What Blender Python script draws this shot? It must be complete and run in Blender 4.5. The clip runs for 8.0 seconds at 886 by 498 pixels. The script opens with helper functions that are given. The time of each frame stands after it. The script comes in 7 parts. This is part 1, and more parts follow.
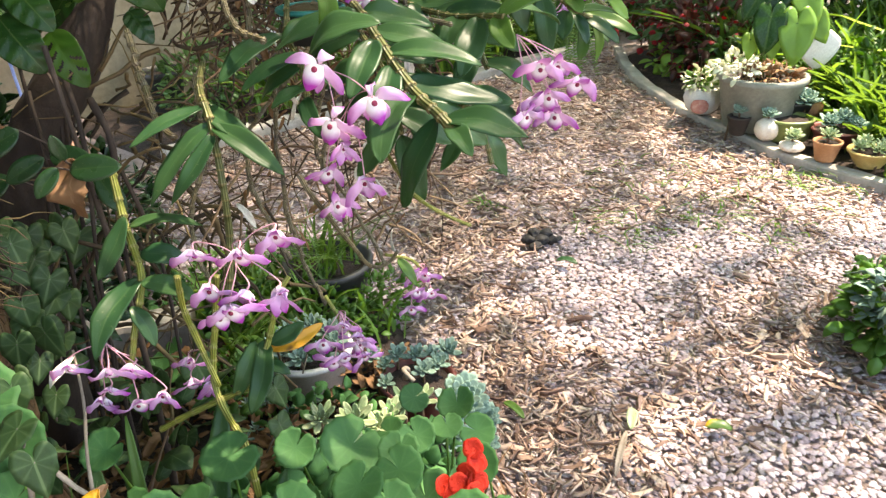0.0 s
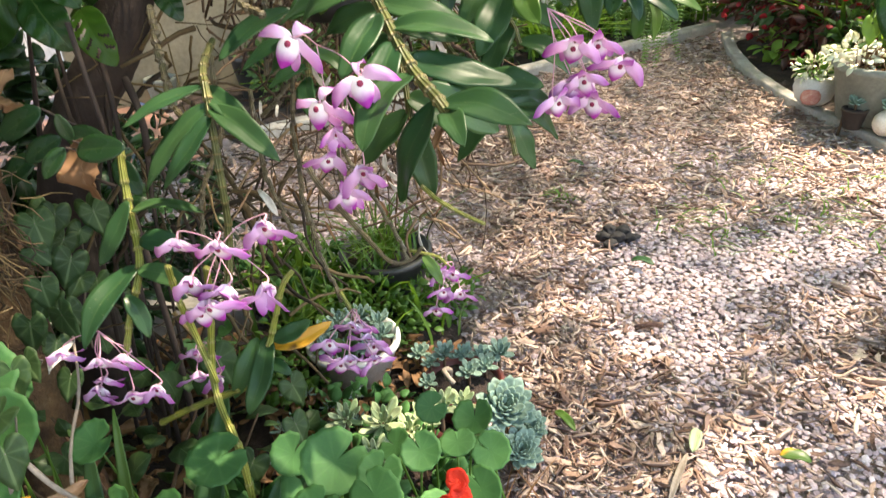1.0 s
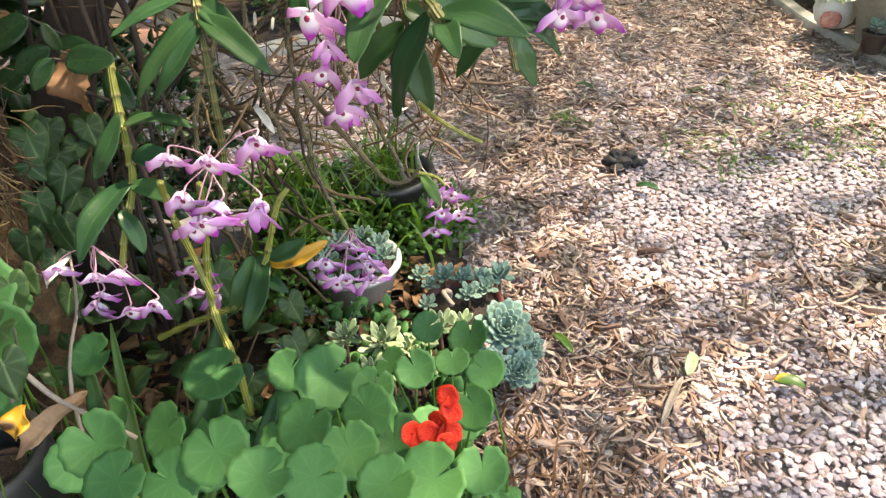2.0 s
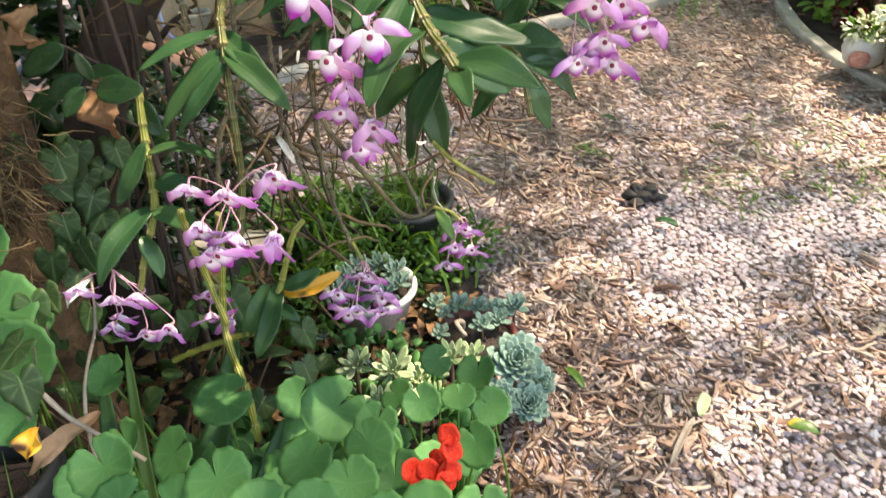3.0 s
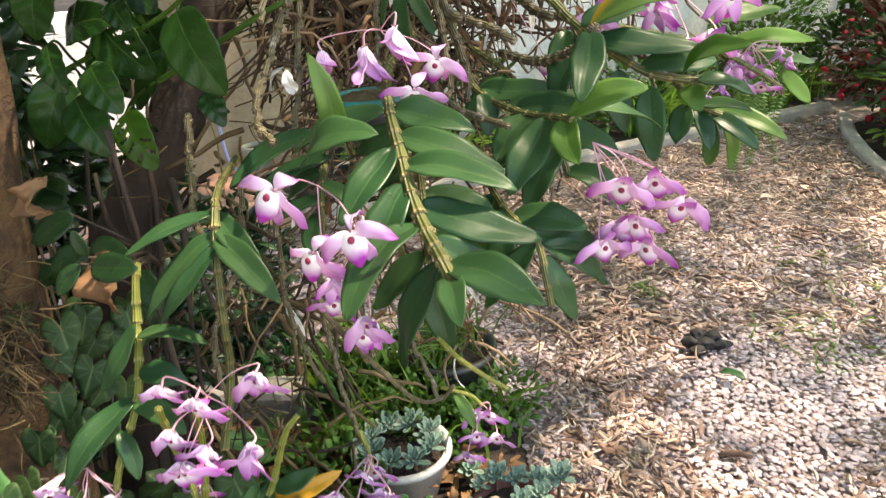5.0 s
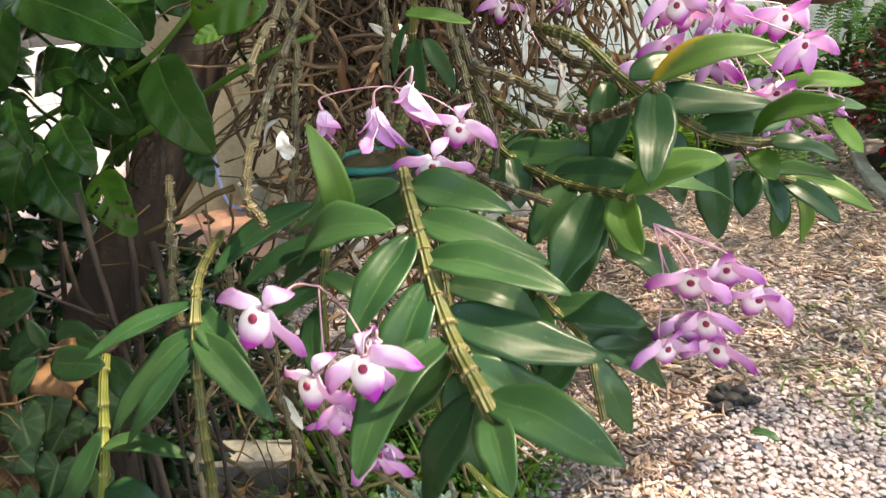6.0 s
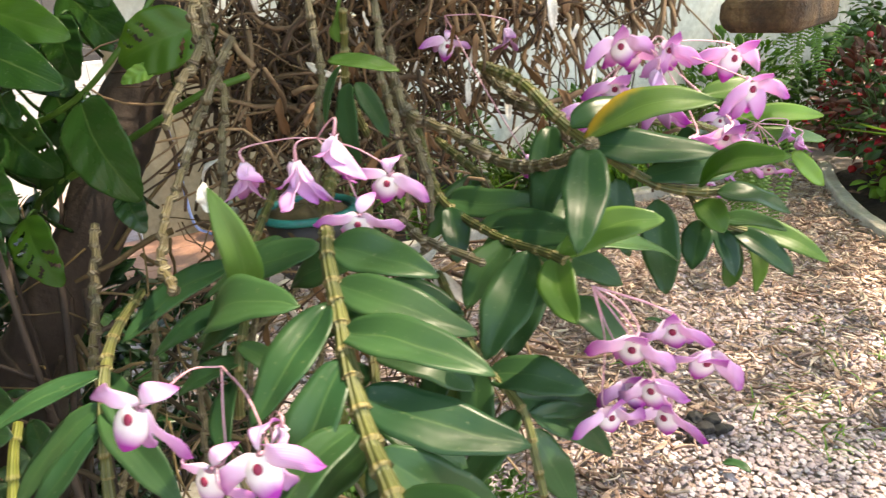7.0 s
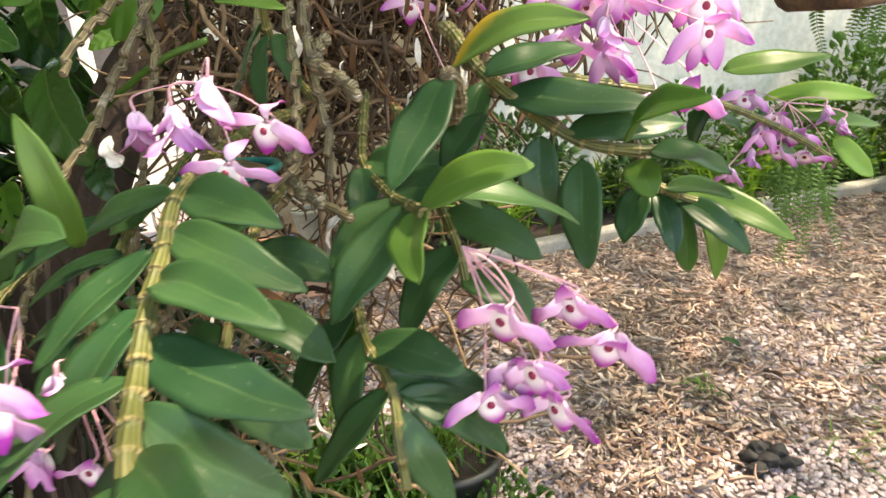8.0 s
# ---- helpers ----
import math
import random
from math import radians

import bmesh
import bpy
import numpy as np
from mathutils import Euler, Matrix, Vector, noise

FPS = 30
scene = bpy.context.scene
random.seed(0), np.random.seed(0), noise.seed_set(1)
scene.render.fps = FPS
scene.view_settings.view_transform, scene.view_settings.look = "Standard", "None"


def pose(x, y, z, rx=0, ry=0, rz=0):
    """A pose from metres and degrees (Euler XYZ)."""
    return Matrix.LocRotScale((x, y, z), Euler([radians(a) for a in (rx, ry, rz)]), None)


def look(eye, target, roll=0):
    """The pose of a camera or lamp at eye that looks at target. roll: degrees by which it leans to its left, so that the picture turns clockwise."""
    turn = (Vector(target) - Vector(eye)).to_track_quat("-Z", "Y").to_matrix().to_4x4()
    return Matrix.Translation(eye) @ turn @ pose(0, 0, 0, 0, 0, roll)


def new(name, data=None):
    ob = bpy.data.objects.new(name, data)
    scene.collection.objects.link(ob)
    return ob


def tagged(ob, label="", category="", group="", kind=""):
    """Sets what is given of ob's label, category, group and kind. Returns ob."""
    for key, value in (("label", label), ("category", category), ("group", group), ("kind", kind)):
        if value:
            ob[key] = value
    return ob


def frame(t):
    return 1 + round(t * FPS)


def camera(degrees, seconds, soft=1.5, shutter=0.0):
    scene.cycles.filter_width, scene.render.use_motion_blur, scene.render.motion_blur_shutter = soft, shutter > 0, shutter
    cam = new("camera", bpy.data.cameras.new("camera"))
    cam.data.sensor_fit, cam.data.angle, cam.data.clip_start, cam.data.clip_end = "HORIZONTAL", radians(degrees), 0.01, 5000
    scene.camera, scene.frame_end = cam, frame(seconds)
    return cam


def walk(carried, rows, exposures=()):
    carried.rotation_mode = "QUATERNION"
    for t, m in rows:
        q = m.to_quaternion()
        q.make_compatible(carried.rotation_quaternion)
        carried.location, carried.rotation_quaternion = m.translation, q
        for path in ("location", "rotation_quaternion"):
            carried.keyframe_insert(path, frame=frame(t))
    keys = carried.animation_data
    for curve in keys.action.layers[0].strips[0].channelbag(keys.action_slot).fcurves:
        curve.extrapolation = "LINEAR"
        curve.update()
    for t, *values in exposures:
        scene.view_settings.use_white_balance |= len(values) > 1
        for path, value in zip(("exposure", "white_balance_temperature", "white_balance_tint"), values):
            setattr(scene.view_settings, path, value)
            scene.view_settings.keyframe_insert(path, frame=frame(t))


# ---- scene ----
cam = camera(63.1, 8.0, soft=1.35, shutter=0.4)
PATH = [
    (0, (0.103, 0.073, 1.181), (0.055, 1.844, 0.254), -2.1),
    (0.5, (0.132, 0.122, 1.166), (-0.027, 1.889, 0.243), -3.6),
    (1, (0.207, 0.175, 1.143), (-0.117, 1.908, 0.199), -3.9),
    (1.5, (0.215, 0.186, 1.123), (-0.112, 1.815, 0.01), -4.2),
    (1.7, (0.217, 0.184, 1.125), (-0.114, 1.808, 0.005), -4.0),
    (2.8, (0.22, 0.183, 1.15), (-0.139, 1.812, 0.047), -2.4),
    (3, (0.234, 0.185, 1.154), (-0.166, 1.828, 0.086), -2.6),
    (3.5, (0.272, 0.186, 1.164), (-0.227, 1.854, 0.179), -2.4),
    (4, (0.299, 0.196, 1.172), (-0.273, 1.871, 0.241), -2.7),
    (4.5, (0.295, 0.251, 1.183), (-0.303, 1.979, 0.371), -3.3),
    (4.7, (0.284, 0.289, 1.179), (-0.318, 2.022, 0.384), -4.0),
    (5.8, (0.208, 0.438, 1.198), (-0.379, 2.204, 0.465), -4.5),
    (6, (0.196, 0.47, 1.193), (-0.396, 2.242, 0.478), -4.6),
    (6.5, (0.186, 0.517, 1.21), (-0.386, 2.302, 0.513), -5.0),
    (7, (0.225, 0.535, 1.211), (-0.318, 2.336, 0.532), -4.7),
    (7.5, (0.311, 0.565, 1.148), (-0.391, 2.321, 0.496), -6.3),
    (8, (0.373, 0.643, 1.13), (-0.459, 2.357, 0.522), -5.4),
]
walk(cam, [(t, look(eye, target, roll)) for t, eye, target, roll in PATH], exposures=[(0, 3.06, 8150, 14), (1.5, 2.92, 8150, 14), (3.0, 2.94, 8200, 14), (4.5, 2.92, 8300, 14), (6.5, 2.92, 8550, 12), (7.5, 3.10, 8800, 13), (8, 3.08, 9000, 13)])

# ---------------------------------------------------------------- world and sun
SUN_DIR = Vector((0.46, 0.22, 0.95)).normalized()  # towards the sun
world = bpy.data.worlds.new("sky")
scene.world = world
world.use_nodes = True
wn = world.node_tree.nodes
sky = wn.new("ShaderNodeTexSky")
sky.sky_type = "NISHITA"
sky.sun_disc = False
sky.sun_elevation = math.asin(SUN_DIR.z)
sky.sun_rotation = math.atan2(SUN_DIR.x, SUN_DIR.y)
world.node_tree.links.new(sky.outputs[0], wn["Background"].inputs[0])
wn["Background"].inputs[1].default_value = 0.138
sun = new("sun", bpy.data.lights.new("sun", "SUN"))
sun.data.energy = 2.75
sun.data.angle = radians(1.2)
sun.data.color = (1.0, 0.95, 0.86)
sun.matrix_world = look(SUN_DIR * 30, (0, 0, 0))

# ---------------------------------------------------------------- small node helpers
def mat(name):
    m = bpy.data.materials.new(name)
    m.use_nodes = True
    return m, m.node_tree.nodes, m.node_tree.links, m.node_tree.nodes["Principled BSDF"]


def ramp(n, links, fac, stops):
    r = n.new("ShaderNodeValToRGB")
    e = r.color_ramp.elements
    while len(e) < len(stops):
        e.new(0.5)
    for el, (p, c) in zip(e, stops):
        el.position, el.color = p, (*c, 1)
    links.new(fac, r.inputs[0])
    return r.outputs[0]


def noise_tex(n, links, scale, detail=4.0, rough=0.55, coord="Object", dist=0.0):
    tc = n.new("ShaderNodeTexCoord")
    t = n.new("ShaderNodeTexNoise")
    t.inputs["Scale"].default_value = scale
    t.inputs["Detail"].default_value = detail
    t.inputs["Roughness"].default_value = rough
    t.inputs["Distortion"].default_value = dist
    links.new(tc.outputs[coord], t.inputs["Vector"])
    return t.outputs["Fac"]


def mix(n, links, kind, fac, a, b):
    m = n.new("ShaderNodeMix")
    m.data_type, m.blend_type = "RGBA", kind
    for sock, v in ((m.inputs[0], fac), (m.inputs[6], a), (m.inputs[7], b)):
        if isinstance(v, (int, float)):
            sock.default_value = v
        elif isinstance(v, tuple):
            sock.default_value = (*v, 1)
        else:
            links.new(v, sock)
    return m.outputs[2]


def math_node(n, links, op, a, b=0.0):
    m = n.new("ShaderNodeMath")
    m.operation = op
    for sock, v in ((m.inputs[0], a), (m.inputs[1], b)):
        if isinstance(v, (int, float)):
            sock.default_value = v
        else:
            links.new(v, sock)
    return m.outputs[0]


def bump(n, links, p, height, strength, dist):
    b = n.new("ShaderNodeBump")
    b.inputs["Strength"].default_value = strength
    b.inputs["Distance"].default_value = dist
    links.new(height, b.inputs["Height"])
    links.new(b.outputs[0], p.inputs["Normal"])


def uv_axes(n, links):
    tc = n.new("ShaderNodeTexCoord")
    s = n.new("ShaderNodeSeparateXYZ")
    links.new(tc.outputs["UV"], s.inputs[0])
    return s.outputs[0], s.outputs[1]


def see_through(m, n, links, p, colour, share):
    """Lets part of the light pass a thin leaf or petal."""
    tr = n.new("ShaderNodeBsdfTranslucent")
    if isinstance(colour, tuple):
        tr.inputs[0].default_value = (*colour, 1)
    else:
        links.new(colour, tr.inputs[0])
    mx = n.new("ShaderNodeMixShader")
    mx.inputs[0].default_value = share
    links.new(p.outputs[0], mx.inputs[1])
    links.new(tr.outputs[0], mx.inputs[2])
    links.new(mx.outputs[0], n["Material Output"].inputs[0])


def leaf_material(name, dark, light, rough=0.35, glow=(0.20, 0.42, 0.03), share=0.22, ribs=14.0, rib=0.5, pale=(0.16, 0.24, 0.07), spots=None, lateral=0.0, fading=None, gloss=0.38, palmate=0, vein=0.12, grooves=0.025):
    """u runs across the leaf, v from its stalk to its tip."""
    m, n, links, p = mat(name)
    u, v = uv_axes(n, links)
    info = n.new("ShaderNodeObjectInfo")
    geo = n.new("ShaderNodeNewGeometry")
    blotch = noise_tex(n, links, 14.0, 3.0)
    shade = math_node(n, links, "ADD", math_node(n, links, "MULTIPLY", info.outputs["Random"], 0.55), math_node(n, links, "MULTIPLY", geo.outputs["Random Per Island"], 0.25))
    shade = math_node(n, links, "ADD", shade, math_node(n, links, "MULTIPLY", math_node(n, links, "SUBTRACT", blotch, 0.5), 0.9))
    base = ramp(n, links, shade, [(0.05, dark), (0.9, light)])
    side = math_node(n, links, "ABSOLUTE", math_node(n, links, "SUBTRACT", u, 0.5))
    mid = math_node(n, links, "LESS_THAN", side, 0.016)
    base = mix(n, links, "MIX", math_node(n, links, "MULTIPLY", mid, rib * 0.6), base, pale)
    wave = math_node(n, links, "SINE", math_node(n, links, "MULTIPLY", u, ribs * 6.283))
    base = mix(n, links, "MULTIPLY", 0.07, base, ramp(n, links, wave, [(0.0, (0.62, 0.66, 0.55)), (1.0, (1, 1, 1))]))
    fine = noise_tex(n, links, 260.0, 2.0)
    base = mix(n, links, "MIX", ramp(n, links, fine, [(0.66, (0, 0, 0)), (0.76, (0.35, 0.35, 0.35))]), base, (0.22, 0.25, 0.12))
    if spots:
        big = noise_tex(n, links, 38.0, 1.0)
        base = mix(n, links, "MIX", ramp(n, links, big, [(0.60, (0, 0, 0)), (0.68, (1, 1, 1))]), base, spots)
    if fading:
        gone = math_node(n, links, "ADD", math_node(n, links, "ADD", math_node(n, links, "MULTIPLY", v, 0.9), math_node(n, links, "MULTIPLY", u, 0.8)), math_node(n, links, "MULTIPLY", noise_tex(n, links, 45.0, 3.0), 0.7))
        base = mix(n, links, "MIX", ramp(n, links, gone, [(0.55, (1, 1, 1)), (0.95, (0, 0, 0))]), base, fading)
    if palmate:
        # veins that fan out from the stalk
        angle = math_node(n, links, "ARCTAN2", math_node(n, links, "SUBTRACT", u, 0.5), math_node(n, links, "SUBTRACT", v, 0.25))
        wave = math_node(n, links, "POWER", math_node(n, links, "ABSOLUTE", math_node(n, links, "COSINE", math_node(n, links, "MULTIPLY", angle, palmate / 2))), 14.0)
        base = mix(n, links, "MIX", math_node(n, links, "MULTIPLY", wave, vein), base, pale)
    links.new(base, p.inputs["Base Color"])
    p.inputs["Roughness"].default_value = rough
    links.new(ramp(n, links, blotch, [(0.3, (rough - 0.08,) * 3), (0.7, (rough + 0.14,) * 3)]), p.inputs["Roughness"])
    p.inputs["Specular IOR Level"].default_value = gloss
    if lateral:
        slant = math_node(n, links, "SUBTRACT", math_node(n, links, "MULTIPLY", v, lateral), math_node(n, links, "MULTIPLY", side, lateral * 0.9))
        wave = math_node(n, links, "MULTIPLY", math_node(n, links, "POWER", math_node(n, links, "ABSOLUTE", math_node(n, links, "SINE", slant)), 0.4), 14.0)
    relief = math_node(n, links, "ADD", math_node(n, links, "MULTIPLY", wave, 0.035 if lateral else grooves), noise_tex(n, links, 45.0, 3.0))
    bump(n, links, p, relief, 0.28 if lateral else 0.24, 0.0016)
    see_through(m, n, links, p, glow, share)
    return m


def plain_material(name, stops, scale, rough=0.8, relief=0.4, dist=0.004, per_island=0.0, per_object=0.0, fine=None, metal=0.0, coord="Object"):
    m, n, links, p = mat(name)
    f = noise_tex(n, links, scale, 6.0, 0.6, coord)
    geo = n.new("ShaderNodeNewGeometry")
    info = n.new("ShaderNodeObjectInfo")
    fac = f
    if per_island:
        fac = math_node(n, links, "ADD", math_node(n, links, "MULTIPLY", f, 1 - per_island), math_node(n, links, "MULTIPLY", geo.outputs["Random Per Island"], per_island))
    if per_object:
        fac = math_node(n, links, "ADD", math_node(n, links, "MULTIPLY", fac, 1 - per_object), math_node(n, links, "MULTIPLY", info.outputs["Random"], per_object))
    base = ramp(n, links, fac, stops)
    small = noise_tex(n, links, fine or scale * 9, 3.0, 0.6, coord)
    base = mix(n, links, "MULTIPLY", 0.45, base, ramp(n, links, small, [(0.3, (0.55, 0.53, 0.5)), (0.7, (1.1, 1.1, 1.1))]))
    links.new(base, p.inputs["Base Color"])
    p.inputs["Roughness"].default_value = rough
    p.inputs["Metallic"].default_value = metal
    bump(n, links, p, math_node(n, links, "ADD", f, math_node(n, links, "MULTIPLY", small, 0.5)), relief, dist)
    return m


def petal_material(name, inner, mid_col, tip, start=0.35, end=0.85, pale=0.30):
    m, n, links, p = mat(name)
    u, v = uv_axes(n, links)
    info = n.new("ShaderNodeObjectInfo")
    wob = noise_tex(n, links, 60.0, 2.0)
    t = math_node(n, links, "ADD", v, math_node(n, links, "MULTIPLY", math_node(n, links, "SUBTRACT", wob, 0.5), 0.25))
    base = ramp(n, links, t, [(0.0, inner), (start, mid_col), (end, tip)])
    base = mix(n, links, "MIX", math_node(n, links, "MULTIPLY", info.outputs["Random"], pale), base, (0.82, 0.56, 0.80))
    vein = math_node(n, links, "SINE", math_node(n, links, "MULTIPLY", u, 60.0))
    base = mix(n, links, "MULTIPLY", 0.04, base, ramp(n, links, vein, [(0.0, (0.80, 0.62, 0.78)), (1.0, (1, 1, 1))]))
    links.new(base, p.inputs["Base Color"])
    p.inputs["Roughness"].default_value = 0.5
    bump(n, links, p, math_node(n, links, "ADD", math_node(n, links, "MULTIPLY", vein, 0.12), noise_tex(n, links, 160.0)), 0.3, 0.0008)
    see_through(m, n, links, p, base, 0.38)
    return m


ORCHID_LEAF = leaf_material("orchid_leaf", (0.011, 0.042, 0.018), (0.042, 0.098, 0.034), 0.33, pale=(0.10, 0.17, 0.06), ribs=6.0, grooves=0.06, gloss=0.25)
ORCHID_LEAF_PALE = leaf_material("orchid_leaf_pale", (0.045, 0.105, 0.020), (0.095, 0.185, 0.035), 0.36, share=0.3, pale=(0.19, 0.28, 0.09), ribs=6.0, grooves=0.06, gloss=0.32)
YELLOW_LEAF = leaf_material("yellowing_leaf", (0.50, 0.24, 0.02), (0.62, 0.33, 0.03), 0.42, glow=(0.7, 0.4, 0.03), pale=(0.6, 0.45, 0.1), spots=(0.06, 0.03, 0.015))
HALF_YELLOW = leaf_material("half_yellow_leaf", (0.045, 0.10, 0.022), (0.08, 0.15, 0.03), 0.4, glow=(0.4, 0.42, 0.03), fading=(0.48, 0.29, 0.03))
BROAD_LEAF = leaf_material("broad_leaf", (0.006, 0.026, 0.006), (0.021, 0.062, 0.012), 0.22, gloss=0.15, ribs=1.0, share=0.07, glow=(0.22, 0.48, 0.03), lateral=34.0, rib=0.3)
BROAD_PALE = leaf_material("broad_pale_leaf", (0.020, 0.070, 0.009), (0.055, 0.135, 0.017), 0.36, gloss=0.3, ribs=1.0, share=0.34, glow=(0.30, 0.50, 0.03), lateral=34.0, rib=0.3)
CITRUS_LEAF = leaf_material("citrus_leaf", (0.007, 0.027, 0.010), (0.020, 0.058, 0.019), 0.27, gloss=0.30, ribs=1.0, share=0.10, lateral=40.0, rib=0.3)
IVY_LEAF = leaf_material("ivy_leaf", (0.012, 0.034, 0.011), (0.038, 0.080, 0.026), 0.45, gloss=0.25, ribs=2.0, share=0.15, pale=(0.17, 0.27, 0.11), palmate=8, vein=0.20, grooves=0.05)
GERANIUM_LEAF = leaf_material("geranium_leaf", (0.022, 0.098, 0.026), (0.058, 0.180, 0.046), 0.66, ribs=3.0, rib=0.0, share=0.14, pale=(0.13, 0.27, 0.09), palmate=9, vein=0.14, grooves=0.05)
GRASS_LEAF = leaf_material("strap_leaf", (0.030, 0.085, 0.014), (0.095, 0.20, 0.035), 0.4, ribs=4.0, share=0.25, glow=(0.28, 0.48, 0.05))
HERB_LEAF = leaf_material("herb_leaf", (0.028, 0.085, 0.014), (0.095, 0.21, 0.04), 0.5, ribs=1.0, share=0.3, glow=(0.3, 0.55, 0.05))
BRIGHT_HERB = leaf_material("bright_herb_leaf", (0.045, 0.125, 0.018), (0.13, 0.27, 0.045), 0.48, ribs=1.0, share=0.34, glow=(0.34, 0.60, 0.06))
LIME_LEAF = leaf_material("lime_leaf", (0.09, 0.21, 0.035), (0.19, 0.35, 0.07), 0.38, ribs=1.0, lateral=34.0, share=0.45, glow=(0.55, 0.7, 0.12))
SUCCULENT = leaf_material("succulent_leaf", (0.12, 0.205, 0.165), (0.24, 0.35, 0.285), 0.55, ribs=0.5, rib=0.0, share=0.03)
PALE_SUCCULENT = leaf_material("variegated_succulent_leaf", (0.16, 0.26, 0.12), (0.40, 0.45, 0.27), 0.5, ribs=1.0, rib=0.6, share=0.08, pale=(0.15, 0.28, 0.10))
DARK_SHRUB = leaf_material("shrub_leaf", (0.022, 0.060, 0.020), (0.07, 0.15, 0.045), 0.35, ribs=1.0, share=0.25, glow=(0.25, 0.45, 0.05))
DRY_LEAF = leaf_material("dry_leaf", (0.12, 0.058, 0.026), (0.27, 0.155, 0.078), 0.75, glow=(0.5, 0.25, 0.08), share=0.15, ribs=3.0, pale=(0.4, 0.25, 0.12))
CANOPY_LEAF = leaf_material("canopy_leaf", (0.03, 0.08, 0.02), (0.08, 0.16, 0.04), 0.4, ribs=1.0, share=0.35)

SEPAL = petal_material("lilac_sepal", (0.84, 0.68, 0.81), (0.77, 0.47, 0.75), (0.42, 0.03, 0.40), 0.45, 0.95)
PETAL = petal_material("lilac_petal", (0.88, 0.76, 0.85), (0.80, 0.52, 0.77), (0.38, 0.02, 0.36), 0.44, 0.91, 0.40)
LIP = petal_material("white_lip", (0.88, 0.84, 0.82), (0.88, 0.82, 0.85), (0.50, 0.05, 0.47), 0.36, 0.74, 0.0)
THROAT = plain_material("maroon_throat", [(0.2, (0.16, 0.006, 0.035)), (0.8, (0.30, 0.015, 0.07))], 90.0, 0.6, 0.1)
PEDICEL = plain_material("pink_stalk", [(0.2, (0.50, 0.22, 0.30)), (0.8, (0.62, 0.36, 0.42))], 60.0, 0.5, 0.1)
COLUMN = plain_material("pale_column", [(0.2, (0.70, 0.50, 0.66)), (0.8, (0.80, 0.66, 0.74))], 60.0, 0.5, 0.1)
SCARLET = leaf_material("scarlet_petal", (0.62, 0.020, 0.008), (0.80, 0.050, 0.015), 0.55, glow=(0.9, 0.06, 0.01), share=0.3, pale=(0.7, 0.03, 0.01))
RED_BLOOM = leaf_material("red_petal", (0.22, 0.006, 0.012), (0.42, 0.02, 0.03), 0.5, glow=(0.7, 0.03, 0.04), share=0.3, pale=(0.5, 0.02, 0.03))
CREAM_BLOOM = leaf_material("cream_petal", (0.60, 0.62, 0.42), (0.80, 0.80, 0.66), 0.5, glow=(0.8, 0.8, 0.6), share=0.3, pale=(0.6, 0.65, 0.4))


def cane_material(name, stops, frill, ring=0.5):
    m, n, links, p = mat(name)
    u, v = uv_axes(n, links)
    f = noise_tex(n, links, 40.0, 4.0)
    base = ramp(n, links, f, stops)
    rib = math_node(n, links, "SINE", math_node(n, links, "MULTIPLY", u, 6.283 * 9))
    base = mix(n, links, "MULTIPLY", 0.5, base, ramp(n, links, rib, [(0.0, (0.5, 0.48, 0.4)), (0.6, (1, 1, 1))]))
    node = math_node(n, links, "GREATER_THAN", math_node(n, links, "FRACT", v), 0.86)
    base = mix(n, links, "MIX", math_node(n, links, "MULTIPLY", node, ring), base, frill)
    links.new(base, p.inputs["Base Color"])
    p.inputs["Roughness"].default_value = 0.55
    bump(n, links, p, math_node(n, links, "ADD", rib, math_node(n, links, "MULTIPLY", f, 2.0)), 0.6, 0.0012)
    return m


GREEN_CANE = cane_material("green_cane", [(0.25, (0.045, 0.056, 0.015)), (0.6, (0.105, 0.112, 0.027)), (0.8, (0.18, 0.148, 0.055))], (0.21, 0.155, 0.06))
LIME_CANE = cane_material("lime_cane", [(0.25, (0.14, 0.165, 0.022)), (0.7, (0.235, 0.24, 0.04))], (0.24, 0.21, 0.08))
OLD_CANE = cane_material("old_cane", [(0.30, (0.028, 0.020, 0.011)), (0.44, (0.090, 0.070, 0.034)), (0.56, (0.145, 0.120, 0.060)), (0.64, (0.10, 0.078, 0.044)), (0.74, (0.36, 0.32, 0.25))], (0.18, 0.145, 0.10), 0.3)
BARK = plain_material("bark", [(0.30, (0.014, 0.007, 0.004)), (0.46, (0.070, 0.036, 0.016)), (0.58, (0.125, 0.070, 0.030)), (0.75, (0.20, 0.125, 0.062))], 14.0, 0.9, 0.8, 0.012)
DARK_BARK = plain_material("dark_bark", [(0.25, (0.016, 0.010, 0.008)), (0.6, (0.045, 0.029, 0.021)), (0.85, (0.085, 0.058, 0.042))], 8.0, 0.85, 0.5, 0.008)
TWIG = plain_material("twig", [(0.2, (0.030, 0.017, 0.010)), (0.5, (0.095, 0.055, 0.030)), (0.85, (0.26, 0.17, 0.095))], 25.0, 0.85, 0.5, 0.003, per_island=0.6)
FIBRE = plain_material("root_fibre", [(0.2, (0.026, 0.015, 0.007)), (0.5, (0.080, 0.052, 0.023)), (0.9, (0.20, 0.135, 0.058))], 25.0, 0.9, 0.4, 0.003, per_island=0.7)
PALE_TWIG = plain_material("pale_twig", [(0.2, (0.15, 0.115, 0.085)), (0.8, (0.32, 0.27, 0.22))], 25.0, 0.85, 0.5, 0.003)
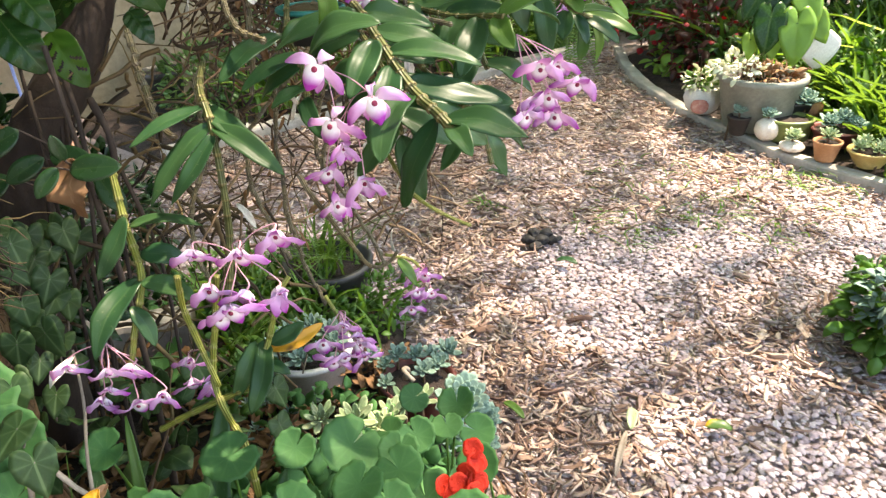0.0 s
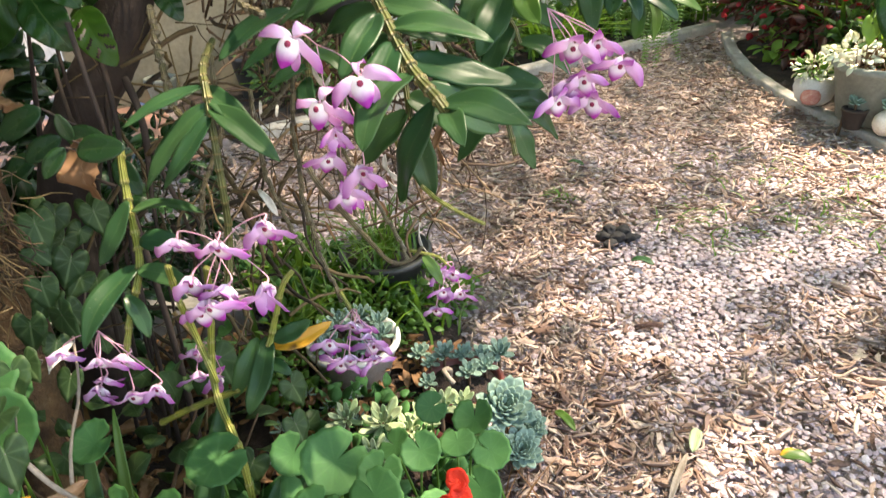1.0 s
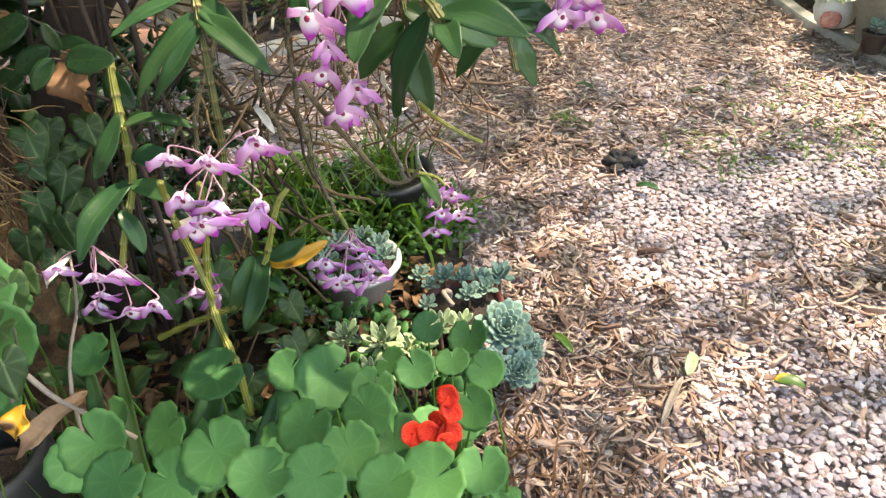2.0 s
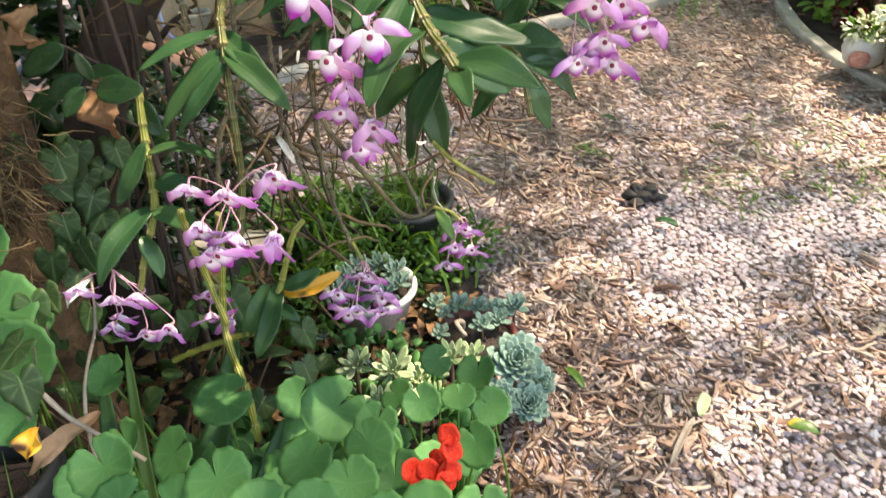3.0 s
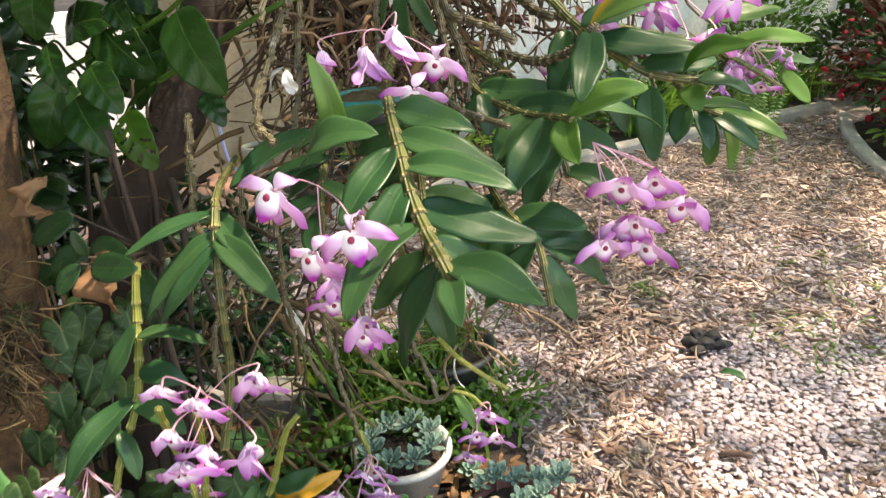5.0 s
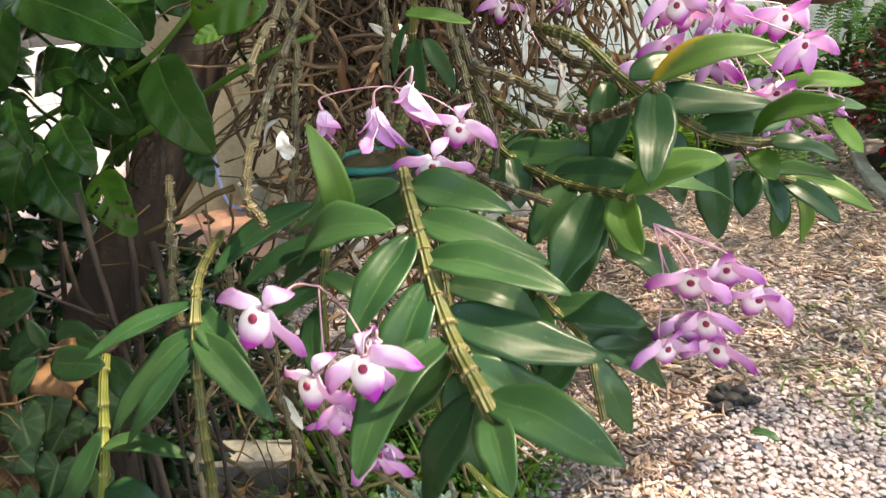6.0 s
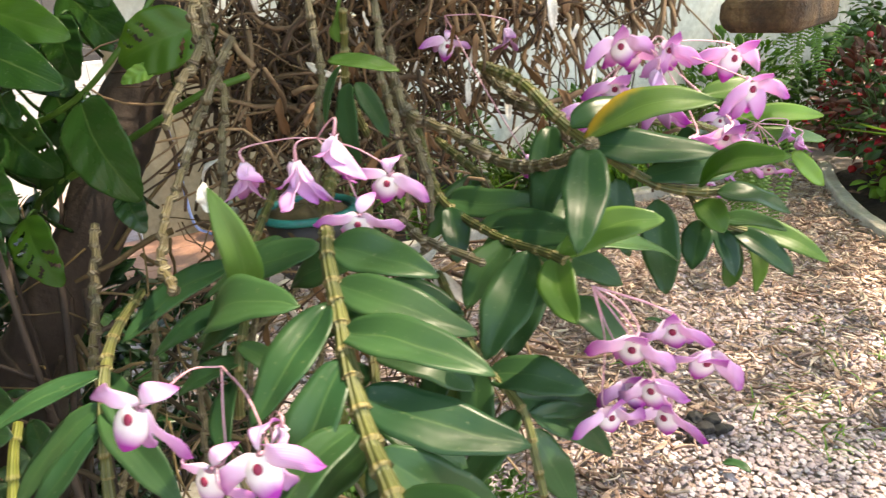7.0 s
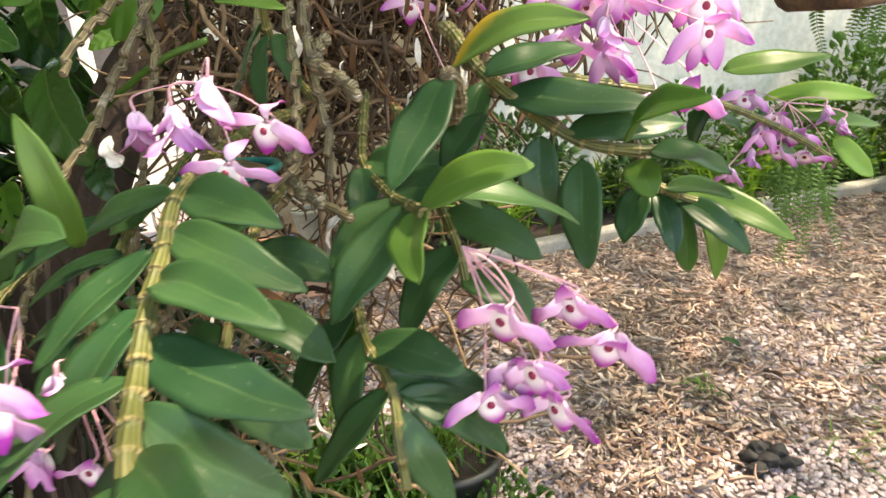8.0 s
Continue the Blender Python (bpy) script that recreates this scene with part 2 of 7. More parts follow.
SOIL = plain_material("soil", [(0.3, (0.015, 0.009, 0.007)), (0.6, (0.040, 0.024, 0.018)), (0.85, (0.09, 0.056, 0.04))], 22.0, 0.95, 1.0, 0.02)
PATH_BED = plain_material("path_bed", [(0.3, (0.27, 0.20, 0.185)), (0.6, (0.37, 0.29, 0.275)), (0.85, (0.45, 0.37, 0.36))], 30.0, 0.95, 1.0, 0.012)
STONE = plain_material("gravel_stone", [(0.10, (0.27, 0.21, 0.225)), (0.34, (0.38, 0.30, 0.32)), (0.55, (0.445, 0.36, 0.38)), (0.72, (0.48, 0.395, 0.405)), (0.9, (0.54, 0.475, 0.485))], 30.0, 0.85, 0.5, 0.003, per_island=0.85)
CHIP = plain_material("wood_chip", [(0.12, (0.12, 0.067, 0.050)), (0.36, (0.25, 0.158, 0.122)), (0.62, (0.38, 0.27, 0.215)), (0.9, (0.55, 0.45, 0.38))], 40.0, 0.85, 0.4, 0.003, per_island=0.8)
CONCRETE = plain_material("concrete", [(0.25, (0.22, 0.20, 0.18)), (0.55, (0.36, 0.335, 0.30)), (0.8, (0.45, 0.43, 0.39))], 7.0, 0.9, 0.5, 0.006)
WHITE_WALL = plain_material("white_render", [(0.2, (0.60, 0.60, 0.585)), (0.8, (0.74, 0.74, 0.72))], 3.0, 0.9, 0.3, 0.004)
BEIGE_WALL = plain_material("beige_render", [(0.2, (0.20, 0.155, 0.10)), (0.5, (0.26, 0.21, 0.145)), (0.85, (0.32, 0.27, 0.19))], 3.5, 0.92, 0.6, 0.006)
TERRACOTTA = plain_material("terracotta_tile", [(0.2, (0.30, 0.14, 0.09)), (0.8, (0.44, 0.23, 0.16))], 6.0, 0.75, 0.3, 0.003, per_object=0.4)
CLAY = plain_material("clay_pot", [(0.2, (0.36, 0.16, 0.07)), (0.8, (0.52, 0.26, 0.13))], 14.0, 0.8, 0.3, 0.003)
GREY_POT = plain_material("grey_pot", [(0.25, (0.13, 0.14, 0.115)), (0.6, (0.22, 0.23, 0.195)), (0.85, (0.30, 0.30, 0.26))], 8.0, 0.7, 0.3, 0.003)
WHITE_POT = plain_material("white_plastic", [(0.2, (0.48, 0.47, 0.44)), (0.8, (0.66, 0.65, 0.61))], 18.0, 0.45, 0.15, 0.002)
BLACK_POT = plain_material("black_plastic", [(0.2, (0.012, 0.012, 0.012)), (0.8, (0.03, 0.03, 0.03))], 18.0, 0.5, 0.15, 0.002)
RED_POT = plain_material("dark_red_pot", [(0.2, (0.07, 0.014, 0.012)), (0.8, (0.14, 0.03, 0.026))], 18.0, 0.5, 0.15, 0.002)
GREEN_POT = plain_material("green_glazed", [(0.2, (0.10, 0.14, 0.04)), (0.8, (0.22, 0.26, 0.10))], 14.0, 0.35, 0.2, 0.003)
YELLOW_POT = plain_material("ochre_glazed", [(0.2, (0.36, 0.24, 0.07)), (0.8, (0.56, 0.42, 0.18))], 14.0, 0.4, 0.2, 0.003)
ROSE_PAINT = plain_material("faded_red_paint", [(0.3, (0.36, 0.09, 0.07)), (0.55, (0.46, 0.20, 0.15)), (0.8, (0.58, 0.45, 0.38))], 60.0, 0.5, 0.15, 0.002)
RED_SHRUB = leaf_material("red_shrub_leaf", (0.050, 0.014, 0.012), (0.115, 0.045, 0.030), 0.4, ribs=1.0, share=0.25, glow=(0.45, 0.10, 0.05))
SHELL = plain_material("shell", [(0.2, (0.62, 0.52, 0.42)), (0.8, (0.82, 0.76, 0.68))], 22.0, 0.5, 0.3, 0.003)
TEAL = plain_material("teal_plastic", [(0.2, (0.005, 0.13, 0.12)), (0.8, (0.01, 0.22, 0.19))], 20.0, 0.35, 0.1)
CLOTH = plain_material("frayed_cloth", [(0.2, (0.55, 0.52, 0.46)), (0.8, (0.74, 0.71, 0.65))], 35.0, 0.95, 0.6, 0.003)
BLUE_HOSE = plain_material("blue_cord", [(0.2, (0.12, 0.18, 0.42)), (0.8, (0.22, 0.30, 0.58))], 20.0, 0.5, 0.1)
DARK_LUMP = plain_material("dark_clod", [(0.2, (0.004, 0.0035, 0.004)), (0.8, (0.013, 0.011, 0.012))], 40.0, 0.75, 0.6, 0.004)
BOARD = plain_material("weathered_board", [(0.2, (0.16, 0.085, 0.045)), (0.8, (0.34, 0.21, 0.12))], 12.0, 0.8, 0.5, 0.004)
GREY_BLOCK = plain_material("grey_block", [(0.2, (0.05, 0.046, 0.046)), (0.8, (0.11, 0.10, 0.10))], 8.0, 0.85, 0.4, 0.004, per_object=0.4)

# ---------------------------------------------------------------- building helpers
WORLD = {}
rnd = random.Random(7)


def V(*a):
    return Vector(a)


def thing(name, at=(0, 0, 0), label="", category="", group="", kind=""):
    """An empty at the base of a thing."""
    ob = new(name)
    ob.empty_display_size = 0.05
    ob.location = at
    WORLD[ob] = Matrix.Translation(at)
    return tagged(ob, label, category, group, kind)


def part(name, me, material, parent=None, label="", m=None):
    """Links a mesh (or bmesh) as one object, at the world pose m, under a thing or a part."""
    if isinstance(me, bmesh.types.BMesh):
        data = bpy.data.meshes.new(name)
        me.to_mesh(data)
        me.free()
        me = data
    if material and not me.materials:
        me.materials.append(material)
    ob = new(name, me)
    m = m or Matrix()
    WORLD[ob] = m
    if parent:
        ob.parent = parent
        ob.matrix_parent_inverse = WORLD[parent].inverted()
    ob.matrix_basis = m
    if label:
        ob["label"] = label
    return ob


def smooth(me):
    me.polygons.foreach_set("use_smooth", [True] * len(me.polygons))
    return me


def mesh_from(name, verts, faces, uvs=None):
    me = bpy.data.meshes.new(name)
    me.from_pydata([tuple(v) for v in verts], [], faces)
    if uvs is not None:
        layer = me.uv_layers.new(name="UVMap")
        idx = np.empty(len(me.loops), dtype=np.int32)
        me.loops.foreach_get("vertex_index", idx)
        layer.data.foreach_set("uv", np.asarray(uvs, dtype=np.float32)[idx].ravel())
    return smooth(me)


def spline(points, steps):
    """Catmull-Rom through the points; steps per stretch."""
    p = [Vector(q) for q in points]
    p = [p[0] * 2 - p[1]] + p + [p[-1] * 2 - p[-2]]
    out = []
    for i in range(1, len(p) - 2):
        for k in range(steps):
            t = k / steps
            a, b, c, d = p[i - 1], p[i], p[i + 1], p[i + 2]
            out.append(0.5 * ((2 * b) + (c - a) * t + (2 * a - 5 * b + 4 * c - d) * t * t + (3 * b - a - 3 * c + d) * t ** 3))
    out.append(p[-2])
    return out


def resample(pts, n):
    d = [0.0]
    for a, b in zip(pts, pts[1:]):
        d.append(d[-1] + (b - a).length)
    total, out, j = d[-1], [], 0
    for i in range(n + 1):
        s = total * i / n
        while j < len(d) - 2 and d[j + 1] < s:
            j += 1
        f = (s - d[j]) / max(1e-9, d[j + 1] - d[j])
        out.append(pts[j].lerp(pts[j + 1], f))
    return out, total


def tube_data(pts, radii, sides=8, vs=None, cap=True):
    """Vertices, faces and uv of a tube along pts."""
    verts, faces, uvs = [], [], []
    t0 = (pts[1] - pts[0]).normalized()
    nrm = t0.orthogonal().normalized()
    for i, q in enumerate(pts):
        t = (pts[min(i + 1, len(pts) - 1)] - pts[max(i - 1, 0)]).normalized()
        nrm = (nrm - t * nrm.dot(t)).normalized()
        bi = t.cross(nrm)
        for k in range(sides):
            a = 2 * math.pi * k / sides
            verts.append(q + (nrm * math.cos(a) + bi * math.sin(a)) * radii[i])
            uvs.append((k / sides, vs[i] if vs else i))
    for i in range(len(pts) - 1):
        for k in range(sides):
            k2 = (k + 1) % sides
            faces.append((i * sides + k, i * sides + k2, (i + 1) * sides + k2, (i + 1) * sides + k))
    if cap:
        faces.append(tuple(range(sides - 1, -1, -1)))
        faces.append(tuple((len(pts) - 1) * sides + k for k in range(sides)))
    return verts, faces, uvs


def tube(name, points, r0, r1, sides=8, steps=6, wobble=0.0, seed=1):
    pts = spline(points, steps)
    rr = random.Random(seed)
    n = len(pts) - 1
    radii = [(r0 + (r1 - r0) * i / n) * (1 + wobble * rr.uniform(-1, 1)) for i in range(n + 1)]
    return mesh_from(name, *tube_data(pts, radii, sides))


def many_tubes(name, specs, sides=5):
    """One mesh of many tubes: (points, r0, r1)."""
    verts, faces, uvs = [], [], []
    for points, r0, r1 in specs:
        n = len(points) - 1
        v, f, u = tube_data(points, [r0 + (r1 - r0) * i / n for i in range(n + 1)], sides)
        o = len(verts)
        verts += v
        uvs += u
        faces += [tuple(i + o for i in q) for q in f]
    return mesh_from(name, verts, faces, uvs)


def lathe(name, profile, sides=40, wob=0.0, seed=3):
    """A turned shape round z: (radius, height) from inside bottom round the rim to the foot."""
    rr = random.Random(seed)
    verts, faces = [], []
    ph = [rr.uniform(0, 6.28) for _ in range(3)]
    for r, z in profile:
        for k in range(sides):
            a = 2 * math.pi * k / sides
            w = 1 + wob * (math.sin(2 * a + ph[0]) + 0.5 * math.sin(3 * a + ph[1]))
            verts.append((r * w * math.cos(a), r * w * math.sin(a), z))
    for i in range(len(profile) - 1):
        for k in range(sides):
            k2 = (k + 1) % sides
            faces.append((i * sides + k, i * sides + k2, (i + 1) * sides + k2, (i + 1) * sides + k))
    faces.append(tuple(range(sides - 1, -1, -1)))
    faces.append(tuple((len(profile) - 1) * sides + k for k in range(sides)))
    return mesh_from(name, verts, faces)


def axes(base, tip, up, twist=0.0):
    """A pose whose y runs from base to tip and whose z lies near up."""
    y = (Vector(tip) - Vector(base)).normalized()
    z = Vector(up)
    z = (z - y * z.dot(y)).normalized()
    x = y.cross(z)
    m = Matrix((x, y, z)).transposed().to_4x4()
    return Matrix.Translation(base) @ m @ Matrix.Rotation(twist, 4, "Y")


def blade_data(L, W, arch=0.08, fold=0.25, nx=6, ny=12, p0=0.55, p1=0.62, thick=0.0009, droop=0.0, wave=0.0, seed=0, lobes=None):
    """A closed thin leaf: x across, y from stalk to tip, z up. Returns vertices, faces, uv."""
    rr = random.Random(seed)
    ph = rr.uniform(0, 6.28)
    smax = p0 / (p0 + p1)
    peak = (smax ** p0) * ((1 - smax) ** p1)
    top, uv = [], []
    for j in range(ny + 1):
        s = 0.004 + 0.992 * j / ny
        w = (s ** p0) * ((1 - s) ** p1) / peak * W / 2
        if lobes:
            w *= lobes(s)
        for i in range(nx + 1):
            a = 2 * i / nx - 1
            x = w * a
            z = arch * L * math.sin(math.pi * s) + fold * abs(x) * (1 - 0.5 * s) - droop * L * s * s
            z += wave * W * math.sin(s * 9 + ph + a) * abs(a)
            top.append((x, L * s, z))
            uv.append((i / nx, s))
    n = len(top)
    verts = top + [(x, y, z - thick) for x, y, z in top]
    uvs = uv + uv
    faces = []
    c = nx + 1
    for j in range(ny):
        for i in range(nx):
            q = (j * c + i, j * c + i + 1, (j + 1) * c + i + 1, (j + 1) * c + i)
            faces.append(q)
            faces.append(tuple(n + k for k in reversed(q)))
    rim = [i for i in range(c)] + [j * c + nx for j in range(1, ny + 1)] + [ny * c + i for i in range(nx - 1, -1, -1)] + [j * c for j in range(ny - 1, 0, -1)]
    for a, b in zip(rim, rim[1:] + rim[:1]):
        faces.append((b, a, n + a, n + b))
    return verts, faces, uvs


def blade(name, L, W, **kw):
    return mesh_from(name, *blade_data(L, W, **kw))


def scatter_mesh(name, templates, mats4):
    """One mesh of many copies: templates [(verts array, faces list, uv array)], mats4 [(template index, Matrix)]."""
    vs, fs, us, o = [], [], [], 0
    arrs = [(np.asarray([tuple(v) for v in t[0]], dtype=np.float64), t[1], np.asarray(t[2]) if t[2] is not None else np.zeros((len(t[0]), 2))) for t in templates]
    for k, m in mats4:
        a, f, u = arrs[k]
        r = np.array(m)
        vs.append(a @ r[:3, :3].T + r[:3, 3])
        us.append(u)
        fs += [tuple(i + o for i in q) for q in f]
        o += len(a)
    if not vs:
        return mesh_from(name, [(0, 0, 0), (0.001, 0, 0), (0, 0.001, 0)], [(0, 1, 2)])
    return mesh_from(name, np.concatenate(vs).tolist(), fs, np.concatenate(us))


def rot_about(axis, deg):
    return Matrix.Rotation(radians(deg), 4, axis)


def box_mesh(name, sx, sy, sz, bevel=0.006, seg=2):
    bm = bmesh.new()
    bmesh.ops.create_cube(bm, size=1.0, matrix=Matrix.Diagonal((sx, sy, sz, 1)))
    if bevel:
        bmesh.ops.bevel(bm, geom=bm.edges[:], offset=bevel, segments=seg, affect="EDGES", profile=0.5)
    me = bpy.data.meshes.new(name)
    bm.to_mesh(me)
    bm.free()
    return me


def rough_up(me, amount, scale, seed=0):
    """Moves the vertices of a mesh by noise."""
    for v in me.vertices:
        d = noise.noise_vector(v.co * scale + Vector((seed * 7.1, seed * 3.3, 0)))
        v.co += d * amount
    return me


def face_pose(at, normal, tip, size):
    z = Vector(normal).normalized()
    y = Vector(tip)
    y = (y - z * y.dot(z)).normalized()
    x = y.cross(z)
    return Matrix.Translation(at) @ Matrix((x, y, z)).transposed().to_4x4() @ Matrix.Scale(size, 4)

# ---------------------------------------------------------------- orchid
def cane_mesh(name, points, r0, r1, internode=0.022, sides=12, frill=1.25, kink=0.0):
    """A jointed cane: each joint is a ribbed stretch that swells into a papery cuff."""
    pts, total = resample(spline(points, 10), 200)
    joints = max(2, round(total / internode))
    path, radii, vs = [], [], []
    prof = ((0.0, 0.92), (0.3, 1.0), (0.7, 1.06), (0.86, 1.16), (0.93, frill), (0.97, frill * 0.97))
    jit = random.Random(joints * 7 + int(r0 * 1e5))
    ends = [(j + (jit.uniform(-0.28, 0.28) if 0 < j < joints else 0.0)) / joints for j in range(joints + 1)]
    for j in range(joints):
        cuff = jit.uniform(0.90, 1.10)
        for f, r in prof:
            s = ends[j] + (ends[j + 1] - ends[j]) * f
            r = 1 + (r - 1) * cuff ** 3 if f > 0.8 else r * cuff ** 0.4
            k = min(199.0, s * 200)
            i = int(k)
            path.append(pts[i].lerp(pts[i + 1], k - i) + V(math.sin(j * 7.3 + r0 * 9e3), math.sin(j * 3.1 + 2), math.sin(j * 5.7 + 1)) * kink)
            radii.append((r0 + (r1 - r0) * s) * r * (1 + 0.10 * math.sin(j * 12.9898) * f))
            vs.append(j + f)
    path.append(pts[-1])
    radii.append(r1 * 0.6)
    vs.append(joints)
    return mesh_from(name, *tube_data(path, radii, sides, vs))


def orchid_leaf(parent, base, tip, width, up=(0.0, -0.55, 0.84), twist=0.0, arch=0.07, fold=0.28, material=None, seed=0, label=""):
    L = (Vector(tip) - Vector(base)).length
    rr = random.Random(f"{L:.4f} {seed}")
    me = blade("leaf", L, width * rr.uniform(1.0, 1.14), arch=arch * rr.uniform(0.6, 1.5), fold=fold * rr.uniform(0.5, 1.5), wave=rr.uniform(0.01, 0.05), seed=seed, nx=8, ny=16, p0=0.54, p1=rr.uniform(0.64, 0.84))
    sway, roll, ph = rr.uniform(-0.09, 0.09), rr.uniform(-0.35, 0.35), rr.uniform(0, 6.28)
    for v in me.vertices:
        s = v.co.y / L
        v.co.x += sway * L * math.sin(math.pi * s) + 0.018 * width * math.sin(s * 17 + ph) * (1 if v.co.x > 0 else -0.8)
        v.co.z += roll * v.co.x * s + 0.03 * width * math.sin(s * 11 + ph * 2 + v.co.x / width * 3)
    twist += rr.uniform(-12, 12)
    return part("leaf", me, material or ORCHID_LEAF, parent, label, axes(base, tip, up, radians(twist)))


# the pieces of an open flower, 7 cm across, that faces +z with its lip towards -y
def petal_piece(name, L, W, **kw):
    return blade(name, L, W, nx=6, ny=10, thick=0.0006, **kw)


PIECES = {
    "sepal": petal_piece("sepal", 0.038, 0.0118, arch=0.12, fold=0.25, p0=0.62, p1=0.80, droop=0.10, wave=0.13),
    "petal": petal_piece("petal", 0.042, 0.0142, arch=0.18, fold=-0.30, p0=0.74, p1=0.74, droop=0.12, wave=0.16),
}
for piece, bend in (("sepal", 0.18), ("petal", 0.36)):
    # the tips hang towards the lip
    for v in PIECES[piece].vertices:
        s = max(0.0, v.co.y) / 0.037
        v.co.x += bend * 0.037 * s * s
        v.co.y -= bend * 0.3 * 0.037 * s ** 3
PIECES["sepal"].materials.append(SEPAL)
PIECES["petal"].materials.append(PETAL)


def lip_mesh():
    """A pouch: an egg shaped, bulging shield that hangs below the centre and opens at its top."""
    verts, uvs, faces = [], [], []
    nu, nv = 14, 10
    for shell in (0, 1):
        for j in range(nv + 1):
            s = j / nv
            half = 0.0100 * math.sin(math.pi * (0.16 + 0.82 * s)) ** 0.8 * (1 - 0.08 * shell)
            deep = 0.0068 * math.sin(math.pi * (0.10 + 0.88 * s)) ** 0.7
            for i in range(nu + 1):
                a = (i / nu - 0.5) * math.pi * 1.12
                flare = 1 + 0.12 * abs(math.sin(a)) ** 3
                verts.append((half * math.sin(a) * flare, -0.001 - 0.0310 * s, 0.001 + deep * math.cos(a) - 0.0006 * shell + 0.004 * s))
                uvs.append((i / nu, s))
    c, n = nu + 1, (nu + 1) * (nv + 1)
    for j in range(nv):
        for i in range(nu):
            q = (j * c + i, j * c + i + 1, (j + 1) * c + i + 1, (j + 1) * c + i)
            faces += [tuple(reversed(q)), tuple(n + k for k in q)]
    return mesh_from("lip", verts, faces, uvs)


PIECES["lip"] = lip_mesh()
PIECES["lip"].materials.append(LIP)


def throat_mesh():
    bm = bmesh.new()
    bmesh.ops.create_uvsphere(bm, u_segments=18, v_segments=10, radius=1.0, matrix=Matrix.Translation((0, -0.0075, 0.0058)) @ Matrix.Diagonal((0.0036, 0.0042, 0.0028, 1)))
    me = bpy.data.meshes.new("throat")
    bm.to_mesh(me)
    bm.free()
    me.materials.append(THROAT)
    return smooth(me)


PIECES["throat"] = throat_mesh()


def flower(parent, at, facing, stalk_to, size=1.0, roll=0.0, closed=0.0, seed=0, lip=True):
    """An orchid bloom at `at`, looking along `facing`, on a thin stalk from `stalk_to`. closed: 0 flat open to 1 hanging shut."""
    rr = random.Random(seed * 13 + 5)
    at, facing = Vector(at), Vector(facing).normalized()
    up = V(0, 0, 1)
    y = (up - facing * up.dot(facing))
    y = y.normalized() if y.length > 0.05 else V(0, 1, 0)
    x = y.cross(facing)
    m = Matrix.Translation(at) @ Matrix((x, y, facing)).transposed().to_4x4() @ Matrix.Rotation(radians(roll), 4, "Z") @ Matrix.Scale(size, 4)
    # stalk and column in one piece
    a = Vector(stalk_to)
    back = at - facing * 0.012 * size
    bend = (a + back) / 2 + V(rr.uniform(-1, 1), rr.uniform(-1, 1), 0.6) * 0.006
    st = spline([a, bend, back, at + facing * 0.001 * size], 4)
    n = len(st) - 1
    me = mesh_from("flower", *tube_data(st, [0.0007 + 0.0022 * max(0, i / n - 0.55) for i in range(n + 1)], 6))
    f = part("flower", me, PEDICEL, parent)
    for k, (kind, ang) in enumerate((("sepal", 90), ("sepal", 234), ("sepal", 306), ("petal", 6), ("petal", 174))):
        tilt = (4 if kind == "petal" else -26) + rr.uniform(-12, 14) + 76 * closed * (1.0 if kind == "petal" else 1.3) + ((70 if closed > 0.05 else -30) * (1 - closed) if ang == 90 else 0)
        ang2 = ang + rr.uniform(-13, 13)
        q = m @ rot_about("Z", ang2 - 90) @ Matrix.Translation((0, 0.002, 0.0015 if kind == "petal" else 0)) @ rot_about("X", tilt) @ rot_about("Y", rr.uniform(-16, 16))
        q = q @ Matrix.Diagonal((rr.uniform(0.8, 1.25) * (1 + 0.75 * max(0.0, closed - 0.3)) * (1.28 if 0.05 < closed < 0.6 else 1.0) * (-1 if 90 < ang < 270 else 1), rr.uniform(0.86, 1.10) * (0.62 if ang == 90 else 0.92 if 0.05 < closed < 0.6 else 1.0), rr.uniform(0.6, 1.6), 1))
        part(kind, PIECES[kind], None, f, "", q)
    if lip and closed < 0.7:
        q = m @ Matrix.Translation((0, 0.002, 0.002)) @ rot_about("X", rr.uniform(-4, 14))
        part("lip", PIECES["lip"], None, f, "white lip with a magenta tip", q)
        part("throat", PIECES["throat"], None, f, "maroon throat", q)
    return f


def cane(name_label, points, r0, r1, material, leaves=(), name="orchid_cane", internode=0.022, frill=1.25, kink=0.0003, group="orchid canes", category="orchid"):
    """A cane with its leaves: (base, tip, width[, twist])."""
    ob = thing(name, points[0], name_label, category, group)
    part("stem", cane_mesh("stem", points, r0, r1, internode, frill=frill, kink=kink), material, ob)
    for k, row in enumerate(leaves):
        b, t, w = row[:3]
        orchid_leaf(ob, b, t, w, twist=row[3] if len(row) > 3 else 0.0, material=row[4] if len(row) > 4 else None, seed=k + 1, arch=0.05 + 0.03 * ((k * 7) % 3))
    return ob


EYE_SIDE = V(0.15, -0.75, 0.35)  # the open side of the garden, which most blooms face

